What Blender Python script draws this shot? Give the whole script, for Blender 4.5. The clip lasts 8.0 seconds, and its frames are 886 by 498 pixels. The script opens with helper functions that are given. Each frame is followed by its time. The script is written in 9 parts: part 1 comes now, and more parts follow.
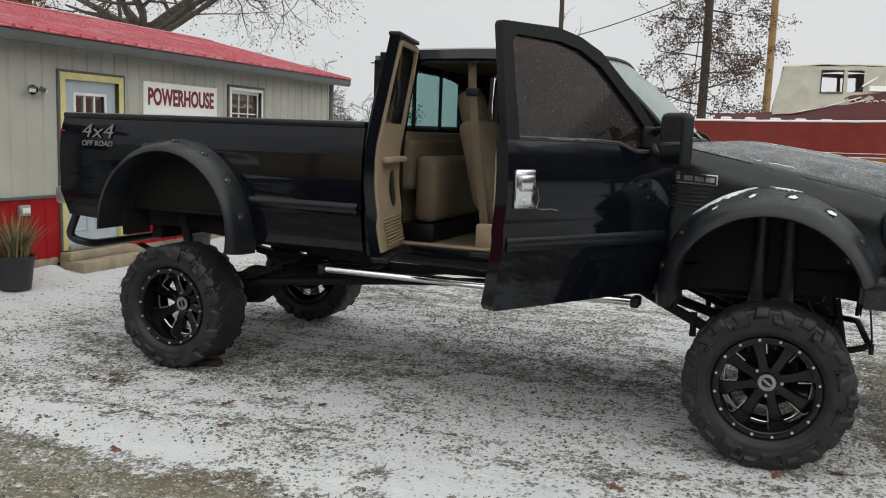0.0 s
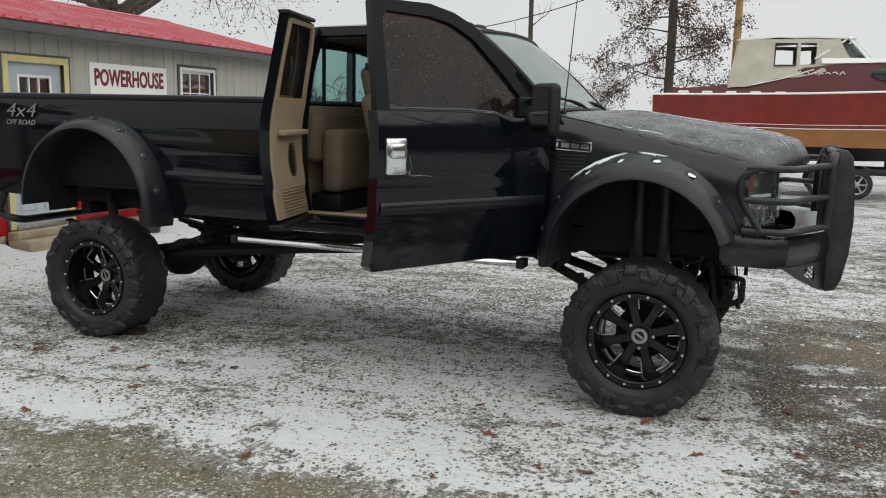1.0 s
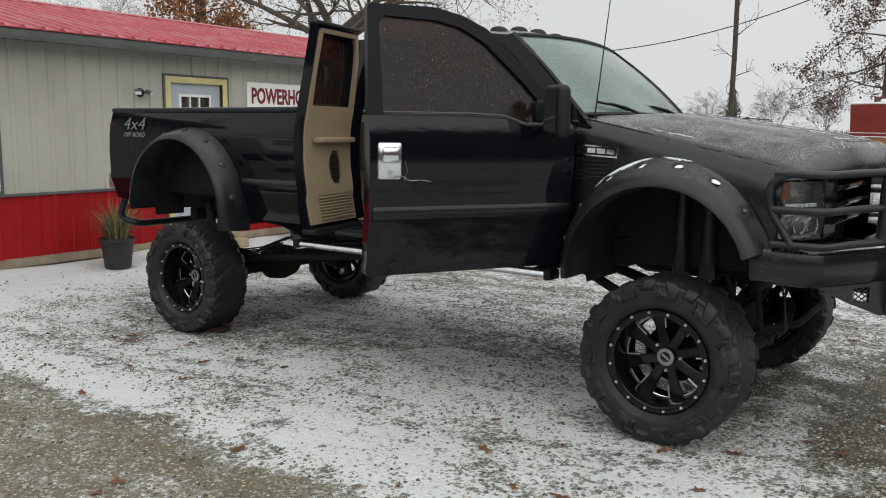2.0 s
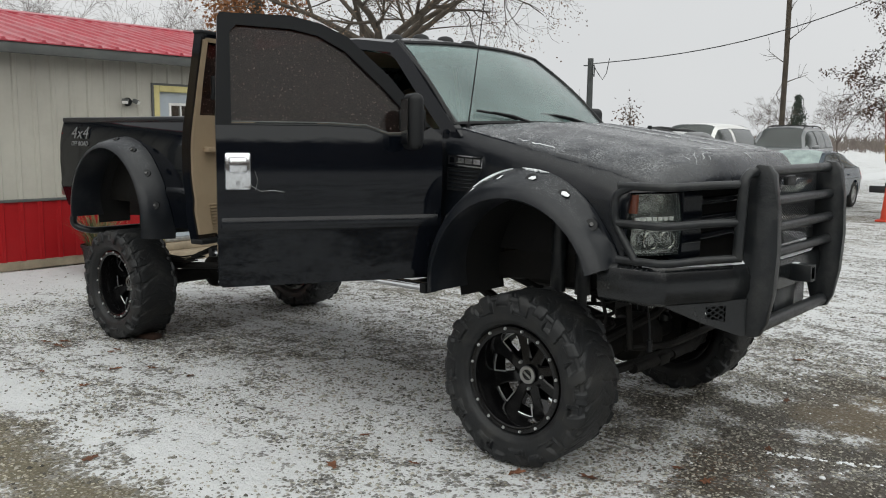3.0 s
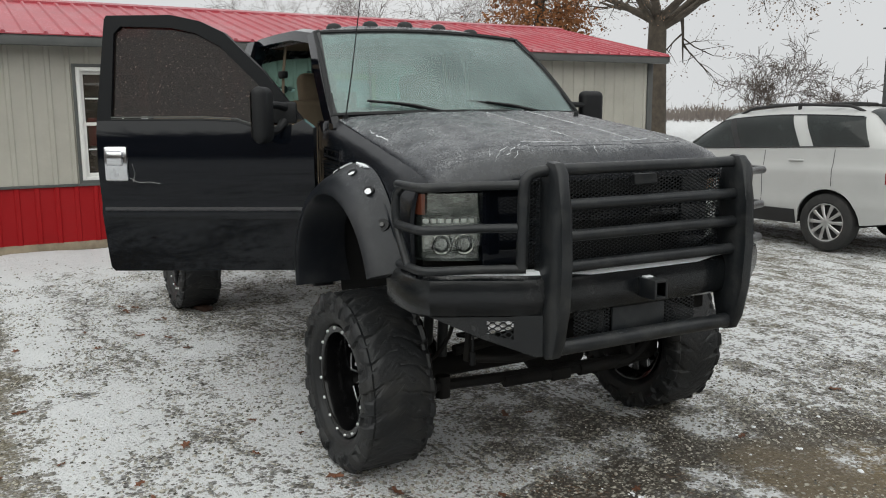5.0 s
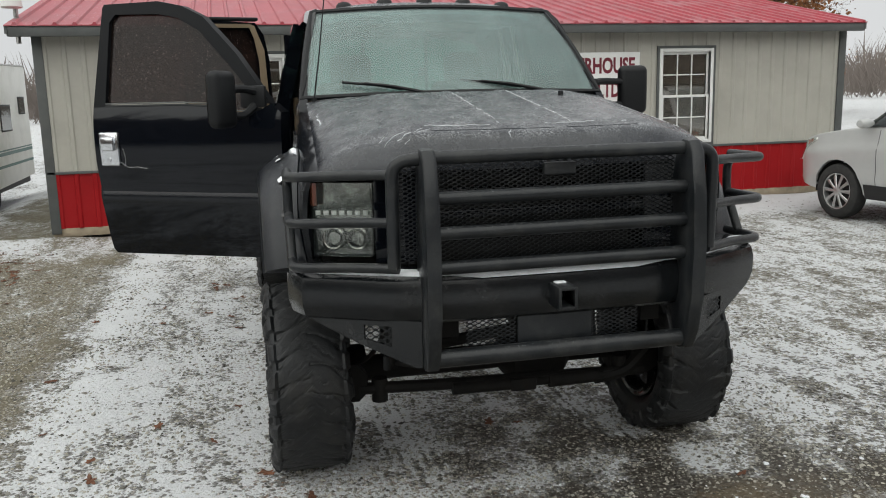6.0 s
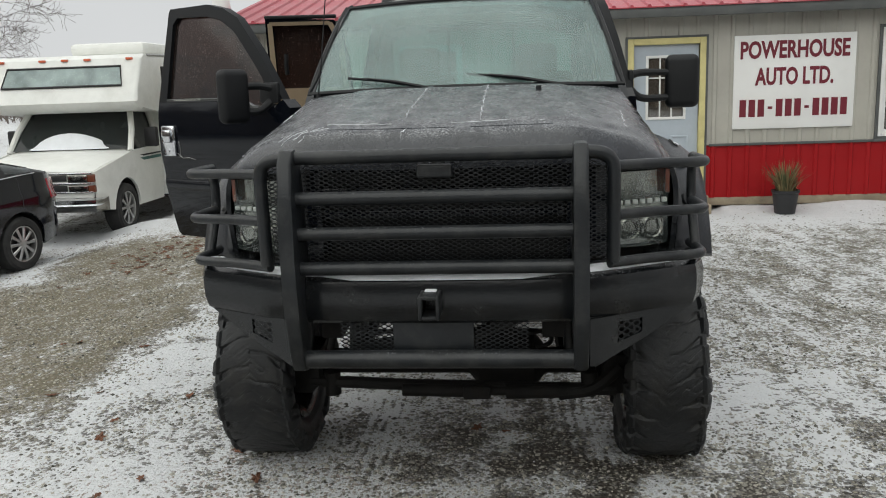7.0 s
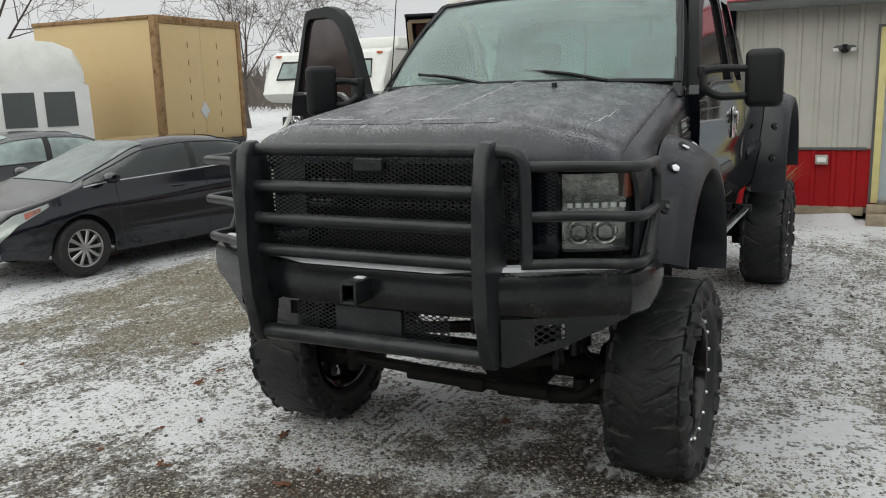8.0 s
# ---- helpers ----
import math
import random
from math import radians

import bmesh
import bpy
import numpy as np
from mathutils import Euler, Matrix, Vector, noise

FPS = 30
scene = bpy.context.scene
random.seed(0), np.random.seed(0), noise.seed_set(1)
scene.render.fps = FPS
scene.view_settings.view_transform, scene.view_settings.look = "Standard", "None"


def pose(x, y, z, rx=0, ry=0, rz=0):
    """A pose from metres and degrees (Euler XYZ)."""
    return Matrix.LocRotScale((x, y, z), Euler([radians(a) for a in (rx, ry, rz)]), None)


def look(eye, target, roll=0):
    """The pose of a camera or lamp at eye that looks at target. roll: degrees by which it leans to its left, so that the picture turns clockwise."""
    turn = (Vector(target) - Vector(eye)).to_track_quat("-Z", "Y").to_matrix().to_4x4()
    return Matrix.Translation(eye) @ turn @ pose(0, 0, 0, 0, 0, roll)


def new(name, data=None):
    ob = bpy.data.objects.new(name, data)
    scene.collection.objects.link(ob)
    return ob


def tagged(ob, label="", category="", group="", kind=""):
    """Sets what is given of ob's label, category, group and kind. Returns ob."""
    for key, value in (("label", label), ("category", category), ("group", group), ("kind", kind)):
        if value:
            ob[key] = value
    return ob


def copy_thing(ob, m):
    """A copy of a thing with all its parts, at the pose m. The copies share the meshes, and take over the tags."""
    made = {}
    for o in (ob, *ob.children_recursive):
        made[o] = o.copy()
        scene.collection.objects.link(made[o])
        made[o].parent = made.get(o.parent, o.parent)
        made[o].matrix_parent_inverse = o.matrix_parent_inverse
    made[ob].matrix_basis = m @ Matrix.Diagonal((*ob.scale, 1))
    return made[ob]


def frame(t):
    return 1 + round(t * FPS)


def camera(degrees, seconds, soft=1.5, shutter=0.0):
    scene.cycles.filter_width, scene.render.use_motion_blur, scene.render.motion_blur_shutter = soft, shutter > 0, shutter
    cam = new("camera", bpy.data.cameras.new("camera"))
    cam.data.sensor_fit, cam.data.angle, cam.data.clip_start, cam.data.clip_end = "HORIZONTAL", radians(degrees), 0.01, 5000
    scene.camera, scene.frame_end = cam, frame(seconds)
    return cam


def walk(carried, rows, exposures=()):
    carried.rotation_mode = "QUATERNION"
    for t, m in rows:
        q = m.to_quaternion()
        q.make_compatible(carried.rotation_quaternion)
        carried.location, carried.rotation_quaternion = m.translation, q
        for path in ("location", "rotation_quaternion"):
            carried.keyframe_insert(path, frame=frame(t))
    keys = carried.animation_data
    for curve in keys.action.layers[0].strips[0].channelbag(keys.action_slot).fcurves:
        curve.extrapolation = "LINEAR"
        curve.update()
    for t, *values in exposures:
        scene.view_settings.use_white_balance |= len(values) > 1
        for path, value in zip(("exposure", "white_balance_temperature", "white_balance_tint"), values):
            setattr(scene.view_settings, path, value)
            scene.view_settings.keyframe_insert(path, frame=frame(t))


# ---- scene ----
cam = camera(55.3, 8.0, soft=1.05)
PATH = [
    (0, (1.918, -5.795, 1.777), (1.207, -3.945, 1.509), 2.1),
    (0.5, (2.067, -5.864, 1.776), (1.39, -4.016, 1.422), 1.7),
    (1, (2.55, -5.864, 1.752), (1.872, -4.009, 1.437), 1.3),
    (1.2, (2.747, -5.818, 1.762), (2.004, -3.986, 1.457), 0.9),
    (2.3, (3.798, -5.05, 1.684), (2.621, -3.458, 1.4), 0.7),
    (2.5, (3.963, -4.928, 1.71), (2.794, -3.331, 1.422), 0.6),
    (3, (4.354, -4.517, 1.723), (3.101, -2.981, 1.456), 0.6),
    (3.5, (4.83, -4.137, 1.751), (3.421, -2.745, 1.472), -0.1),
    (4, (5.142, -3.686, 1.74), (3.675, -2.357, 1.455), -0.6),
    (4.5, (5.491, -3.191, 1.763), (3.897, -2.019, 1.473), -0.7),
    (4.7, (5.61, -2.972, 1.803), (3.973, -1.864, 1.5), -0.3),
    (5.8, (5.907, -1.482, 1.817), (4.024, -0.911, 1.46), -1.6),
    (6, (5.936, -1.193, 1.795), (4.028, -0.712, 1.433), -1.4),
    (6.5, (5.973, -0.44, 1.8), (4.021, -0.223, 1.422), -2.1),
    (7, (5.974, 0.275, 1.802), (4.016, 0.117, 1.426), -2.0),
    (7.5, (5.851, 0.98, 1.827), (3.976, 0.41, 1.431), -1.0),
    (8, (5.734, 1.649, 1.791), (3.965, 0.794, 1.415), -1.7),
]
walk(cam, [(t, look(eye, target, roll)) for t, eye, target, roll in PATH])

# ---- world and sun: a flat winter overcast ----
world = bpy.data.worlds.new("overcast")
scene.world = world
world.use_nodes = True
wn, wl = world.node_tree.nodes, world.node_tree.links
wn.clear()
sky = wn.new("ShaderNodeTexSky")
sky.sky_type = "NISHITA"
sky.sun_disc = False
sky.sun_elevation, sky.sun_rotation = radians(35), radians(200)
sky.dust_density = 6.0
skybg = wn.new("ShaderNodeBackground")
skybg.inputs["Strength"].default_value = 0.05
wl.new(sky.outputs["Color"], skybg.inputs["Color"])
cloud = wn.new("ShaderNodeBackground")
cloud.inputs["Strength"].default_value = 1.0
wco = wn.new("ShaderNodeTexCoord")
wnoise = wn.new("ShaderNodeTexNoise")
wnoise.inputs["Scale"].default_value = 1.6
wnoise.inputs["Detail"].default_value = 3.0
wramp = wn.new("ShaderNodeValToRGB")
wramp.color_ramp.elements[0].color = (0.67, 0.69, 0.70, 1)
wramp.color_ramp.elements[1].color = (0.79, 0.80, 0.805, 1)
wramp.color_ramp.elements[0].position, wramp.color_ramp.elements[1].position = 0.3, 0.7
wl.new(wco.outputs["Generated"], wnoise.inputs["Vector"])
wl.new(wnoise.outputs["Fac"], wramp.inputs["Fac"])
wl.new(wramp.outputs["Color"], cloud.inputs["Color"])
wmix = wn.new("ShaderNodeMixShader")
wmix.inputs["Fac"].default_value = 0.95
wl.new(skybg.outputs[0], wmix.inputs[1])
wl.new(cloud.outputs[0], wmix.inputs[2])
wout = wn.new("ShaderNodeOutputWorld")
wl.new(wmix.outputs[0], wout.inputs["Surface"])

sun_data = bpy.data.lights.new("sun", "SUN")
sun_data.energy, sun_data.angle, sun_data.color = 2.15, radians(110), (0.985, 1.0, 0.93)
sun_ob = new("sun", sun_data)
sun_ob.matrix_world = look((16, -12, 30), (0, 0, 0))
scene.view_settings.exposure = 0.0

# ---- building blocks ----
def material(name, color, rough=0.6, metal=0.0, var=0.0, var_scale=4.0, bump=0.0, bump_scale=60.0,
             coat=0.0, spec=0.5, dirt=None, dirt_amt=0.0, dirt_scale=3.0, snow=0.0, snow_scale=18.0, snow_more=0.0, random_tint=0.0):
    """A principled surface with large stains, fine relief and, if wanted, blown snow on its upper faces."""
    m = bpy.data.materials.new(name)
    m.use_nodes = True
    n, l = m.node_tree.nodes, m.node_tree.links
    b = n["Principled BSDF"]
    b.inputs["Roughness"].default_value = rough
    b.inputs["Metallic"].default_value = metal
    b.inputs["Coat Weight"].default_value = coat
    b.inputs["Specular IOR Level"].default_value = spec
    b.inputs["Coat Roughness"].default_value = 0.08
    co = n.new("ShaderNodeTexCoord")
    base = n.new("ShaderNodeRGB")
    base.outputs[0].default_value = (*color, 1)
    col = base.outputs[0]

    def noise_node(scale, detail=5.0, rough_=0.6):
        t = n.new("ShaderNodeTexNoise")
        t.inputs["Scale"].default_value, t.inputs["Detail"].default_value = scale, detail
        t.inputs["Roughness"].default_value = rough_
        l.new(co.outputs["Object"], t.inputs["Vector"])
        return t.outputs["Fac"]

    def ramp(fac, lo, hi):
        r = n.new("ShaderNodeMapRange")
        r.inputs["From Min"].default_value, r.inputs["From Max"].default_value = lo, hi
        l.new(fac, r.inputs["Value"])
        return r.outputs[0]

    def mix(fac, a, bb, kind="MIX"):
        x = n.new("ShaderNodeMix")
        x.data_type, x.blend_type = "RGBA", kind
        for sock, v in ((x.inputs["Factor"], fac), (x.inputs[6], a), (x.inputs[7], bb)):
            if isinstance(v, bpy.types.NodeSocket):
                l.new(v, sock)
            elif isinstance(v, (int, float)):
                sock.default_value = v
            else:
                sock.default_value = (*v, 1)
        return x.outputs[2]

    def times(a, v):
        x = n.new("ShaderNodeMath")
        x.operation = "MULTIPLY"
        l.new(a, x.inputs[0])
        if isinstance(v, bpy.types.NodeSocket):
            l.new(v, x.inputs[1])
        else:
            x.inputs[1].default_value = v
        return x.outputs[0]

    if var:
        dark = tuple(c * (1 - var) for c in color)
        light = tuple(min(1, c * (1 + var)) for c in color)
        col = mix(ramp(noise_node(var_scale), 0.3, 0.7), dark, light)
        fine = ramp(noise_node(var_scale * 9), 0.25, 0.75)
        col = mix(times(fine, var * 0.6), col, tuple(c * 0.6 for c in color))
    if random_tint:
        oi = n.new("ShaderNodeObjectInfo")
        col = mix(times(oi.outputs["Random"], random_tint), col, tuple(c * 0.45 for c in color))
    rough_sock = None
    if dirt:
        d = times(ramp(noise_node(dirt_scale, 8, 0.68), 0.48, 0.72), dirt_amt)
        col = mix(d, col, dirt)
        rr = n.new("ShaderNodeMapRange")
        rr.inputs["To Min"].default_value, rr.inputs["To Max"].default_value = rough, min(1, rough + 0.35)
        l.new(d, rr.inputs["Value"])
        rough_sock = rr.outputs[0]
    if snow:
        geo = n.new("ShaderNodeNewGeometry")
        sep = n.new("ShaderNodeSeparateXYZ")
        l.new(geo.outputs["Normal"], sep.inputs[0])
        up = ramp(sep.outputs["Z"], 0.55, 0.95)
        speck = ramp(noise_node(snow_scale * 6, 3, 0.7), 0.56 - snow_more, 0.66 - snow_more)
        patch = ramp(noise_node(snow_scale * 0.35, 4, 0.6), 0.35 - snow_more, 0.7 - snow_more)
        grain = times(times(speck, patch), up)
        s = times(grain, snow)
        col = mix(s, col, (0.82, 0.84, 0.86))
        if rough_sock is None:
            rr = n.new("ShaderNodeMapRange")
            rr.inputs["To Min"].default_value, rr.inputs["To Max"].default_value = rough, 0.8
            l.new(s, rr.inputs["Value"])
            rough_sock = rr.outputs[0]
    l.new(col, b.inputs["Base Color"])
    if rough_sock:
        l.new(rough_sock, b.inputs["Roughness"])
    if bump:
        bp = n.new("ShaderNodeBump")
        bp.inputs["Strength"].default_value, bp.inputs["Distance"].default_value = bump, 0.01
        l.new(noise_node(bump_scale, 4), bp.inputs["Height"])
        l.new(bp.outputs[0], b.inputs["Normal"])
    return m


def glass(name, tint=(0.6, 0.75, 0.72), rough=0.02, clear=0.5, frost=0.0, gloss_min=0.05, film_color=(0.54, 0.65, 0.635), flakes=0.0):
    """A thin pane: tinted see-through, real gloss on top, a diffuse film of frost or painted reflection."""
    m = bpy.data.materials.new(name)
    m.use_nodes = True
    n, l = m.node_tree.nodes, m.node_tree.links
    n.clear()
    out = n.new("ShaderNodeOutputMaterial")
    tr = n.new("ShaderNodeBsdfTransparent")
    tr.inputs[0].default_value = (*[c * clear for c in tint], 1)
    gl = n.new("ShaderNodeBsdfGlossy")
    gl.inputs["Roughness"].default_value = rough
    fr = n.new("ShaderNodeLayerWeight")
    fr.inputs["Blend"].default_value = 0.5
    pw = n.new("ShaderNodeMath")
    pw.operation = "POWER"
    pw.inputs[1].default_value = 4.0
    l.new(fr.outputs["Facing"], pw.inputs[0])
    ad = n.new("ShaderNodeMath")
    ad.operation = "ADD"
    ad.inputs[1].default_value = gloss_min
    ad.use_clamp = True
    l.new(pw.outputs[0], ad.inputs[0])
    mx = n.new("ShaderNodeMixShader")
    l.new(ad.outputs[0], mx.inputs[0])
    l.new(tr.outputs[0], mx.inputs[1])
    l.new(gl.outputs[0], mx.inputs[2])
    last = mx.outputs[0]
    if frost:
        df = n.new("ShaderNodeBsdfDiffuse")
        df.inputs[0].default_value = (*film_color, 1)
        co = n.new("ShaderNodeTexCoord")
        t1 = n.new("ShaderNodeTexNoise")
        t1.inputs["Scale"].default_value, t1.inputs["Detail"].default_value = 3.0, 6
        t2 = n.new("ShaderNodeTexNoise")
        t2.inputs["Scale"].default_value, t2.inputs["Detail"].default_value = 90, 2
        for t in (t1, t2):
            l.new(co.outputs["Object"], t.inputs["Vector"])
        r1 = n.new("ShaderNodeMapRange")
        r1.inputs["From Min"].default_value, r1.inputs["From Max"].default_value = 0.3, 0.75
        r1.inputs["To Min"].default_value, r1.inputs["To Max"].default_value = frost * 0.45, frost
        l.new(t1.outputs["Fac"], r1.inputs["Value"])
        r2 = n.new("ShaderNodeMapRange")
        r2.inputs["From Min"].default_value, r2.inputs["From Max"].default_value = 0.64, 0.72
        r2.inputs["To Max"].default_value = 0.8
        l.new(t2.outputs["Fac"], r2.inputs["Value"])
        sm = n.new("ShaderNodeMath")
        sm.operation, sm.use_clamp = "ADD", True
        m2 = n.new("ShaderNodeMath")
        m2.operation = "MULTIPLY"
        l.new(r2.outputs[0], m2.inputs[0])
        if flakes:
            m2.inputs[1].default_value = flakes
        else:
            l.new(r1.outputs[0], m2.inputs[1])
        l.new(r1.outputs[0], sm.inputs[0])
        l.new(m2.outputs[0], sm.inputs[1])
        mf = n.new("ShaderNodeMixShader")
        l.new(sm.outputs[0], mf.inputs[0])
        l.new(last, mf.inputs[1])
        l.new(df.outputs[0], mf.inputs[2])
        last = mf.outputs[0]
    l.new(last, out.inputs["Surface"])
    return m


def finish(bm, sharp=35):
    bmesh.ops.remove_doubles(bm, verts=bm.verts, dist=1e-5)
    bmesh.ops.recalc_face_normals(bm, faces=bm.faces)
    lim = radians(sharp)
    for f in bm.faces:
        f.smooth = True
    for e in bm.edges:
        if len(e.link_faces) == 2 and e.calc_face_angle(0) > lim:
            e.smooth = False
    return bm


def part(name, bm, mat, parent=None, label="", sharp=35):
    finish(bm, sharp)
    me = bpy.data.meshes.new(name)
    bm.to_mesh(me)
    bm.free()
    for m in (mat if isinstance(mat, (list, tuple)) else [mat]):
        me.materials.append(m)
    ob = new(name, me)
    ob.parent = parent
    if name in ("windscreen", "side_glass", "rear_window", "pane"):
        ob.visible_shadow = False  # panes let the daylight in
    return tagged(ob, label)


def thing(name, m, label, category, group="", kind=""):
    ob = new(name)
    ob.matrix_basis = m
    ob.empty_display_size = 0.2
    return tagged(ob, label, category, group, kind)


def raw(name, verts, faces, mat, parent=None, label="", smooth=False):
    me = bpy.data.meshes.new(name)
    me.from_pydata(verts, [], faces)
    me.materials.append(mat)
    if smooth:
        me.polygons.foreach_set("use_smooth", [True] * len(me.polygons))
    me.update()
    ob = new(name, me)
    ob.parent = parent
    return tagged(ob, label)


def box(bm, lo, hi, bevel=0.0, m=None, seg=2):
    r = bmesh.ops.create_cube(bm, size=1.0)
    vs = r["verts"]
    for v in vs:
        v.co = Vector([lo[i] + (v.co[i] + 0.5) * (hi[i] - lo[i]) for i in range(3)])
    if bevel:
        es = list({e for v in vs for e in v.link_edges})
        g = bmesh.ops.bevel(bm, geom=es, offset=bevel, segments=seg, profile=0.5, affect="EDGES")
        vs = list({v for f in g["faces"] for v in f.verts} | {v for v in vs if v.is_valid})
    if m is not None:
        bmesh.ops.transform(bm, matrix=m, verts=vs)
    return bm


def ring_frame(pts, i, closed):
    a = pts[i - 1] if (i > 0 or closed) else pts[i]
    b = pts[(i + 1) % len(pts)] if (i < len(pts) - 1 or closed) else pts[i]
    return (b - a).normalized()


def tube(bm, pts, r, n=10, closed=False):
    """A round bar along pts; r is one radius or one for each point."""
    pts = [Vector(p) for p in pts]
    rs = r if isinstance(r, (list, tuple)) else [r] * len(pts)
    rings = []
    t0 = ring_frame(pts, 0, closed)
    up = Vector((0, 0, 1)) if abs(t0.z) < 0.9 else Vector((1, 0, 0))
    side = t0.cross(up).normalized()
    for i, p in enumerate(pts):
        t = ring_frame(pts, i, closed)
        side = (side - t * side.dot(t)).normalized()
        nn = t.cross(side)
        rings.append([bm.verts.new(p + (side * math.cos(k * math.tau / n) + nn * math.sin(k * math.tau / n)) * rs[i]) for k in range(n)])
    for a, b in zip(rings, rings[1:] + ([rings[0]] if closed else [])):
        for k in range(n):
            bm.faces.new((a[k], a[(k + 1) % n], b[(k + 1) % n], b[k]))
    if not closed:
        bm.faces.new(rings[0][::-1])
        bm.faces.new(rings[-1])
    return bm


def rounded(pts, rad, n=5):
    """The polyline pts with its inner corners rounded."""
    pts = [Vector(p) for p in pts]
    out = [pts[0]]
    for a, b, c in zip(pts, pts[1:], pts[2:]):
        d1, d2 = (a - b), (c - b)
        k = min(rad, d1.length * 0.45, d2.length * 0.45)
        p, q = b + d1.normalized() * k, b + d2.normalized() * k
        for i in range(n + 1):
            s = i / n
            out.append(p * (1 - s) ** 2 + b * 2 * s * (1 - s) + q * s * s)
    return out + [pts[-1]]


def loft(bm, rings, caps=True, closed_ring=True, closed_path=False):
    rs = [[bm.verts.new(Vector(p)) for p in ring] for ring in rings]
    n = len(rs[0])
    for a, b in zip(rs, rs[1:] + ([rs[0]] if closed_path else [])):
        for k in range(n if closed_ring else n - 1):
            bm.faces.new((a[k], a[(k + 1) % n], b[(k + 1) % n], b[k]))
    if caps and closed_ring and not closed_path:
        bm.faces.new(rs[0][::-1])
        bm.faces.new(rs[-1])
    return bm


def lathe(bm, prof, n=48, m=None, closed=False):
    """Turn a profile of (radius, along) round the y axis."""
    rings = []
    for k in range(n):
        c, s = math.cos(k * math.tau / n), math.sin(k * math.tau / n)
        rings.append([(r * c, a, r * s) for r, a in prof])
    before = set(bm.verts)
    loft(bm, rings, caps=False, closed_ring=closed, closed_path=True)
    if m is not None:
        bmesh.ops.transform(bm, matrix=m, verts=[v for v in bm.verts if v not in before])
    return bm


def cyl(bm, p, q, r, r2=None, n=16):
    return tube(bm, [p, q], [r, r if r2 is None else r2], n)


def plate(bm, outline, thick, place, bevel=0.0):
    """A flat piece: outline in (a, b), thickness along c; place maps (a, b, c) to a point."""
    n = len(outline)
    front = [bm.verts.new(Vector(place(a, b, 0))) for a, b in outline]
    back = [bm.verts.new(Vector(place(a, b, thick))) for a, b in outline]
    fs = [bm.faces.new(front), bm.faces.new(back[::-1])]
    for i in range(n):
        j = (i + 1) % n
        fs.append(bm.faces.new((front[j], front[i], back[i], back[j])))
    if bevel:
        es = [e for f in fs[:2] for e in f.edges]
        bmesh.ops.bevel(bm, geom=es, offset=bevel, segments=2, profile=0.5, affect="EDGES")
    return bm


def skin(outline, yfun, sx=0.08, sz=0.06, thick=0.02, side=1):
    """A pressed panel: outline in (x, z), cut into a grid, pushed out to y = yfun(x, z), given a thickness inwards."""
    bm = bmesh.new()
    bm.faces.new([bm.verts.new((x, 0, z)) for x, z in outline])
    xs, zs = [p[0] for p in outline], [p[1] for p in outline]
    for lo, hi, st, no, ax in ((min(xs), max(xs), sx, (1, 0, 0), 0), (min(zs), max(zs), sz, (0, 0, 1), 2)):
        k = lo + st
        while k < hi - st * 0.3:
            co = [0, 0, 0]
            co[ax] = k
            bmesh.ops.bisect_plane(bm, geom=bm.verts[:] + bm.edges[:] + bm.faces[:], plane_co=co, plane_no=no)
            k += st
    for v in bm.verts:
        v.co.y = yfun(v.co.x, v.co.z)
    for f in bm.faces:
        f.normal_update()
        if f.normal.y < 0:
            f.normal_flip()
    inner = {}
    for v in bm.verts[:]:
        inner[v] = bm.verts.new((v.co.x, v.co.y - thick, v.co.z))
    faces = bm.faces[:]
    for e in [e for e in bm.edges if len(e.link_faces) == 1]:
        a, b = e.verts
        bm.faces.new((a, b, inner[b], inner[a]))
    for f in faces:
        bm.faces.new([inner[v] for v in reversed(f.verts)])
    if side < 0:
        for v in bm.verts:
            v.co.y = -v.co.y
        bmesh.ops.reverse_faces(bm, faces=bm.faces)
    return bm


def sheet(bm, fun, nu, nv, thick=None):
    """A grid surface fun(u, v), with u and v from 0 to 1; thick: a vector by which a second skin lies behind it."""
    g = [[bm.verts.new(Vector(fun(i / nu, j / nv))) for j in range(nv + 1)] for i in range(nu + 1)]
    for i in range(nu):
        for j in range(nv):
            bm.faces.new((g[i][j], g[i + 1][j], g[i + 1][j + 1], g[i][j + 1]))
    if thick is not None:
        d = Vector(thick)
        h = [[bm.verts.new(v.co + d) for v in row] for row in g]
        for i in range(nu):
            for j in range(nv):
                bm.faces.new((h[i][j], h[i][j + 1], h[i + 1][j + 1], h[i + 1][j]))
        for i in range(nu):
            bm.faces.new((g[i][0], h[i][0], h[i + 1][0], g[i + 1][0]))
            bm.faces.new((g[i][nv], g[i + 1][nv], h[i + 1][nv], h[i][nv]))
        for j in range(nv):
            bm.faces.new((g[0][j], g[0][j + 1], h[0][j + 1], h[0][j]))
            bm.faces.new((g[nu][j], h[nu][j], h[nu][j + 1], g[nu][j + 1]))
    return bm


def arc(cx, cz, a, b, t0, t1, n):
    return [(cx + a * math.cos(radians(t0 + (t1 - t0) * i / n)), cz + b * math.sin(radians(t0 + (t1 - t0) * i / n))) for i in range(n + 1)]


def pick(table, x):
    """Straight interpolation in a table of (x, y)."""
    if x <= table[0][0]:
        return table[0][1]
    for (a, p), (b, q) in zip(table, table[1:]):
        if x <= b:
            return p + (q - p) * (x - a) / (b - a)
    return table[-1][1]


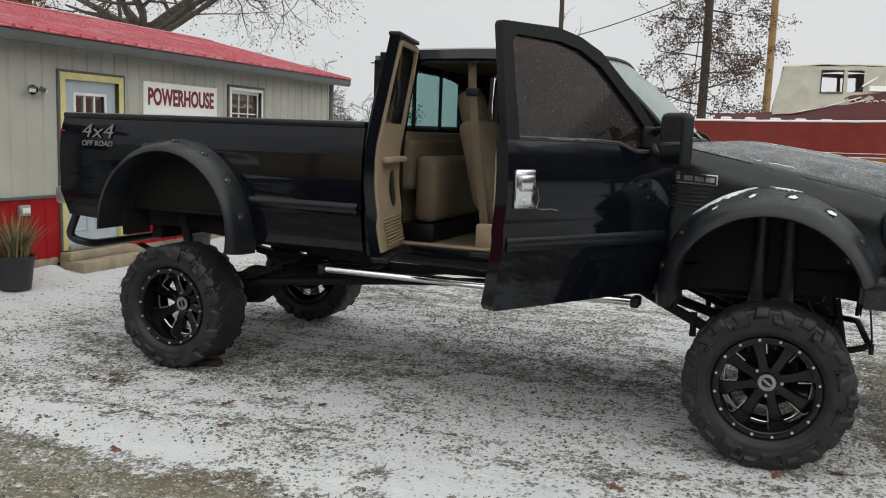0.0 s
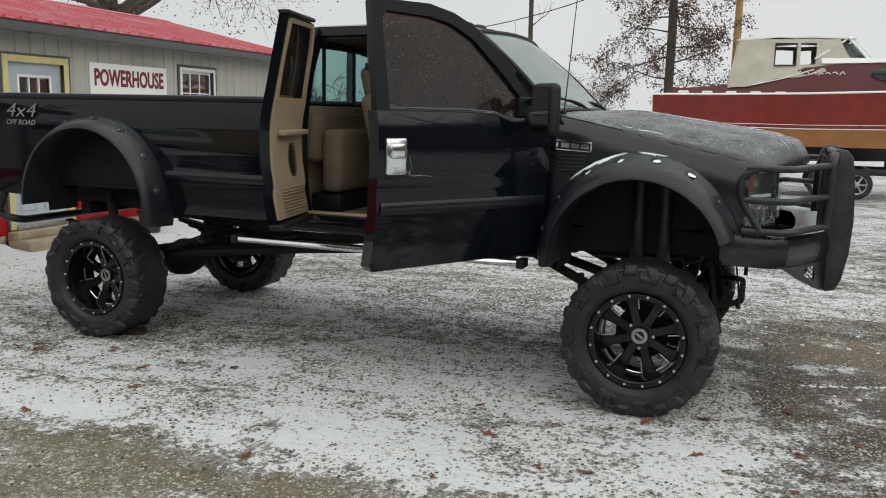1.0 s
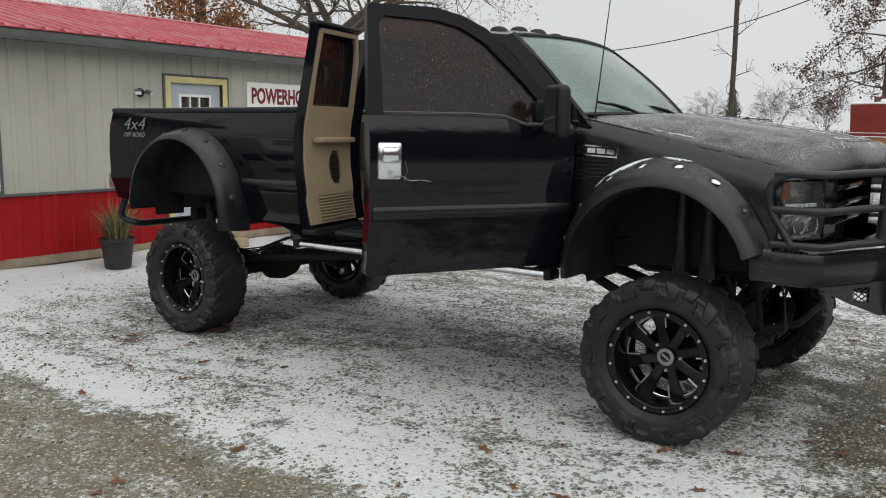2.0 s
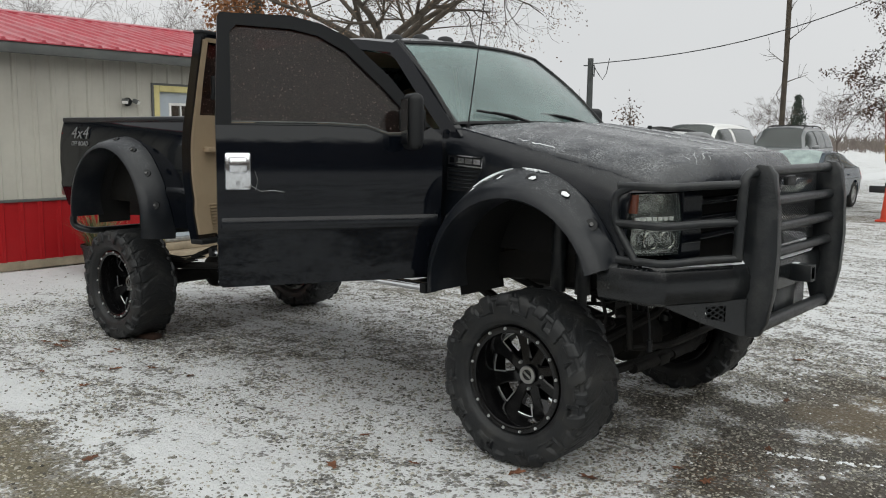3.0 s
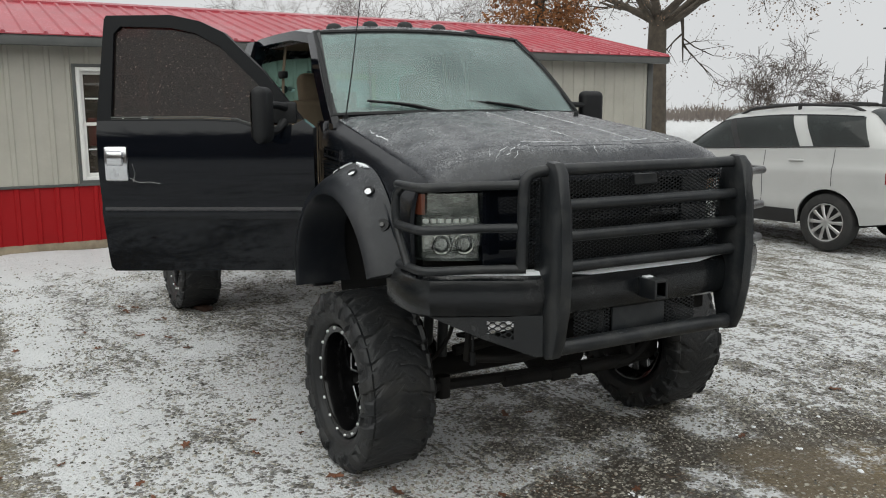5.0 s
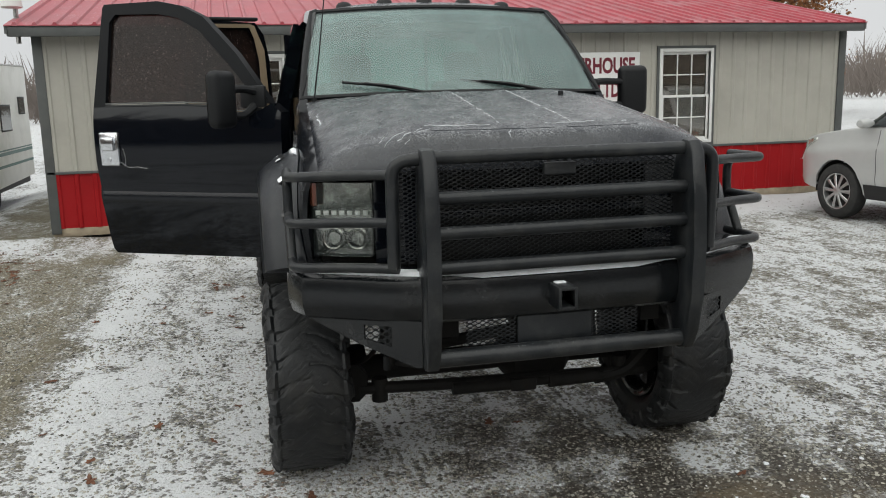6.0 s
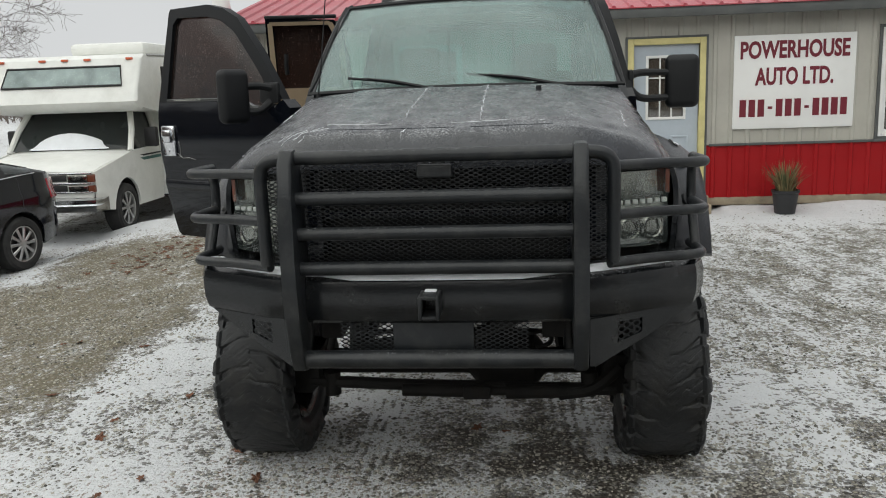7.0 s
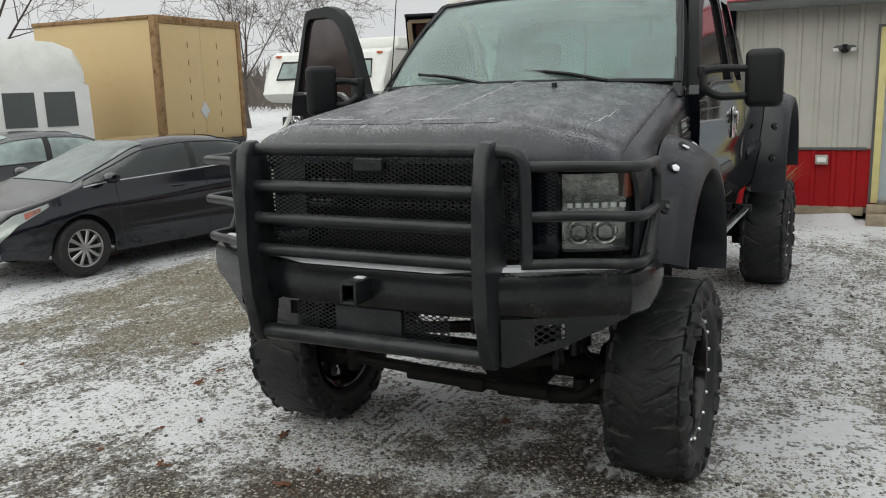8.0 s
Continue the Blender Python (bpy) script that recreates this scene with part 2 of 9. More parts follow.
def lettering(name, text, size, m, mat, parent, depth=0.004, bold=0.0, width=None, label=""):
    """Raised letters in the built-in font, centred on m's origin in its x-y plane, fitted to a width."""
    cu = bpy.data.curves.new(name, "FONT")
    cu.body, cu.size, cu.extrude, cu.offset = text, size, depth / 2, bold
    cu.align_x, cu.align_y, cu.resolution_u = "CENTER", "CENTER", 3
    tmp = new(name + "_tmp", cu)
    bpy.context.view_layer.update()
    me = bpy.data.meshes.new_from_object(tmp)
    bpy.data.objects.remove(tmp)
    bpy.data.curves.remove(cu)
    if width:
        xs = [v.co.x for v in me.vertices]
        k = width / (max(xs) - min(xs))
        mid = (max(xs) + min(xs)) / 2
        for v in me.vertices:
            v.co.x = (v.co.x - mid) * k
    me.transform(m)
    me.materials.clear()
    me.materials.append(mat)
    ob = new(name, me)
    ob.parent = parent
    return tagged(ob, label)


# ---- materials ----
BLACK_PAINT = material("black_paint", (0.0034, 0.0045, 0.0072), 0.05, spec=0.33, dirt=(0.010, 0.010, 0.011), dirt_amt=0.07, dirt_scale=2.5, snow=0.15, bump=0.03, bump_scale=1.7)
SATIN_BLACK = material("satin_black", (0.0062, 0.0078, 0.0108), 0.20, spec=0.42, var=0.2, bump=0.06, bump_scale=250, dirt=(0.030, 0.030, 0.032), dirt_amt=0.25, dirt_scale=4, snow=0.3, snow_scale=30)
HOOD_BLACK = material("frosted_black", (0.0170, 0.0198, 0.0255), 0.26, spec=0.65, var=0.3, var_scale=9, bump=0.14, bump_scale=180, dirt=(0.11, 0.116, 0.127), dirt_amt=0.16, dirt_scale=14, snow=0.5, snow_scale=30, snow_more=0.065)
FLARE = material("flare_plastic", (0.0090, 0.0110, 0.0148), 0.29, spec=0.42, var=0.2, bump=0.12, bump_scale=300, dirt=(0.06, 0.06, 0.062), dirt_amt=0.30, dirt_scale=6, snow=0.5, snow_scale=26, snow_more=0.01)
BUMPER = material("bumper_paint", (0.0065, 0.0078, 0.0092), 0.19, spec=0.5, var=0.35, bump=0.08, bump_scale=60, dirt=(0.045, 0.045, 0.044), dirt_amt=0.40, dirt_scale=5, snow=0.25, snow_scale=14)
FRAME_BLACK = material("frame_black", (0.0036, 0.0044, 0.0058), 0.42, spec=0.16, dirt=(0.012, 0.012, 0.013), dirt_amt=0.2, dirt_scale=4)
GUARD = material("powder_coated_steel", (0.0128, 0.0148, 0.0170), 0.29, spec=0.42, var=0.35, bump=0.16, bump_scale=110, dirt=(0.055, 0.055, 0.053), dirt_amt=0.55, dirt_scale=9, snow=0.25, snow_scale=14)
RUBBER = material("tyre_rubber", (0.0118, 0.0130, 0.0145), 0.48, spec=0.4, var=0.35, var_scale=9, bump=0.25, bump_scale=110, dirt=(0.055, 0.052, 0.046), dirt_amt=0.5, dirt_scale=7)
# pale dust packed into the grooves of the tread
rub = RUBBER.node_tree
groove = rub.nodes.new("ShaderNodeMapRange")
groove.inputs["From Min"].default_value, groove.inputs["From Max"].default_value = 0.485, 0.40
groove.inputs["To Max"].default_value = 0.5
rub.links.new(rub.nodes.new("ShaderNodeNewGeometry").outputs["Pointiness"], groove.inputs["Value"])
dusty = rub.nodes.new("ShaderNodeMix")
dusty.data_type = "RGBA"
rub.links.new(groove.outputs[0], dusty.inputs["Factor"])
rub.links.new(rub.nodes["Principled BSDF"].inputs["Base Color"].links[0].from_socket, dusty.inputs[6])
dusty.inputs[7].default_value = (0.20, 0.20, 0.20, 1)
rub.links.new(dusty.outputs[2], rub.nodes["Principled BSDF"].inputs["Base Color"])
RIM_BLACK = material("rim_black", (0.004, 0.004, 0.0045), 0.14, spec=0.4, dirt=(0.04, 0.038, 0.035), dirt_amt=0.15, dirt_scale=14)
CHROME = material("chrome", (0.75, 0.76, 0.78), 0.14, 1.0, var=0.1, var_scale=20)
BRIGHT_ZINC = material("bright_zinc", (0.86, 0.87, 0.88), 0.42, 1.0, var=0.15, var_scale=30)
STEEL = material("dull_steel", (0.45, 0.45, 0.44), 0.35, 1.0, var=0.2, var_scale=15, dirt=(0.2, 0.17, 0.14), dirt_amt=0.3, dirt_scale=9)
DULL_BOLT = material("dull_bolt", (0.10, 0.10, 0.10), 0.45, 0.8)
CHASSIS = material("dirty_chassis", (0.007, 0.0065, 0.006), 0.7, spec=0.3, var=0.4, var_scale=12, bump=0.3, bump_scale=60, dirt=(0.025, 0.021, 0.017), dirt_amt=0.5, dirt_scale=8)
BEIGE = material("beige_trim", (0.33, 0.25, 0.165), 0.65, var=0.12, var_scale=5, bump=0.12, bump_scale=300, dirt=(0.16, 0.12, 0.08), dirt_amt=0.35, dirt_scale=5)
BEIGE_CLOTH = material("beige_cloth", (0.135, 0.10, 0.067), 0.9, var=0.18, var_scale=6, bump=0.35, bump_scale=420)
DARK_TRIM = material("dark_trim", (0.0052, 0.006, 0.0072), 0.5, spec=0.35, bump=0.12, bump_scale=260)
SNOW = material("snow", (0.82, 0.84, 0.87), 0.75, var=0.05, var_scale=7, bump=0.6, bump_scale=35)
WINDSCREEN = glass("windscreen", (0.55, 0.76, 0.73), 0.24, 0.95, frost=0.21, gloss_min=0.06, film_color=(0.53, 0.625, 0.62))
TINTED = glass("tinted_glass", (0.50, 0.33, 0.28), 0.06, 0.30, frost=0.036, gloss_min=0.022, film_color=(0.49, 0.37, 0.345), flakes=0.26)
REAR_GLASS = glass("rear_glass", (0.62, 0.80, 0.78), 0.02, 0.9)
CLEAR_LENS = glass("lens", (0.90, 0.92, 0.91), 0.08, 0.95, frost=0.06, gloss_min=0.05)
# not frosted: the brown film paints a reflection of trees into the panes
HOUSE_GLASS = glass("house_glass", (0.6, 0.58, 0.54), 0.02, 0.6, gloss_min=0.22, frost=0.16, film_color=(0.30, 0.25, 0.20), flakes=0.05)
AMBER = material("amber_lens", (0.15, 0.045, 0.025), 0.25, coat=0.3)
RED_LENS = material("red_lens", (0.27, 0.012, 0.018), 0.18, coat=0.7)
ORANGE_LENS = material("orange_lens", (0.62, 0.12, 0.05), 0.25, coat=0.6)
REFLECTOR = material("lamp_reflector", (0.34, 0.34, 0.315), 0.16, 1.0, var=0.5, var_scale=22, bump=0.5, bump_scale=16)

# ---- ground ----
class Val:
    """Arithmetic on shader values, so that masks read as formulas."""

    def __init__(self, tree, sock):
        self.tree, self.sock = tree, sock

    def op(self, kind, *others, clamp=False):
        nd = self.tree.nodes.new("ShaderNodeMath")
        nd.operation, nd.use_clamp = kind, clamp
        for i, o in enumerate((self, *others)):
            if isinstance(o, Val):
                self.tree.links.new(o.sock, nd.inputs[i])
            else:
                nd.inputs[i].default_value = o
        return Val(self.tree, nd.outputs[0])

    def __add__(self, o): return self.op("ADD", o)
    def __sub__(self, o): return self.op("SUBTRACT", o)
    def __mul__(self, o): return self.op("MULTIPLY", o)
    def step(self, lo, hi):
        nd = self.tree.nodes.new("ShaderNodeMapRange")
        nd.interpolation_type = "SMOOTHSTEP"
        nd.inputs["From Min"].default_value, nd.inputs["From Max"].default_value = min(lo, hi), max(lo, hi)
        if lo > hi:
            nd.inputs["To Min"].default_value, nd.inputs["To Max"].default_value = 1.0, 0.0
        self.tree.links.new(self.sock, nd.inputs["Value"])
        return Val(self.tree, nd.outputs[0])


def ground_material():
    m = bpy.data.materials.new("gravel_and_snow")
    m.use_nodes = True
    tr = m.node_tree
    n, l = tr.nodes, tr.links
    b = n["Principled BSDF"]
    geo = n.new("ShaderNodeNewGeometry")
    pos = geo.outputs["Position"]
    sep = n.new("ShaderNodeSeparateXYZ")
    l.new(pos, sep.inputs[0])
    X, Y = Val(tr, sep.outputs["X"]), Val(tr, sep.outputs["Y"])

    def nz(scale, detail=4.0, rough=0.6):
        t = n.new("ShaderNodeTexNoise")
        t.inputs["Scale"].default_value, t.inputs["Detail"].default_value, t.inputs["Roughness"].default_value = scale, detail, rough
        l.new(pos, t.inputs["Vector"])
        return Val(tr, t.outputs["Fac"])

    def vor(scale):
        t = n.new("ShaderNodeTexVoronoi")
        t.inputs["Scale"].default_value = scale
        l.new(pos, t.inputs["Vector"])
        return t

    def ramp(fac, stops):
        r = n.new("ShaderNodeValToRGB")
        e = r.color_ramp.elements
        e[0].position, e[0].color = stops[0][0], (*stops[0][1], 1)
        e[1].position, e[1].color = stops[-1][0], (*stops[-1][1], 1)
        for p, c in stops[1:-1]:
            x = e.new(p)
            x.color = (*c, 1)
        l.new(fac.sock if isinstance(fac, Val) else fac, r.inputs["Fac"])
        return r.outputs["Color"]

    def mix(fac, a, c):
        x = n.new("ShaderNodeMix")
        x.data_type = "RGBA"
        l.new(fac.sock, x.inputs["Factor"])
        for s, v in ((x.inputs[6], a), (x.inputs[7], c)):
            if isinstance(v, tuple):
                s.default_value = (*v, 1)
            else:
                l.new(v, s)
        return x.outputs[2]

    v1, v2 = vor(42.0), vor(19.0)
    cell = n.new("ShaderNodeSeparateColor")
    l.new(v1.outputs["Color"], cell.inputs[0])
    cell2 = n.new("ShaderNodeSeparateColor")
    l.new(v2.outputs["Color"], cell2.inputs[0])
    stone = ramp(cell.outputs[0], [(0.0, (0.022, 0.021, 0.018)), (0.22, (0.06, 0.056, 0.045)), (0.5, (0.19, 0.175, 0.135)), (0.75, (0.37, 0.345, 0.275)), (1.0, (0.68, 0.65, 0.56))])
    big = ramp(cell2.outputs[1], [(0.0, (0.07, 0.065, 0.06)), (0.5, (0.20, 0.18, 0.15)), (1.0, (0.40, 0.38, 0.35))])
    bigm = Val(tr, cell2.outputs[0]).step(0.72, 0.74)
    grav = mix(bigm, stone, big)
    # dark fines between the stones; the shade in the gaps is painted in too
    soil_and_shade = ramp(nz(30, 6), [(0.3, (0.022, 0.018, 0.014)), (0.7, (0.085, 0.068, 0.050))])
    d1 = Val(tr, v1.outputs["Distance"])
    gap = d1.step(0.30, 0.46)
    grav = mix(gap, grav, soil_and_shade)
    # the lane that cars have driven bare, the yard under and before the truck
    wob = nz(0.7, 3) * 0.9 - 0.45
    edge = wob + (nz(3.0, 4) - 0.5) * 0.8
    lane = (Y + edge * 0.6).step(-2.2, -2.7) * (Y + edge * 1.3).step(-5.2, -4.4) * (X + edge * 3.0).step(2.6, 0.8)
    grav = mix((lane * 0.30), grav, (0.40, 0.355, 0.235))
    px, py = (X - 2.75), (Y - 0.40)
    wet = (px * px * 0.55 + py * py * 0.95 + wob * 0.7 + (nz(2.6, 4) - 0.5) * 1.2).step(1.15, 0.55)
    bx, by = (X - 3.9), (Y - 0.0)
    bare = (bx * bx * 0.42 + by * by * 0.15 + wob * 0.8 + (nz(1.8, 4) - 0.5) * 1.3).step(1.35, 0.45) * X.step(2.2, 2.9)
    grav = mix(bare * 0.12, grav, (0.105, 0.088, 0.062))
    tx, tyy = (X - 3.35), (Y - 1.0)
    tan = (tx * tx + tyy * tyy * 1.6 + (nz(2.2, 4) - 0.5) * 1.2).step(0.55, 0.10)
    grav = mix(tan * 0.45, grav, (0.27, 0.195, 0.095))
    grav = mix(wet * 0.30, grav, (0.040, 0.034, 0.028))
    under = (X.step(-3.6, -2.8) * X.step(2.3, 1.4) * Y.step(-1.15, -0.7) * Y.step(1.5, 1.0))
    yard = Y.step(0.9, 2.4) * X.step(-5.2, -4.2) * X.step(1.8, 0.6)
    grav = mix(yard * 0.22, grav, (0.30, 0.27, 0.185))
    # blown snow
    ridge_y = Y + 2.12 + wob * 0.22 + (nz(2.2, 3) - 0.5) * 0.5
    ridge = (ridge_y * ridge_y).step(0.05, 0.0) * X.step(1.7, 0.6) * nz(1.3, 3).step(0.36, 0.52)
    ridge2_y = Y + 5.0 + wob * 0.6
    ridge2 = (ridge2_y * ridge2_y).step(0.5, 0.0) * nz(0.5, 3).step(0.45, 0.60) * X.step(2.0, 0.0)
    wall = X.step(-4.2, -5.4) * X.step(-6.6, -6.0)
    far = (X * X + Y * Y).step(120.0, 900.0)
    # prints of ribbed tyres in the thaw before the truck
    ty = Y - 0.56 - (X - 1.6) * 0.13
    ty2 = Y + 0.42 - (X - 1.6) * 0.05
    ribs = (Y * 112.0).op("SINE") * ((ty * ty).step(0.020, 0.012) + (ty2 * ty2).step(0.020, 0.012)) * X.step(1.0, 1.5) * X.step(3.0, 2.1) * nz(4.0, 4).step(0.40, 0.55)
    streak_pos = n.new("ShaderNodeMapping")
    streak_pos.inputs["Scale"].default_value = (1.0, 2.6, 1.0)
    streak_pos.inputs["Rotation"].default_value = (0, 0, 0.35)
    l.new(pos, streak_pos.inputs["Vector"])
    blown = n.new("ShaderNodeTexNoise")
    blown.inputs["Scale"].default_value, blown.inputs["Detail"].default_value, blown.inputs["Roughness"].default_value = 1.5, 6, 0.66
    l.new(streak_pos.outputs[0], blown.inputs["Vector"])
    lumps = nz(15, 5, 0.72)
    cover = nz(0.55, 5, 0.62) * 0.80 + Val(tr, blown.outputs["Fac"]) * 1.1 + nz(6.0, 5, 0.7) * 0.70 + lumps * 0.85 + Val(tr, cell.outputs[1]) * 0.28 + d1 * 0.42 - 0.385
    cover = cover - lane * 0.34 + ridge * 0.42 + ridge2 * 0.25 + wall * 0.3 - wet * 0.17 - yard * 0.10 - bare * 0.40 - under * 0.06 - X.step(1.2, 3.0) * Y.step(0.6, 2.2) * 0.10 + far * 0.12 + ribs * 0.16 + wet * (nz(3.4, 3, 0.5) - 0.5) * 1.9 + bare * (nz(2.7, 2, 0.45) - 0.48) * 1.5
    snow = cover.step(1.575, 1.655) * 0.95
    thin = cover.step(1.30, 1.60) * 0.36
    white = mix(nz(9, 4), (0.60, 0.615, 0.63), (0.76, 0.77, 0.785))
    col = mix(thin, grav, (0.62, 0.63, 0.64))
    col = mix(snow, col, white)
    # brown leaf litter
    litter = (nz(0.55, 3).step(0.56, 0.66) * nz(38, 3).step(0.55, 0.62)) * 0.75
    col = mix(litter, col, (0.16, 0.085, 0.04))
    l.new(col, b.inputs["Base Color"])
    ro = (wet * -0.3 + 0.85) + snow * 0.05
    l.new(ro.sock, b.inputs["Roughness"])
    h = (d1 * -1.0 + 1.0) * (snow * -0.75 + 1.0) * 0.018 + snow * 0.010 + lumps * 0.040 + nz(70, 4) * 0.006
    bp = n.new("ShaderNodeBump")
    bp.inputs["Strength"].default_value, bp.inputs["Distance"].default_value = 0.9, 1.0
    l.new(h.sock, bp.inputs["Height"])
    l.new(bp.outputs[0], b.inputs["Normal"])
    return m


GROUND = ground_material()


def spaced(lo, hi, fine_lo, fine_hi, st):
    """Grid lines: even between fine_lo and fine_hi, then growing outwards."""
    a = list(np.arange(fine_lo, fine_hi + 1e-6, st))
    d, x = st, fine_hi
    while x < hi:
        d *= 1.22
        x = min(hi, x + d)
        a.append(x)
    d, x = st, fine_lo
    while x > lo:
        d *= 1.22
        x = max(lo, x - d)
        a.insert(0, x)
    return a


def ground_height(x, y):
    k = noise.noise(Vector((x * 0.5, y * 0.5, 3.0))) * 0.012 + noise.noise(Vector((x * 2.3, y * 2.3, 7.0))) * 0.006
    r = math.exp(-((y + 2.12) / 0.12) ** 2) * 0.012 if x < 1.2 else 0
    pile = 0.0
    if -6.4 < x < -5.0:
        pile = math.exp(-((x + 5.82) / 0.24) ** 2) * (0.055 + 0.09 * max(0, noise.noise(Vector((y * 0.9, 2.0, 0))) + 0.25)) * (0.25 if 1.7 < y < 3.2 else 1.0)
    t1, t2 = max(0, min(1, (-4.7 - y) / 1.0)), max(0, min(1, (x + 18) / 3.0))
    dip = 0.18 * t1 * t1 * (3 - 2 * t1) * t2 * t2 * (3 - 2 * t2)
    e = max(0.0, min(1.0, 2.2 - math.hypot(x / 2.6, y / 1.5)))
    e = e * e * (3 - 2 * e)
    return k * (1 - 0.55 * e) + r + pile - 0.012 - dip + 0.046 * e


gx, gy = spaced(-700, 700, -7.5, 6.5, 0.07), spaced(-700, 700, -6.5, 9.5, 0.07)
gv = [(x, y, ground_height(x, y)) for x in gx for y in gy]
ny = len(gy)
gf = [(i * ny + j, (i + 1) * ny + j, (i + 1) * ny + j + 1, i * ny + j + 1) for i in range(len(gx) - 1) for j in range(ny - 1)]
ground = raw("ground", gv, gf, GROUND, smooth=True)
tagged(ground, "grey-brown gravel yard with thin patchy windblown snow", "ground", kind="structure")

# ---- loose stones on the yard ----
STONE = material("loose_stone", (0.24, 0.22, 0.19), 0.85, var=0.5, var_scale=25, bump=0.3, bump_scale=200)
tint = STONE.node_tree.nodes
isl = tint.new("ShaderNodeNewGeometry")
srmp = tint.new("ShaderNodeValToRGB")
srmp.color_ramp.elements[0].color, srmp.color_ramp.elements[1].color = (0.05, 0.047, 0.040, 1), (0.48, 0.46, 0.40, 1)
STONE.node_tree.links.new(isl.outputs["Random Per Island"], srmp.inputs["Fac"])
STONE.node_tree.links.new(srmp.outputs["Color"], tint["Principled BSDF"].inputs["Base Color"])


def stones(count, x0, x1, y0, y1, lo, hi, seed):
    rnd = random.Random(seed)
    base = [(1, 0, 0), (-1, 0, 0), (0, 1, 0), (0, -1, 0), (0, 0, 1), (0, 0, -1)]
    tri = [(0, 2, 4), (2, 1, 4), (1, 3, 4), (3, 0, 4), (2, 0, 5), (1, 2, 5), (3, 1, 5), (0, 3, 5)]
    vs, fs = [], []
    for _ in range(count):
        x, y = rnd.uniform(x0, x1), rnd.uniform(y0, y1)
        if noise.noise(Vector((x * 1.1, y * 1.9, seed))) + 0.5 * noise.noise(Vector((x * 4, y * 4, seed))) < rnd.uniform(-0.45, 0.35):
            continue
        s = lo + (hi - lo) * rnd.random() ** 3
        a = rnd.uniform(0, math.tau)
        z = ground_height(x, y) + s * 0.12
        k = len(vs)
        for p in base:
            q = Vector(p) * s * rnd.uniform(0.55, 1.1)
            vs.append((x + q.x * math.cos(a) - q.y * math.sin(a), y + q.x * math.sin(a) + q.y * math.cos(a), z + q.z * 0.6 + (q.x + q.y) * 0.15))
        fs += [(i + k, j + k, h + k) for i, j, h in tri]
    return vs, fs


sv, sf = stones(95000, -4.0, 5.0, -4.6, 3.0, 0.005, 0.018, 5)
sv2, sf2 = stones(16000, -5.6, 4.5, -8.0, 9.0, 0.008, 0.024, 6)
sv3, sf3 = stones(26000, 1.7, 4.3, -1.2, 2.2, 0.004, 0.013, 7)
sf2 += [tuple(i + len(sv2) for i in f) for f in sf3]
sv2 += sv3
gravel = raw("gravel", sv + sv2, sf + [tuple(i + len(sv) for i in f) for f in sf2], STONE)
tagged(gravel, "loose grey and tan gravel stones on the yard", "gravel", kind="stuff")

# clods of snow that a wheel has pushed up
rnd = random.Random(77)
cv, cf = [], []
for i in range(150):
    if i < 60:
        f = rnd.random()
        x, y, r = 2.95 + 0.70 * f + rnd.gauss(0, 0.012), 0.0 + 0.26 * f + rnd.gauss(0, 0.014), rnd.uniform(0.005, 0.013)
    else:
        x, y, r = rnd.uniform(2.0, 3.8), rnd.uniform(-0.8, 2.0), 0.004 + 0.012 * rnd.random() ** 3
    k, a0 = len(cv), rnd.uniform(0, math.tau)
    zg = ground_height(x, y)
    for el, rr in ((-0.1, 1.0), (0.45, 0.85)):
        for j in range(7):
            a, q = a0 + j * math.tau / 7, r * rr * rnd.uniform(0.75, 1.2)
            cv.append((x + q * 1.2 * math.cos(a), y + q * math.sin(a), zg + r * el))
    cv.append((x, y, zg + r * 0.75))
    cf += [(k + j, k + (j + 1) % 7, k + 7 + (j + 1) % 7, k + 7 + j) for j in range(7)] + [(k + 7 + j, k + 7 + (j + 1) % 7, k + 14) for j in range(7)]
clods = raw("snow_clods", cv, cf, SNOW, smooth=True)
tagged(clods, "small white clods of snow on the wet gravel", "snow", kind="stuff")

# ---- the shop building ----
SIDING = material("grey_siding", (0.44, 0.425, 0.375), 0.5, var=0.07, var_scale=1.5, bump=0.05, bump_scale=40, dirt=(0.27, 0.25, 0.21), dirt_amt=0.3, dirt_scale=1.2, random_tint=0.06)
RED_SIDING = material("red_siding", (0.33, 0.007, 0.010), 0.50, spec=0.22, var=0.12, var_scale=2, bump=0.04, bump_scale=40, dirt=(0.24, 0.015, 0.016), dirt_amt=0.4, dirt_scale=2, random_tint=0.08)
ROOF_RED = material("red_roof_metal", (0.40, 0.055, 0.075), 0.38, var=0.12, var_scale=1.2, dirt=(0.5, 0.3, 0.32), dirt_amt=0.65, dirt_scale=1.6, snow=0.5, snow_scale=7, random_tint=0.1)
GREY_TRIM = material("grey_trim", (0.085, 0.09, 0.088), 0.45, var=0.12, dirt=(0.15, 0.15, 0.14), dirt_amt=0.3)
YELLOW_TRIM = material("yellow_trim", (0.62, 0.55, 0.25), 0.6, var=0.1, var_scale=6, dirt=(0.45, 0.38, 0.18), dirt_amt=0.4, dirt_scale=7)
WHITE_VINYL = material("white_vinyl", (0.78, 0.78, 0.76), 0.45, var=0.04, dirt=(0.5, 0.5, 0.46), dirt_amt=0.2)
DOOR_BLUE = material("blue_grey_door", (0.42, 0.47, 0.52), 0.45, var=0.05, dirt=(0.28, 0.31, 0.35), dirt_amt=0.3)
SIGN_WHITE = material("sign_white", (0.82, 0.82, 0.80), 0.45, var=0.04, dirt=(0.6, 0.59, 0.55), dirt_amt=0.3, dirt_scale=2)
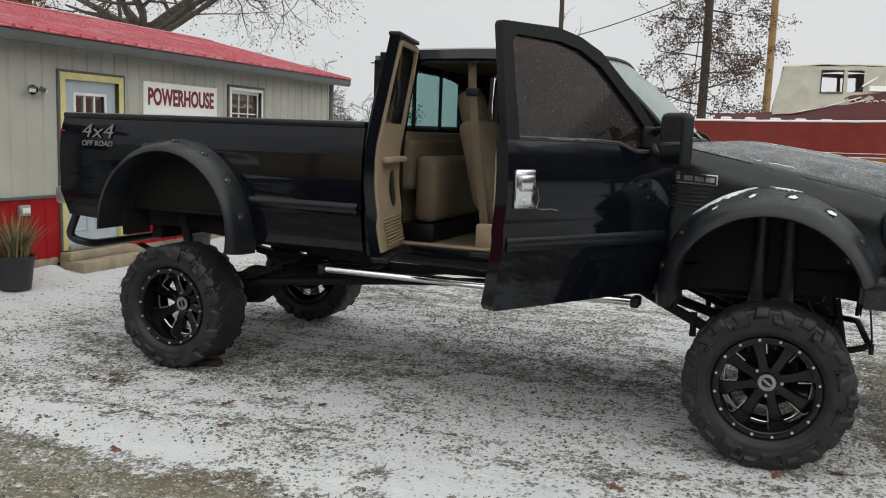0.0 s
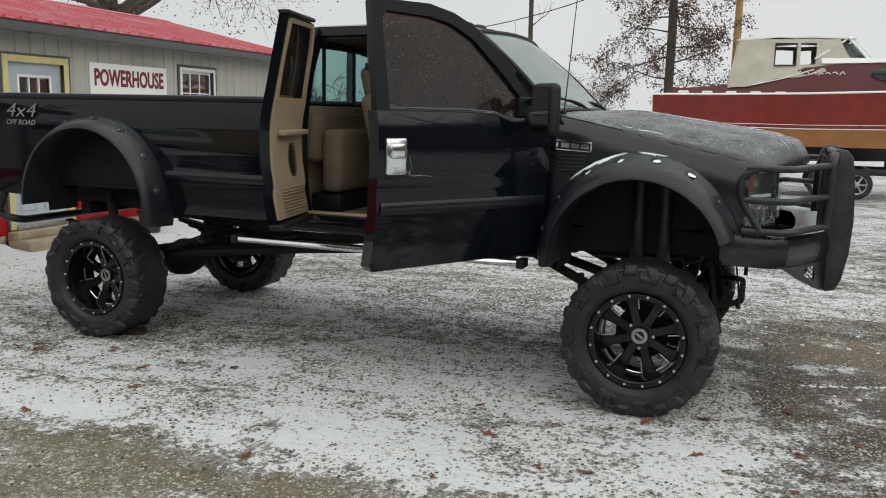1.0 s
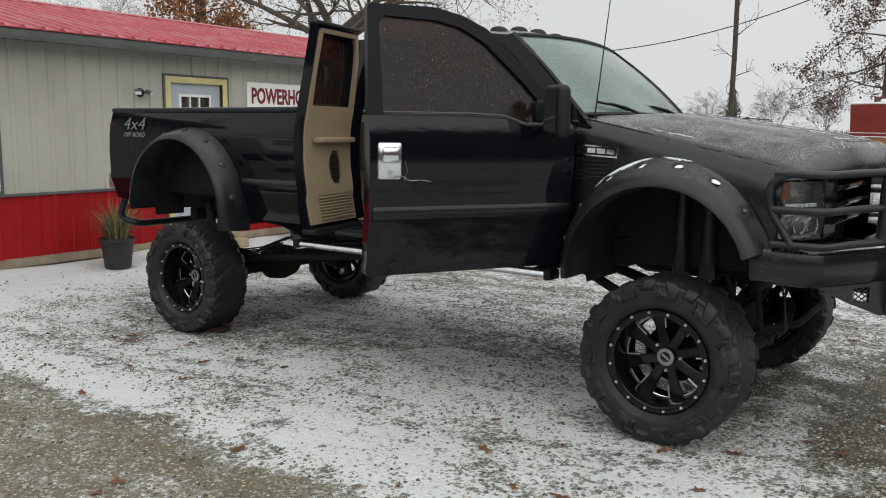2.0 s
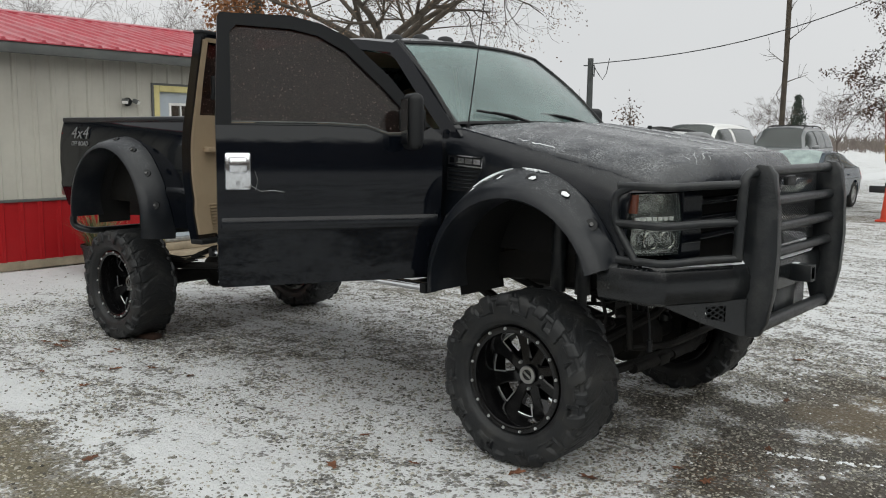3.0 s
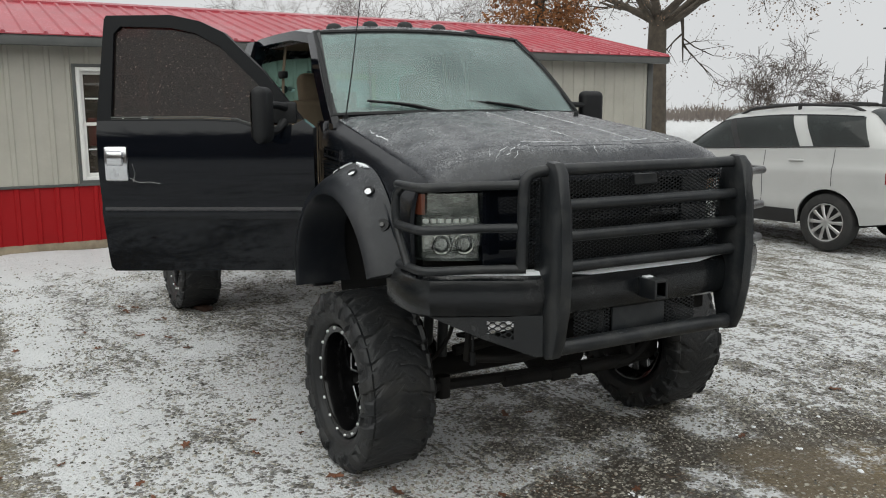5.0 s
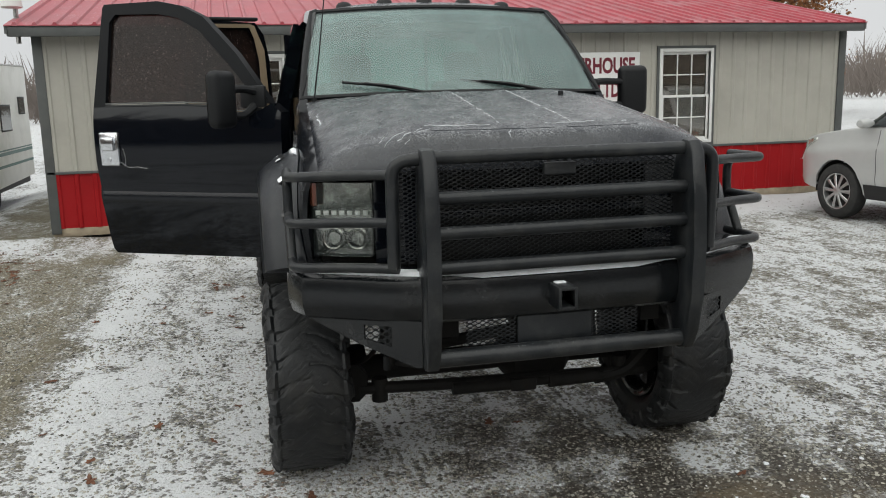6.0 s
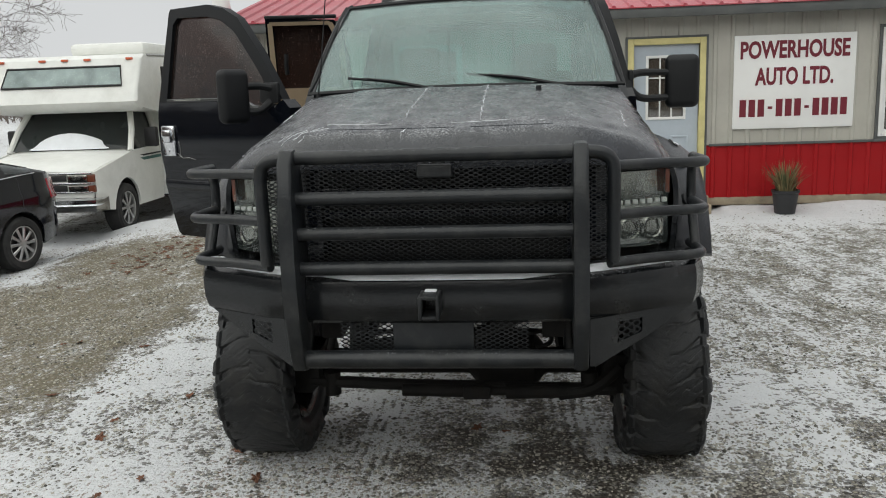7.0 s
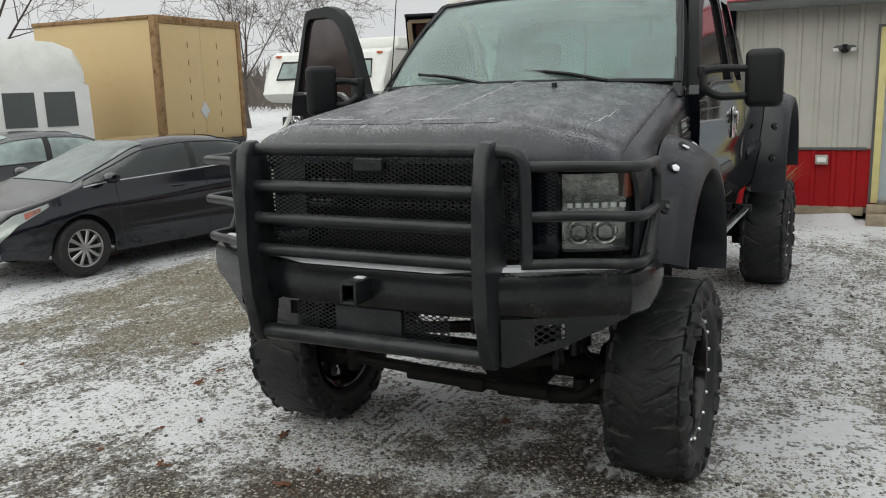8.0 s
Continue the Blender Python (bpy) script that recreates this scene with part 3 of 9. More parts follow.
SIGN_RED = material("sign_red", (0.16, 0.012, 0.025), 0.45)
OLD_WOOD = material("weathered_wood", (0.34, 0.28, 0.20), 0.85, var=0.3, var_scale=5, bump=0.4, bump_scale=60, dirt=(0.18, 0.15, 0.11), dirt_amt=0.5)
DIM = material("dim_interior", (0.20, 0.175, 0.15), 0.9, var=0.2)
WX = -5.93
OPENINGS = [(-1.19, -0.33, 0.95, 2.37), (1.96, 2.91, 0.26, 2.33), (5.24, 6.15, 0.95, 2.38)]
Y0, Y1 = -3.45, 8.5
building = thing("shop_building", pose(0, 0, 0), "low grey metal-clad shop with red wainscot and red metal roof", "building")


def rib(y):
    k = (y - Y0) % 0.229
    return 0.019 * max(0.0, min(1.0, (0.036 - abs(k - 0.1145)) / 0.016))


def clear_spans(ya, yb, za, zb):
    """The rectangles of a wall strip that no opening takes."""
    cuts = sorted({ya, yb, *[v for o in OPENINGS for v in o[:2] if ya < v < yb]})
    out = []
    for a, b in zip(cuts, cuts[1:]):
        z = za
        for o in sorted(OPENINGS, key=lambda q: q[2]):
            if o[0] < (a + b) / 2 < o[1] and o[2] < zb and o[3] > za:
                if o[2] > z:
                    out.append((a, b, z, o[2]))
                z = o[3]
        if z < zb:
            out.append((a, b, z, zb))
    return out


def siding(ya, yb, za, zb, mat, name):
    for a, b, c, d in clear_spans(ya, yb, za, zb):
        bm = bmesh.new()
        ys = {a, b}
        k = math.floor((a - Y0) / 0.229)
        while Y0 + k * 0.229 < b:
            for off in (0.0785, 0.0945, 0.1345, 0.1505):
                if a < Y0 + k * 0.229 + off < b:
                    ys.add(Y0 + k * 0.229 + off)
            k += 1
        ys = sorted(ys)
        front = [[bm.verts.new((WX + rib(y), y, z)) for z in (c, d)] for y in ys]
        back = [[bm.verts.new((WX - 0.012, y, z)) for z in (c, d)] for y in (ys[0], ys[-1])]
        for p, q in zip(front, front[1:]):
            bm.faces.new((p[0], q[0], q[1], p[1]))
        bm.faces.new((back[1][0], back[0][0], back[0][1], back[1][1]))
        bm.faces.new((front[0][0], front[0][1], back[0][1], back[0][0]))
        bm.faces.new((front[-1][1], front[-1][0], back[1][0], back[1][1]))
        bm.faces.new([p[1] for p in front] + [back[1][1], back[0][1]])
        part(name, bm, mat, wall_front, sharp=20)


bm = bmesh.new()
for a, b, c, d in clear_spans(Y0, Y1, 0.1, 2.72):
    box(bm, (WX - 0.13, a, c), (WX - 0.014, b, d))
wall_front = part("wall", bm, DIM, building, "grey ribbed metal wall above a red wainscot")
yy = Y0
while yy < Y1 - 0.01:
    y2 = min(Y1, yy + 0.916)
    siding(yy, y2, 0.90, 2.70, SIDING, "siding_panel")
    siding(yy, y2, 0.17, 0.885, RED_SIDING, "wainscot_panel")
    yy = y2
bm = bmesh.new()
for a, b in ((Y0, -1.25), (-0.27, 1.84), (3.02, 5.18), (6.21, Y1), (-1.25, -0.27), (5.18, 6.21)):
    box(bm, (WX + 0.002, a, 0.878), (WX + 0.03, b, 0.912), 0.004)
part("belt_trim", bm, GREY_TRIM, wall_front)
bm = bmesh.new()
box(bm, (WX - 0.10, Y0, 0.06), (WX + 0.004, 1.84, 0.17), 0.006)
box(bm, (WX - 0.10, 3.02, 0.06), (WX + 0.004, Y1, 0.17), 0.006)
part("skirt_board", bm, OLD_WOOD, building, "weathered wooden skid under the wall")
for y in (-3.2, -1.0, 1.0, 3.6, 5.8, 8.2):
    bm = bmesh.new()
    box(bm, (WX - 0.4, y - 0.1, -0.03), (WX - 0.01, y + 0.1, 0.06), 0.01)
    part("skid_block", bm, OLD_WOOD, building)
for y, w in ((Y0, 0.1), (Y1, -0.1)):
    bm = bmesh.new()
    box(bm, (WX - 0.1, min(y - 0.02 * np.sign(w), y + w), 0.10), (WX + 0.03, max(y - 0.02 * np.sign(w), y + w), 2.70), 0.006)
    part("corner_trim", bm, GREY_TRIM, building)
# ends and back
bm = bmesh.new()
for y in (Y0, Y1):
    s = 1 if y > 0 else -1
    outline = [(WX - 0.02, 0.1), (WX - 0.02, 2.66), (-8.9, 3.36), (-11.85, 2.66), (-11.85, 0.1)]
    plate(bm, outline, 0.1, lambda a, b, c, y=y, s=s: (a, y - s * c, b))
box(bm, (-11.95, Y0, 0.1), (-11.85, Y1, 2.7))
part("end_wall", bm, SIDING, building)
bm = bmesh.new()
box(bm, (-11.9, Y0 + 0.1, 0.1), (WX - 0.14, Y1 - 0.1, 0.24))
part("shop_floor", bm, DIM, building)
bm = bmesh.new()
box(bm, (-11.85, Y0 + 0.1, 2.62), (WX - 0.14, Y1 - 0.1, 2.655))
part("shop_ceiling", bm, DIM, building)


def roof_panel(ya, yb, xa, za, xb, zb, name="roof_panel"):
    bm = bmesh.new()
    ys = sorted({ya, yb, *[ya + 0.229 * k + o for k in range(4) for o in (0.09, 0.105, 0.135, 0.15) if ya + 0.229 * k + o < yb]})
    top = []
    for y in ys:
        k = (y - ya) % 0.229
        h = 0.030 * max(0.0, min(1.0, (0.031 - abs(k - 0.12)) / 0.015))
        top.append([bm.verts.new((xa, y, za + h)), bm.verts.new((xb, y, zb + h))])
    low = [[bm.verts.new((xa, y, za - 0.012)), bm.verts.new((xb, y, zb - 0.012))] for y in (ya, yb)]
    for p, q in zip(top, top[1:]):
        bm.faces.new((p[0], q[0], q[1], p[1]))
    bm.faces.new((low[0][0], low[0][1], low[1][1], low[1][0]))
    for i in (0, 1):
        bm.faces.new([p[i] for p in top] + [low[1][i], low[0][i]])
    bm.faces.new((top[0][0], top[0][1], low[0][1], low[0][0]))
    bm.faces.new((top[-1][1], top[-1][0], low[1][0], low[1][1]))
    return part(name, bm, ROOF_RED, roof, sharp=20)


bm = bmesh.new()
plate(bm, [(-5.66, 2.70), (-8.9, 3.42), (-12.1, 2.70), (-12.1, 2.66), (-8.9, 3.37), (-5.66, 2.66)], 12.20, lambda a, b, c: (a, -3.64 + c, b))
roof = part("roof", bm, GREY_TRIM, building, "red ribbed metal roof dusted with snow")
yy = -3.70
while yy < 8.62:
    y2 = min(8.62, yy + 0.916)
    roof_panel(yy, y2, -5.58, 2.735, -8.88, 3.468)
    roof_panel(yy, y2, -12.2, 2.735, -8.92, 3.468)
    yy = y2
bm = bmesh.new()
plate(bm, [(-8.68, 3.462), (-8.9, 3.515), (-9.12, 3.462), (-9.12, 3.40), (-8.9, 3.45), (-8.68, 3.40)], 12.34, lambda a, b, c: (a, -3.71 + c, b))
part("ridge_cap", bm, ROOF_RED, roof)
bm = bmesh.new()
box(bm, (-5.68, -3.68, 2.60), (-5.60, 8.60, 2.725), 0.012)
box(bm, (-5.92, -3.6, 2.64), (-5.68, 8.56, 2.655))
part("eave_gutter", bm, GREY_TRIM, roof, "dark grey eave trim and soffit")
for y in (-3.70, 8.58):
    bm = bmesh.new()
    plate(bm, [(-5.6, 2.735), (-8.9, 3.47), (-12.15, 2.735), (-12.15, 2.63), (-8.9, 3.365), (-5.6, 2.63)], 0.04, lambda a, b, c, y=y: (a, y + c, b))
    part("rake_trim", bm, GREY_TRIM, roof)


def sash_window(name, y0, y1, z0, z1):
    w = thing(name, pose(WX, (y0 + y1) / 2, z0), "white vinyl double-hung window with grid bars", "window", kind="structure")
    h, k = (y1 - y0) / 2, z1 - z0
    bm = bmesh.new()
    f = 0.05
    for lo, hi in (((-h, 0), (-h + f, k)), ((h - f, 0), (h, k)), ((-h + f, 0), (h - f, f)), ((-h + f, k - f), (h - f, k))):
        box(bm, (-0.10, lo[0], lo[1]), (0.035, hi[0], hi[1]), 0.006)
    part("window_frame", bm, WHITE_VINYL, w)
    bm = bmesh.new()
    for a, b, c, d in ((-h - 0.04, -h - 0.002, -0.04, k + 0.04), (h + 0.002, h + 0.04, -0.04, k + 0.04), (-h - 0.002, h + 0.002, k + 0.002, k + 0.04), (-h - 0.002, h + 0.002, -0.04, -0.002)):
        box(bm, (0.0, a, c), (0.028, b, d), 0.004)
    part("outer_trim", bm, GREY_TRIM, w)
    mid = k / 2
    for x, za, zb in ((-0.03, mid - 0.02, k - f), (0.0, f, mid + 0.02)):
        bm = bmesh.new()
        s = 0.04
        a, b = -h + f, h - f
        for lo, hi in (((a, za), (a + s, zb)), ((b - s, za), (b, zb)), ((a + s, za), (b - s, za + s)), ((a + s, zb - s), (b - s, zb))):
            box(bm, (x - 0.028, lo[0], lo[1]), (x, hi[0], hi[1]), 0.004)
        sash = part("sash", bm, WHITE_VINYL, w)
        ia, ib, ja, jb = a + s, b - s, za + s, zb - s
        bm = bmesh.new()
        for i in (1, 2):
            y = ia + (ib - ia) * i / 3
            box(bm, (x - 0.020, y - 0.009, ja), (x - 0.006, y + 0.009, jb), 0.002)
        zc = (ja + jb) / 2
        for i in range(3):
            box(bm, (x - 0.020, ia + (ib - ia) * i / 3 + 0.009, zc - 0.009), (x - 0.006, ia + (ib - ia) * (i + 1) / 3 - 0.009, zc + 0.009), 0.002)
        part("grid_bars", bm, WHITE_VINYL, sash)
        bm = bmesh.new()
        box(bm, (x - 0.026, ia - 0.005, ja - 0.005), (x - 0.021, ib + 0.005, jb + 0.005))
        part("pane", bm, HOUSE_GLASS, sash)
    return w


sash_window("window_1", *OPENINGS[0])
w2 = sash_window("window_2", *OPENINGS[2])
bm = bmesh.new()
for i in range(26):
    z = 0.06 + i * 0.052
    box(bm, (-0.082, -0.4, z), (-0.077, 0.4, z + 0.042))
part("blind", bm, WHITE_VINYL, w2, "white slatted blind")

# entrance door
door = thing("door_1", pose(WX, 2.435, 0.26), "closed blue-grey steel door with a nine-pane light", "door", kind="structure")
bm = bmesh.new()
DW, DH = 0.435, 2.0
gl0, gl1, gz0, gz1 = -0.27, 0.27, 1.0, 1.86
for a, b, c, d in ((-DW, gl0, 0.02, DH), (gl1, DW, 0.02, DH), (gl0, gl1, 0.02, gz0), (gl0, gl1, gz1, DH)):
    box(bm, (-0.075, a, c), (-0.03, b, d))
leaf = part("door_leaf", bm, DOOR_BLUE, door)
bm = bmesh.new()
for a, b in ((-0.31, -0.06), (0.06, 0.31)):
    for c, d in ((0.18, 0.78),):
        for lo, hi in (((a, c), (a + 0.03, d)), ((b - 0.03, c), (b, d)), ((a + 0.03, c), (b - 0.03, c + 0.03)), ((a + 0.03, d - 0.03), (b - 0.03, d))):
            box(bm, (-0.0302, lo[0], lo[1]), (-0.020, hi[0], hi[1]), 0.004)
part("panel_moulding", bm, DOOR_BLUE, leaf)
bm = bmesh.new()
for lo, hi in (((gl0, gz0), (gl0 + 0.035, gz1)), ((gl1 - 0.035, gz0), (gl1, gz1)), ((gl0 + 0.035, gz0), (gl1 - 0.035, gz0 + 0.035)), ((gl0 + 0.035, gz1 - 0.035), (gl1 - 0.035, gz1))):
    box(bm, (-0.08, lo[0], lo[1]), (-0.016, hi[0], hi[1]), 0.004)
for i in (1, 2):
    y = gl0 + 0.035 + 0.47 * i / 3
    box(bm, (-0.05, y - 0.009, gz0 + 0.035), (-0.026, y + 0.009, gz1 - 0.035), 0.002)
for i in (1, 2):
    z = gz0 + 0.035 + 0.79 * i / 3
    for j in range(3):
        box(bm, (-0.049, gl0 + 0.044 + 0.47 * j / 3, z - 0.009), (-0.027, gl0 + 0.026 + 0.47 * (j + 1) / 3, z + 0.009), 0.002)
part("door_light_frame", bm, WHITE_VINYL, leaf)
bm = bmesh.new()
box(bm, (-0.058, gl0 + 0.03, gz0 + 0.03), (-0.052, gl1 - 0.03, gz1 - 0.03))
part("pane", bm, HOUSE_GLASS, leaf)
bm = bmesh.new()
for a, b, c, d in ((-DW - 0.085, -DW - 0.003, -0.03, DH + 0.085), (DW + 0.003, DW + 0.085, -0.03, DH + 0.085), (-DW - 0.003, DW + 0.003, DH + 0.003, DH + 0.085)):
    box(bm, (-0.09, a, c), (0.034, b, d), 0.006)
part("door_frame", bm, YELLOW_TRIM, door, "pale yellow painted door frame")
bm = bmesh.new()
for a, b, c, d in ((-DW - 0.115, -DW - 0.087, -0.03, DH + 0.115), (DW + 0.087, DW + 0.115, -0.03, DH + 0.115), (-DW - 0.087, DW + 0.087, DH + 0.087, DH + 0.115)):
    box(bm, (-0.01, a, c), (0.03, b, d), 0.004)
part("outer_trim", bm, GREY_TRIM, door)
bm = bmesh.new()
box(bm, (-0.1, -DW - 0.01, -0.04), (0.05, DW + 0.01, 0.018), 0.004)
part("threshold", bm, STEEL, door)
bm = bmesh.new()
cyl(bm, (-0.03, -0.37, 0.92), (0.02, -0.37, 0.92), 0.028)
tube(bm, rounded([(0.02, -0.37, 0.92), (0.045, -0.37, 0.92), (0.045, -0.25, 0.925)], 0.02), 0.011)
part("door_handle", bm, STEEL, leaf, "steel lever handle")
bm = bmesh.new()
box(bm, (-0.005, -0.56, -0.14), (0.16, 0.56, -0.045), 0.008)
step2 = part("wooden_step", bm, OLD_WOOD, None)
bm = bmesh.new()
box(bm, (-0.005, -0.56, -0.27), (0.36, 0.56, -0.142), 0.008)
part("lower_tread", bm, OLD_WOOD, step2)
step2.matrix_basis = pose(WX + 0.01, 2.435, 0.26)
tagged(step2, "two weathered wooden steps before the door", "step")

# sign
sign = thing("wall_sign", pose(WX + 0.022, 4.11, 1.10), "white shop sign with dark red lettering on the wall", "sign")
bm = bmesh.new()
box(bm, (0, -0.79, 0), (0.016, 0.79, 1.235), 0.003)
part("board", bm, SIGN_WHITE, sign)
face = lambda z: Matrix.Translation((0.019, 0, z)) @ Matrix(((0, 0, 1, 0), (1, 0, 0, 0), (0, 1, 0, 0), (0, 0, 0, 1)))
lettering("sign_text", "POWERHOUSE", 0.31, face(1.03), SIGN_RED, sign, bold=0.010, width=1.42)
lettering("sign_text", "AUTO LTD.", 0.31, face(0.68), SIGN_RED, sign, bold=0.010, width=1.02)
for i, k in enumerate("111-111-1111"):
    y = -0.66 + i * 0.12
    bm = bmesh.new()
    if k == "-":
        box(bm, (0.016, y - 0.03, 0.26), (0.020, y + 0.03, 0.295))
    else:
        box(bm, (0.016, y - 0.043, 0.16), (0.020, y + 0.043, 0.39))
    part("bar", bm, SIGN_RED, sign)

# flood light, meter box, planters
flood = thing("flood_light", pose(WX, 1.53, 2.11), "small twin-head flood light on the wall", "lamp")
bm = bmesh.new()
cyl(bm, (0.0, 0, 0), (0.03, 0, 0), 0.055)
cyl(bm, (0.03, 0, 0), (0.07, 0, 0.0), 0.035)
part("base", bm, DARK_TRIM, flood)
for s in (-1, 1):
    bm = bmesh.new()
    m = Matrix.Translation((0.08, s * 0.068, 0.012)) @ Euler((0, radians(25), radians(s * 35))).to_matrix().to_4x4()
    box(bm, (-0.02, -0.042, -0.026), (0.055, 0.042, 0.026), 0.010, m)
    head = part("lamp_head", bm, GREY_TRIM, flood)
    bm = bmesh.new()
    box(bm, (0.0555, -0.036, -0.021), (0.060, 0.036, 0.021), 0.002, m)
    part("lens", bm, WHITE_VINYL, head)
meter = thing("outlet_box", pose(WX + 0.02, 1.34, 0.70), "grey weatherproof outlet box on the red wainscot", "outlet")
bm = bmesh.new()
box(bm, (0, -0.075, 0), (0.05, 0.075, 0.12), 0.01)
body = part("box", bm, material("galvanised", (0.42, 0.41, 0.38), 0.4, 0.6, var=0.15), meter)
bm = bmesh.new()
box(bm, (0.0505, -0.055, 0.03), (0.065, 0.055, 0.09), 0.006)
part("lid", bm, WHITE_VINYL, body)

POT = material("dark_pot", (0.022, 0.022, 0.024), 0.5, var=0.2, snow=0.4)
STRAW = material("dry_grass", (0.23, 0.18, 0.085), 0.85, var=0.35, var_scale=9)
GREEN = material("dull_green", (0.07, 0.09, 0.035), 0.8, var=0.4, var_scale=9)


def planter(x, y, size, seed):
    rnd = random.Random(seed)
    p = thing("planter", pose(x, y, 0.0), "black plastic pot with dried ornamental grass", "planter", "pots along the wall")
    bm = bmesh.new()
    prof = [(0.001, 0.0), (0.13, 0.0), (0.165, 0.27), (0.18, 0.28), (0.18, 0.31), (0.16, 0.31), (0.15, 0.25), (0.001, 0.25)]
    lathe(bm, [(r * size, a * size) for r, a in prof], 24, Matrix.Rotation(radians(90), 4, "X"))
    part("pot", bm, POT, p)
    vs, fs = [], []
    for i in range(250):
        a, lean, ln = rnd.uniform(0, math.tau), rnd.uniform(0.05, 0.75), rnd.uniform(0.22, 0.55) * size
        c, s = math.cos(a), math.sin(a)
        r0 = rnd.uniform(0, 0.12) * size
        pts = [(r0 + ln * lean * t ** 1.5, 0.24 * size + ln * (t - 0.45 * lean * t * t)) for t in (0, 0.35, 0.7, 1.0)]
        k = len(vs)
        for (r, z), w in zip(pts, (0.006, 0.007, 0.005, 0.001)):
            vs += [(r * c - s * w, r * s + c * w, z), (r * c + s * w, r * s - c * w, z)]
        fs += [(k + 2 * i_, k + 2 * i_ + 1, k + 2 * i_ + 3, k + 2 * i_ + 2) for i_ in range(3)]
    h = len(fs) * 2 // 3
    raw("grass_tuft", vs, fs[:h], STRAW, p)
    raw("green_tuft", vs, fs[h:], GREEN, p)
    return p


planter(-5.48, 3.93, 1.0, 3)
planter(-5.42, 0.78, 1.15, 4)

# ---- the lifted pickup truck ----
truck = thing("pickup_truck", Matrix.Translation((2.0, 0.031, 0)) @ Matrix.Rotation(radians(-1.35), 4, "Z") @ Matrix.Translation((-2.0, 0, 0)), "lifted black extended-cab pickup truck with both passenger doors open", "truck")

HW_BED = [(0.95, 0.835), (1.05, 0.862), (1.25, 0.893), (1.30, 0.885), (1.45, 0.893), (1.62, 0.885), (1.76, 0.862), (1.83, 0.84)]
HW_CAB = [(0.90, 0.832), (1.02, 0.862), (1.20, 0.897), (1.27, 0.908), (1.30, 0.898), (1.45, 0.920), (1.60, 0.921), (1.70, 0.915), (1.76, 0.902), (2.05, 0.830), (2.25, 0.775), (2.33, 0.75)]
WELL = material("wheel_well", (0.008, 0.008, 0.008), 0.85, var=0.3, bump=0.3, bump_scale=80)


HW_DOOR = [q for q in HW_CAB if q[0] < 1.8] + [(2.05, 0.850), (2.25, 0.805), (2.33, 0.785)]


def bed_y(x, z):
    return pick(HW_BED, z)


def cab_y(x, z):
    return pick(HW_CAB, z)


def fender_top(x):
    return 1.765 - 0.205 * (x - 1.4)


def fender_y(x, z):
    d = max(0.0, fender_top(x) - z)
    y = 0.812 + 0.042 * (x - 1.4) + (0.068 + 0.018 * (x - 1.4)) * (1 - math.exp(-d / 0.05))
    low = pick([(0.85, 0.055), (1.1, 0.02), (1.3, 0.0)], z)
    return y - low - 0.05 * max(0, (x - 2.42) / 0.22) ** 2


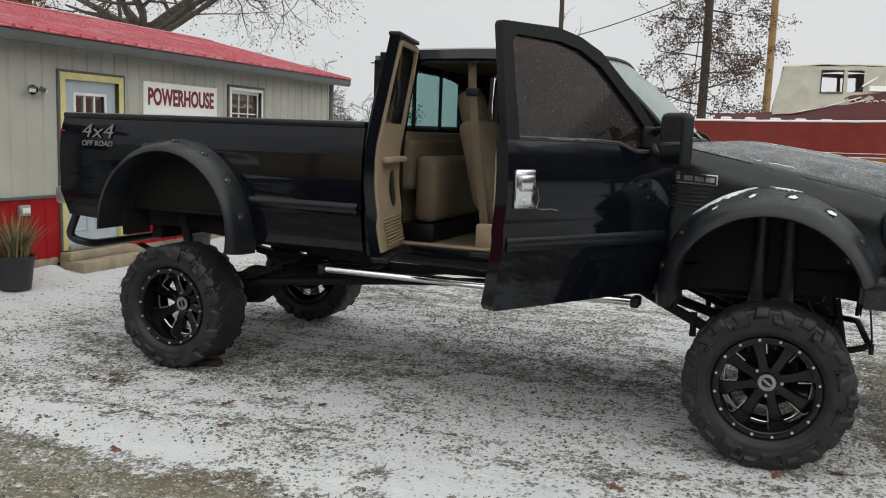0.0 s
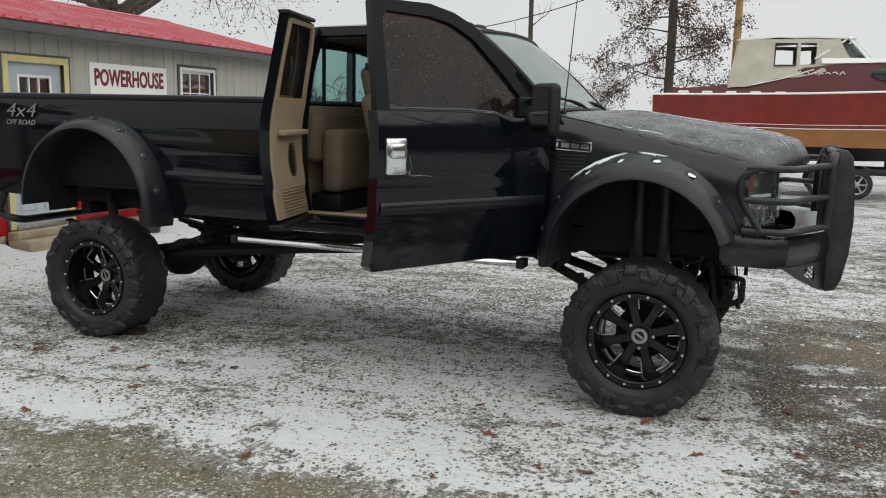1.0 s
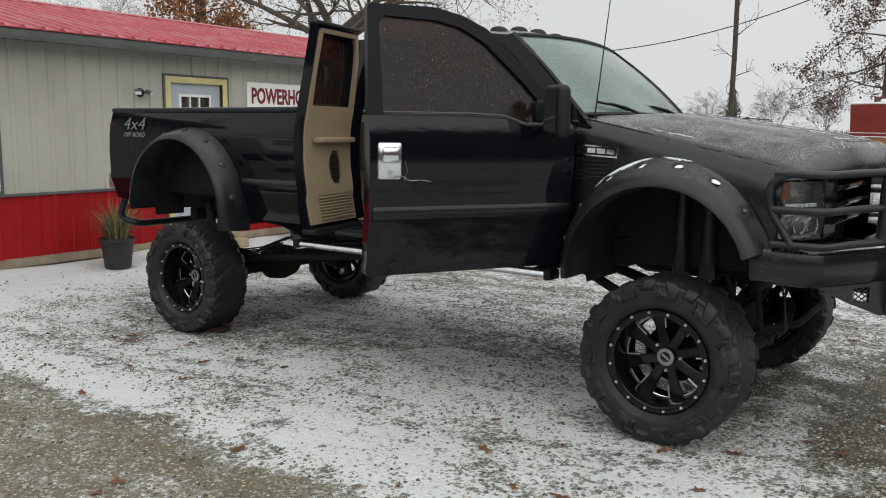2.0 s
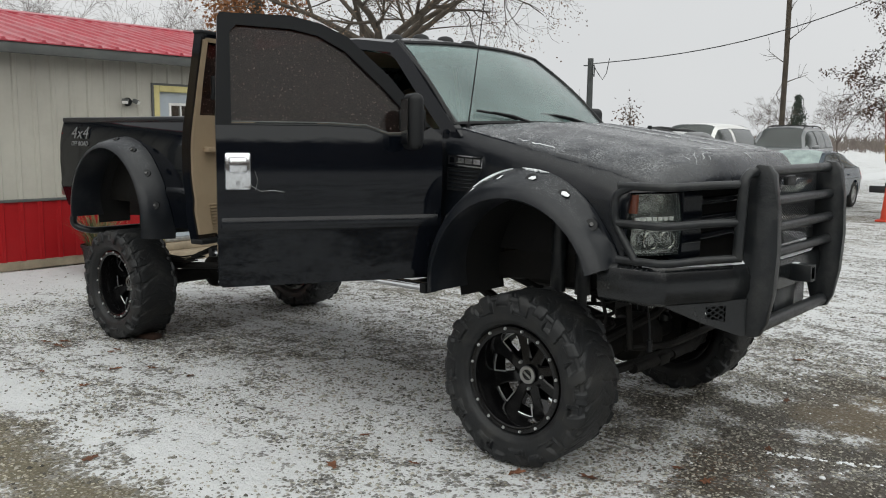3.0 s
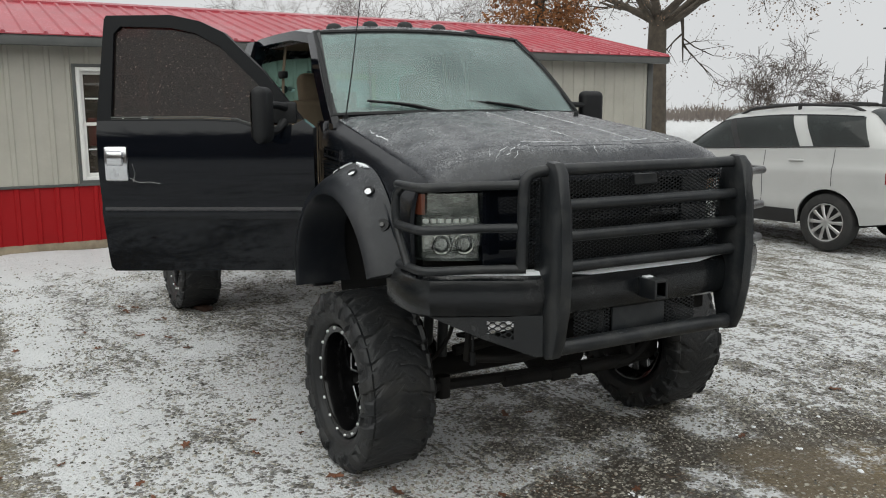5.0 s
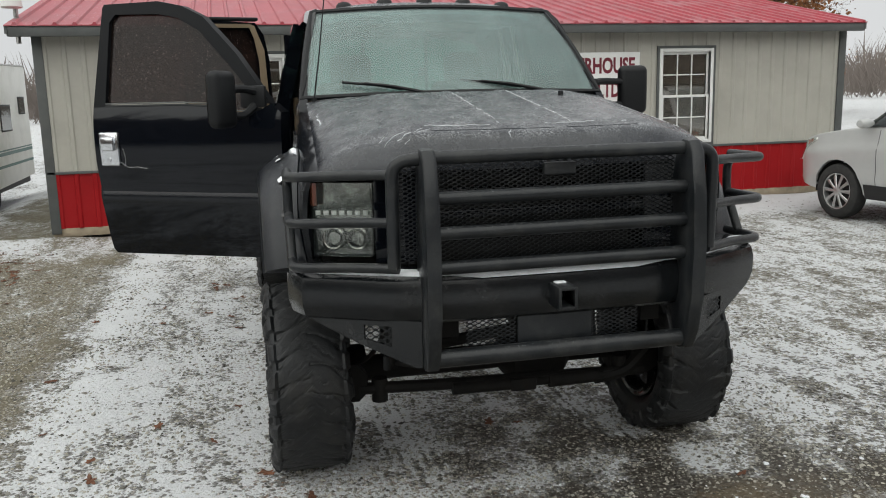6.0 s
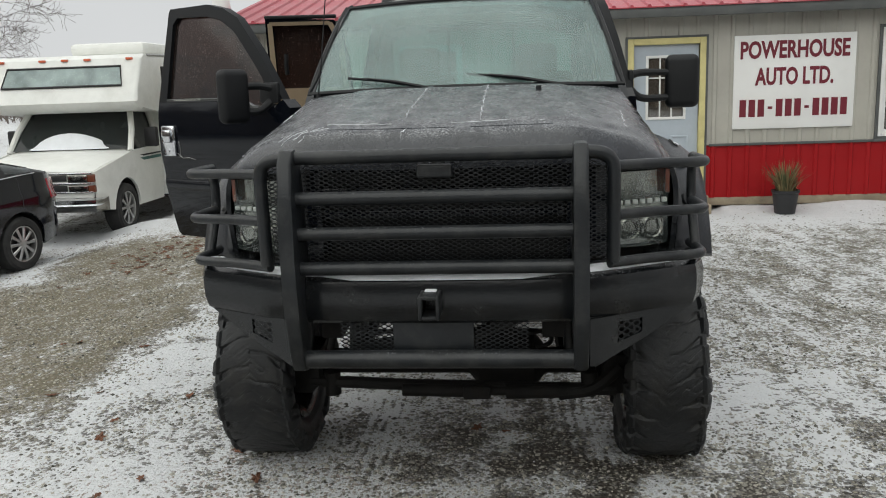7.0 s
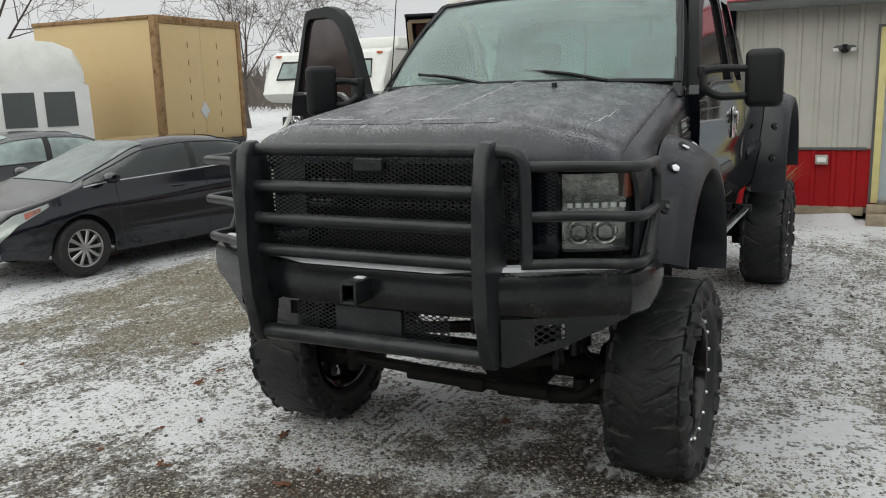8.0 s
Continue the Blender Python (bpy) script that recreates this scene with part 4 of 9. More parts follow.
for s in (-1, 1):
    # bed side
    out = [(-3.195, 1.825), (-3.21, 1.70), (-3.21, 1.25), (-3.15, 1.06), (-2.68, 1.03)]
    out += arc(-2.07, 1.03, 0.575, 0.57, 180, 0, 18)[1:]
    out += [(-1.475, 0.985), (-0.575, 0.985), (-0.575, 1.815)]
    bed = part("bed_side", skin(out, bed_y, 0.11, 0.05, 0.025, s), BLACK_PAINT, truck, "glossy black dented bed side" if s < 0 else "")
    bm = bmesh.new()
    box(bm, (-3.20, min(s * 0.77, s * 0.862), 1.80), (-0.575, max(s * 0.77, s * 0.862), 1.845), 0.015)
    part("bed_rail_cap", bm, FLARE, bed)
    bm = bmesh.new()
    sheet(bm, lambda u, v: (-0.60 - 0.85 * u, s * (bed_y(0, 1.27) + 0.004 + 0.014 * math.sin(v * math.pi)), 1.238 + 0.065 * v), 6, 4, (0, -s * 0.012, 0))
    part("body_moulding", bm, SATIN_BLACK, bed)
    bm = bmesh.new()
    box(bm, (-3.12, min(s * 0.70, s * 0.74), 1.15), (-0.6, max(s * 0.70, s * 0.74), 1.80))
    part("bed_inner_wall", bm, CHASSIS, truck)
    bm = bmesh.new()
    loft(bm, [[(x, s * y, z) for y in (0.845, 0.55)] for x, z in arc(-2.07, 1.03, 0.572, 0.567, 190, -10, 20)], closed_ring=False, caps=False)
    part("wheel_well", bm, WELL, truck)
    # tail lamp at the bed corner
    bm = bmesh.new()
    box(bm, (-3.228, min(s * 0.73, s * 0.872), 1.28), (-3.16, max(s * 0.73, s * 0.872), 1.72), 0.015)
    part("tail_lamp", bm, RED_LENS, truck)
    # front fender
    out = [(1.335, 0.90), (1.335, 1.70), (1.40, fender_top(1.40))]
    out += [(x, fender_top(x)) for x in (1.6, 1.8, 2.0, 2.2, 2.4, 2.6)]
    out += [(2.63, 1.47), (2.55, 1.463), (2.53, 1.15), (2.50, 0.99), (2.44, 0.98)]
    out += arc(1.95, 0.94, 0.49, 0.48, 0, 180, 18)[1:]
    out += [(1.45, 0.88)]
    part("front_fender", skin(out, fender_y, 0.09, 0.045, 0.02, s), SATIN_BLACK, truck)
    bm = bmesh.new()
    loft(bm, [[(x, s * y, z) for y in (0.83, 0.42)] for x, z in arc(1.95, 0.95, 0.50, 0.50, 195, -8, 20)], closed_ring=False, caps=False)
    sheet(bm, lambda u, v: (1.45 + 0.98 * u, s * 0.46, 1.06 + 0.42 * v * math.sqrt(max(0, 1 - (2 * u - 1) ** 2))), 10, 3)
    part("wheel_well", bm, WELL, truck)

    # pocket-style flares
    for cx, cz, ai, bi, ao, bo, t0, t1, base, nb in ((1.955, 0.935, 0.485, 0.47, 0.595, 0.625, 187, 17, fender_y, 7), (-2.07, 1.03, 0.555, 0.557, 0.645, 0.655, 183, -12, bed_y, 7)):
        rings = []
        for i in range(37):
            t = t0 + (t1 - t0) * i / 36
            c, q = math.cos(radians(t)), math.sin(radians(t))
            P = lambda k: (cx + (ai + (ao - ai) * k) * c, cz + (bi + (bo - bi) * k) * q)
            edge = base(*P(1.0)) + 0.004
            sec = [(0.0, edge - 0.05), (0.0, 1.075), (0.06, 1.092), (0.35, 1.085), (0.62, 1.035), (0.85, 0.965), (0.97, edge + 0.02), (1.0, edge)]
            rings.append([(P(k)[0], s * y, P(k)[1]) for k, y in sec])
        bm = bmesh.new()
        loft(bm, rings, closed_ring=True)
        flare = part("fender_flare", bm, FLARE, truck, "textured black wheel-arch flare with bolts", sharp=50)
        for i in range(nb):
            t = t1 + 12 + (t0 - t1 - 24) * (i + 0.5) / nb
            c, q = math.cos(radians(t)), math.sin(radians(t))
            k = 0.74
            x, z = cx + (ai + (ao - ai) * k) * c, cz + (bi + (bo - bi) * k) * q
            out_dir = Vector((c * 0.75, s * 0.66, q * 0.75)).normalized()
            p = Vector((x, s * 0.994, z))
            bm = bmesh.new()
            cyl(bm, p - out_dir * 0.02, p + out_dir * 0.005, 0.036, 0.031, 14)
            pocket = part("bolt_pocket", bm, DARK_TRIM, flare)
            snowy = q > 0.80 and cx > 0
            if not snowy:
                bm = bmesh.new()
                cyl(bm, p + out_dir * 0.004, p + out_dir * 0.013, 0.013, 0.010, 8)
                part("bolt", bm, DULL_BOLT, pocket)
            if snowy:
                bm = bmesh.new()
                bmesh.ops.create_icosphere(bm, subdivisions=2, radius=1.0)
                for v in bm.verts:
                    w = 0.85 + 0.55 * noise.noise(v.co * 1.9 + Vector((i, s, 0)))
                    v.co = p + Vector((0.010 + v.co.x * 0.026 * w, s * (0.004 + v.co.y * 0.010 * w) - v.co.z * s * 0.012, 0.004 + v.co.z * 0.010 * w - v.co.x * 0.026 * c + v.co.x * 0.004))
                part("snow_clump", bm, SNOW, flare)

    # snow caught along the upper edge of the front flare
    if s < 0:
        for t_a, t_b, k_a, k_b, sd in ((98, 134, 0.80, 0.99, 3), (76, 92, 0.90, 0.99, 8)):
            rings = []
            for i in range(25):
                f = i / 24
                t = t_a + (t_b - t_a) * f
                c, q = math.cos(radians(t)), math.sin(radians(t))
                wide = math.sin(math.pi * min(1, max(0, 0.04 + 0.92 * f))) * (0.65 + 0.5 * noise.noise(Vector((i * 0.45, sd, 0))))
                edge = fender_y(1.955 + 0.595 * c, 0.935 + 0.625 * q) + 0.004
                side_at = lambda k: pick([(0.35, 1.085), (0.62, 1.035), (0.85, 0.965), (0.97, edge + 0.02), (1.0, edge)], k)
                ring = []
                for k, o in ((k_b, 0.001), (k_b - 0.3 * (k_b - k_a) * wide, 0.007), (k_b - 0.7 * (k_b - k_a) * wide, 0.007), (k_b - (k_b - k_a) * wide, 0.001)):
                    r_ = o * 0.8
                    ring.append((1.955 + (0.485 + 0.11 * k + r_) * c, s * (side_at(k) + o), 0.935 + (0.47 + 0.155 * k + r_) * q))
                rings.append(ring)
            bm = bmesh.new()
            loft(bm, rings)
            part("snow_strip", bm, SNOW, truck, "snow lying on the front wheel-arch flare")

    # badge on the fender: bright frame, dark field, four plain bars
    def badge_at(x, z, o):
        return (x, s * (fender_y(x, z) + o), z - 0.05 * (x - 1.405))

    bm = bmesh.new()
    for lo, hi in (((1.405, 1.560), (1.66, 1.567)), ((1.405, 1.613), (1.66, 1.620)), ((1.405, 1.567), (1.412, 1.613)), ((1.653, 1.567), (1.66, 1.613))):
        sheet(bm, lambda u, v: badge_at(lo[0] + (hi[0] - lo[0]) * u, lo[1] + (hi[1] - lo[1]) * v, 0.013), 3, 1, (0, -s * 0.012, 0))
    badge = part("fender_badge", bm, CHROME, truck, "chrome-framed fender badge over a black vent")
    bm = bmesh.new()
    sheet(bm, lambda u, v: badge_at(1.412 + 0.241 * u, 1.567 + 0.046 * v, 0.006), 4, 1, (0, -s * 0.006, 0))
    part("badge_field", bm, DARK_TRIM, badge)
    for k, (xa, xb) in enumerate(((1.42, 1.455), (1.475, 1.525), (1.535, 1.585), (1.595, 1.643))):
        bm = bmesh.new()
        sheet(bm, lambda u, v: badge_at(xa + (xb - xa) * u, 1.577 + 0.028 * v, 0.012), 2, 1, (0, -s * 0.005, 0))
        part("bar", bm, CHROME, badge)
    bm = bmesh.new()
    sheet(bm, lambda u, v: (1.405 + (0.245 - 0.06 * (1 - v)) * u, s * (fender_y(1.5, 1.46) + 0.008), 1.42 + 0.125 * v), 2, 2, (0, -s * 0.03, 0))
    vent = part("fender_vent", bm, DARK_TRIM, truck)
    bm = bmesh.new()
    for k in range(5):
        box(bm, (1.42, min(s * 0.88, s * (fender_y(1.5, 1.46) + 0.014)), 1.435 + k * 0.022), (1.59 + 0.01 * k, max(s * 0.88, s * (fender_y(1.5, 1.46) + 0.014)), 1.443 + k * 0.022), 0.002)
    part("slat", bm, SATIN_BLACK, vent)

    # headlamp
    bm = bmesh.new()
    zs = [(1.165, 0.0), (1.30, 0.012), (1.46, -0.01)]
    pl = [(2.50, 0.895), (2.57, 0.885), (2.64, 0.80), (2.69, 0.675)]
    loft(bm, [[(x + dx, s * y, z) for x, y in pl] + [(x - 0.16, s * (y - 0.06), z) for x, y in pl[::-1]] for z, dx in zs])
    lamp = part("headlamp", bm, CLEAR_LENS, truck, "hazy headlamp with amber corner")
    bm = bmesh.new()
    loft(bm, [[(x - 0.03, s * (y - 0.012), z) for x, y in pl] + [(x - 0.15, s * (y - 0.06), z) for x, y in pl[::-1]] for z in (1.17, 1.455)])
    part("reflector", bm, REFLECTOR, lamp)
    for y in (0.72, 0.81):
        bm = bmesh.new()
        x = 2.69 - (y - 0.675) * 0.45
        d = Vector((0.9, s * 0.42, 0)).normalized()
        p = Vector((x - 0.03, s * y, 1.235))
        ring = [p + d * 0.018 + (Vector((0, 0, 1)) * math.cos(a) + d.cross(Vector((0, 0, 1))) * math.sin(a)) * 0.042 for a in [k * math.tau / 20 for k in range(20)]]
        tube(bm, ring, 0.007, 6, closed=True)
        cyl(bm, p, p + d * 0.012, 0.036, 0.026)
        part("projector", bm, REFLECTOR, lamp)
    bm = bmesh.new()
    for k in range(7):
        y = 0.69 + k * 0.03
        x = 2.665 - (y - 0.675) * 0.45
        box(bm, (x - 0.02, s * y - 0.010, 1.327), (x + 0.004, s * y + 0.010, 1.345), 0.003)
    part("led", bm, WHITE_VINYL, lamp)
    bm = bmesh.new()
    loft(bm, [[(2.497, s * 0.899, z), (2.570, s * 0.890, z), (2.574, s * 0.874, z), (2.51, s * 0.872, z)] for z in (1.365, 1.455)])
    part("turn_signal", bm, AMBER, lamp)
    bm = bmesh.new()
    loft(bm, [[(2.50, s * 0.66, z), (2.70, s * 0.66, z), (2.715, s * 0.48, z), (2.5, s * 0.48, z)] for z in (1.14, 1.50)])
    part("grille_surround", bm, BLACK_PAINT, truck)
    bm = bmesh.new()
    box(bm, (2.42, min(s * 0.3, s * 0.86), 1.0), (2.52, max(s * 0.3, s * 0.86), 1.50), 0.01)
    part("core_support", bm, CHASSIS, truck)

# 4x4 lettering on the bed side
DECAL = material("silver_decal", (0.20, 0.205, 0.21), 0.4, 0.3)
up = Matrix.Translation((-2.83, -0.884, 1.705)) @ Matrix(((1, 0.18, 0, 0), (0, 0.16, -1, 0), (0, 1, 0, 0), (0, 0, 0, 1)))
lettering("bed_decal", "4x4", 0.15, up, DECAL, truck, depth=0.004, bold=-0.001, width=0.30)
up = Matrix.Translation((-2.83, -0.892, 1.615)) @ Matrix(((1, 0.15, 0, 0), (0, 0.1, -1, 0), (0, 1, 0, 0), (0, 0, 0, 1)))
lettering("bed_decal", "OFF ROAD", 0.055, up, DECAL, truck, depth=0.004, bold=0.001, width=0.30)

# bed floor, front wall, tailgate
bm = bmesh.new()
box(bm, (-3.13, -0.74, 1.13), (-0.60, 0.74, 1.17))
bed_floor = part("bed_floor", bm, CHASSIS, truck)
for k in range(9):
    bm = bmesh.new()
    box(bm, (-3.11, -0.68 + k * 0.16, 1.17), (-0.62, -0.60 + k * 0.16, 1.185), 0.005)
    part("rib", bm, CHASSIS, bed_floor)
bm = bmesh.new()
box(bm, (-0.63, -0.80, 1.15), (-0.585, 0.80, 1.80), 0.01)
part("bed_front_wall", bm, BLACK_PAINT, truck)
bm = bmesh.new()
box(bm, (-3.22, -0.73, 1.17), (-3.16, 0.73, 1.82), 0.02)
part("tailgate", bm, BLACK_PAINT, truck)
bm = bmesh.new()
tube(bm, rounded([(-3.14, -0.78, 1.10), (-3.24, -0.80, 0.86), (-3.10, -0.70, 0.81), (-3.10, 0.70, 0.81), (-3.24, 0.80, 0.86), (-3.14, 0.78, 1.10)], 0.12), 0.032, 12)
part("rear_bumper_bar", bm, GUARD, truck)
bm = bmesh.new()
box(bm, (-3.31, -0.86, 1.13), (-3.17, 0.86, 1.27), 0.03)
part("rear_bumper", bm, STEEL, truck)

# cab: floor, rear wall, roof, pillars
bm = bmesh.new()
box(bm, (-0.52, -0.80, 0.99), (1.40, 0.80, 1.05), 0.01)
box(bm, (1.36, -0.78, 1.0), (1.42, 0.78, 1.74))
part("cab_floor", bm, BEIGE_CLOTH, truck, "beige carpeted cab floor")
for s in (-1, 1):
    bm = bmesh.new()
    box(bm, (-0.52, min(s * 0.79, s * 0.862), 0.93), (1.34, max(s * 0.79, s * 0.862), 1.055), 0.02)
    rocker = part("rocker_panel", bm, BLACK_PAINT, truck)
    bm = bmesh.new()
    box(bm, (-0.42, min(s * 0.76, s * 0.84), 1.056), (1.25, max(s * 0.76, s * 0.84), 1.07), 0.005)
    part("sill_plate", bm, BEIGE, rocker)
    # rear cab corner, up to the roof
    out = [(-0.54, 0.96), (-0.54, 1.74), (-0.52, 2.05), (-0.44, 2.30), (-0.26, 2.30), (-0.30, 2.0), (-0.31, 1.3), (-0.30, 0.96)]
    part("cab_corner", skin(out, cab_y, 0.08, 0.08, 0.10, s), BLACK_PAINT, truck)
    # A pillar
    bm = bmesh.new()
    P = [(1.42, 0.80, 1.72), (1.32, 0.79, 1.82), (1.11, 0.75, 2.02), (0.94, 0.71, 2.18), (0.80, 0.675, 2.285)]
    loft(bm, [[(x - 0.05, s * (y + 0.055), z - 0.02), (x + 0.055, s * (y + 0.055), z - 0.005), (x + 0.05, s * (y + 0.012), z + 0.012), (x - 0.04, s * (y - 0.01), z - 0.02)] for x, y, z in P])
    part("a_pillar", bm, BLACK_PAINT, truck)
    bm = bmesh.new()
    box(bm, (1.22, min(s * 0.72, s * 0.86), 1.05), (1.40, max(s * 0.72, s * 0.86), 1.76), 0.02)
    part("door_pillar", bm, BLACK_PAINT, truck)
    # roof side rail
    bm = bmesh.new()
    loft(bm, [[(x, s * 0.66, z + 0.035), (x, s * 0.72, z + 0.02), (x, s * 0.745, z - 0.04), (x, s * 0.68, z - 0.05)] for x, z in ((-0.47, 2.25), (-0.3, 2.295), (0.1, 2.30), (0.5, 2.295), (0.86, 2.25))])
    part("roof_rail", bm, BLACK_PAINT, truck)
bm = bmesh.new()


def roof_fun(u, v):
    x = -0.50 + 1.38 * u
    y = -0.69 + 1.38 * v
    e = (2 * v - 1) ** 2
    z = 2.355 - 0.06 * e ** 2 - 0.012 * e
    z -= 0.10 * max(0, (u - 0.80) / 0.20) ** 2 + 0.10 * max(0, (0.14 - u) / 0.14) ** 2
    return (x + 0.05 * (1 - e) * (u > 0.8) * (u - 0.8) / 0.2, y, z)


sheet(bm, roof_fun, 20, 18, (0, 0, -0.045))
part("roof", bm, HOOD_BLACK, truck, "black roof with frost and cab lights")
bm = bmesh.new()
box(bm, (-0.44, -0.60, 2.255), (0.80, 0.60, 2.275))
part("headliner", bm, BEIGE_CLOTH, truck)
for y in (-0.50, -0.25, 0.0, 0.25, 0.50):
    bm = bmesh.new()
    loft(bm, [[(0.62 + 0.065 * k * math.cos(a) - 0.01 * h, y + 0.05 * k * math.sin(a), 2.345 - 0.045 * (y / 0.6) ** 2 + h * 0.045) for a in [i * math.tau / 14 for i in range(14)]] for k, h in ((1, 0), (0.95, 0.5), (0.7, 0.85), (0.3, 1))])
    part("cab_light", bm, DARK_TRIM, truck, "smoked roof marker light")
# cab rear wall with sliding window
bm = bmesh.new()
for lo, hi in (((-0.80, 1.0), (0.80, 1.80)), ((-0.74, 2.22), (0.74, 2.30)), ((-0.82, 1.80), (-0.66, 2.24)), ((0.66, 1.80), (0.82, 2.24))):
    box(bm, (-0.535, lo[0], lo[1]), (-0.47, hi[0], hi[1]))
backwall = part("cab_back_wall", bm, BLACK_PAINT, truck)
bm = bmesh.new()
box(bm, (-0.468, -0.78, 1.05), (-0.44, 0.78, 1.79), 0.01)
part("rear_trim", bm, BEIGE, truck, "beige moulded rear cab trim")
bm = bmesh.new()
box(bm, (-0.512, -0.67, 1.79), (-0.506, 0.67, 2.23))
part("rear_window", bm, REAR_GLASS, backwall)
bm = bmesh.new()
for y in (-0.25, 0.23):
    box(bm, (-0.518, y, 1.80), (-0.498, y + 0.02, 2.22))
box(bm, (-0.519, -0.65, 1.785), (-0.497, 0.65, 1.80))
part("window_bar", bm, DARK_TRIM, backwall)

# windscreen
bm = bmesh.new()


def ws_fun(u, v):
    k = 2 * u - 1
    lo = Vector((1.40 + 0.07 * (1 - k * k), 0.835 * k, 1.785 + 0.015 * (1 - k * k)))
    hi = Vector((0.86 + 0.075 * (1 - k * k), 0.72 * k, 2.27 + 0.025 * (1 - k * k)))
    p = lo.lerp(hi, v)
    return p + Vector((0.02, 0, 0.02)) * math.sin(v * math.pi) * 0.8


sheet(bm, ws_fun, 20, 12, (-0.006, 0, -0.004))
part("windscreen", bm, WINDSCREEN, truck, "frosted windscreen")
bm = bmesh.new()
edge = [ws_fun(i / 16, 0) for i in range(17)] + [ws_fun(1, j / 8) for j in range(1, 9)] + [ws_fun(1 - i / 16, 1) for i in range(1, 17)] + [ws_fun(0, 1 - j / 8) for j in range(1, 8)]
tube(bm, [tuple(p) for p in edge], 0.016, 6, closed=True)
part("windscreen_seal", bm, DARK_TRIM, truck)
# cowl, wipers
bm = bmesh.new()
sheet(bm, lambda u, v: (1.37 + 0.13 * v + 0.05 * (1 - (2 * u - 1) ** 2), -0.76 + 1.52 * u, 1.765 + 0.03 * (1 - (2 * u - 1) ** 2) - 0.015 * v), 16, 3, (0, 0, -0.05))
part("cowl", bm, DARK_TRIM, truck)
for y, ln in ((-0.62, 0.52), (0.02, 0.55)):
    bm = bmesh.new()
    a = Vector((1.475, y + ln * 0.85, 1.80))
    b = Vector((1.395, y, 1.865))
    tube(bm, [a, a.lerp(b, 0.4) + Vector((0.015, 0, 0.012)), a.lerp(b, 0.75) + Vector((0.01, 0, 0.01))], [0.011, 0.009, 0.006], 6)
    wiper = part("wiper_arm", bm, DARK_TRIM, truck)
    bm = bmesh.new()
    tube(bm, [a.lerp(b, 0.28) + Vector((0.0, 0, 0.004)), a.lerp(b, 0.62) + Vector((0.004, 0, 0.008)), b], 0.008, 6)
    part("wiper_blade", bm, DARK_TRIM, wiper)

# hood


def hood_fun(u, v):
    k = 2 * v - 1
    e = 1 - k * k
    front = 2.625 + 0.24 * (1 - abs(k) ** 3.2)
    x = 1.445 + 0.045 * e + (front - 1.445 - 0.045 * e) * u
    y = (0.815 + 0.050 * u) * k
    z = 1.772 - 0.205 * (x - 1.4)
    dome = 1 / (1 + math.exp((abs(k) - 0.66) / 0.035))
    z += (0.035 + 0.035 * min(1, u * 4) + 0.085 * u) * (1 - abs(k) ** 5.5) + 0.022 * dome * min(1, u * 6)
    z += 0.008 * math.exp(-((abs(k) - 0.17) / 0.02) ** 2) * min(1, u * 5) * min(1, max(0, (0.88 - u) * 8))
    z -= 0.012 / (1 + math.exp(-(u - 0.885) / 0.006))
    z -= (0.015 + 0.085 * (1 - abs(k) ** 5)) * max(0, (u - 0.93) / 0.07) ** 2.2
    return (x, y, z)


bm = bmesh.new()
sheet(bm, hood_fun, 60, 72, (0, 0, -0.03))
hood = part("hood", bm, HOOD_BLACK, truck, "satin black hood with frost and scratches", sharp=60)
for k, y in enumerate(np.linspace(-0.37, 0.37, 9)):
    if k == 5:
        continue
    bm = bmesh.new()
    u = 0.912
    v = 0.5 + y / (2 * (0.815 + 0.050 * u))
    p = Vector(hood_fun(u, v))
    sheet(bm, lambda a, b: Vector(hood_fun(u - 0.012 + 0.024 * a, v + (b - 0.5) * 0.072)) + Vector((0, 0, 0.0022)), 2, 3, (0, 0, -0.006))
    part("bar", bm, HOOD_BLACK, hood, "embossed strip on the hood lip")


def snow_streak(path, w, seed):
    """A broken thread of snow lying on the hood along (u, k) points."""
    rnd = random.Random(seed)
    (u0, k0), (u1, k1) = path
    n = max(6, int(60 * math.hypot(u1 - u0, (k1 - k0) * 0.7)))
    run = []
    bm = bmesh.new()
    for i in range(n + 1):
        t = i / n
        u, k = u0 + (u1 - u0) * t + rnd.gauss(0, 0.002), k0 + (k1 - k0) * t + rnd.gauss(0, 0.004)
        p = Vector(hood_fun(u, (k + 1) / 2))
        d = Vector(hood_fun(u + (u1 - u0) * 0.02, (k + (k1 - k0) * 0.02 + 1) / 2)) - p
        d.z = 0
        side = Vector((-d.y, d.x, 0)).normalized() * w * 0.30 * rnd.uniform(0.15, 1.2) * math.sin(math.pi * (0.08 + 0.84 * t))
        if rnd.random() < 0.07 and len(run) > 2:
            loft(bm, run)
            run = []
            continue
        run.append([p - side - Vector((0, 0, 0.002)), p - side * 0.5 + Vector((0, 0, 0.0022)), p + side * 0.5 + Vector((0, 0, 0.0022)), p + side - Vector((0, 0, 0.002))])
    if len(run) > 1:
        loft(bm, run)
    return part("snow_streak", bm, SNOW, hood)


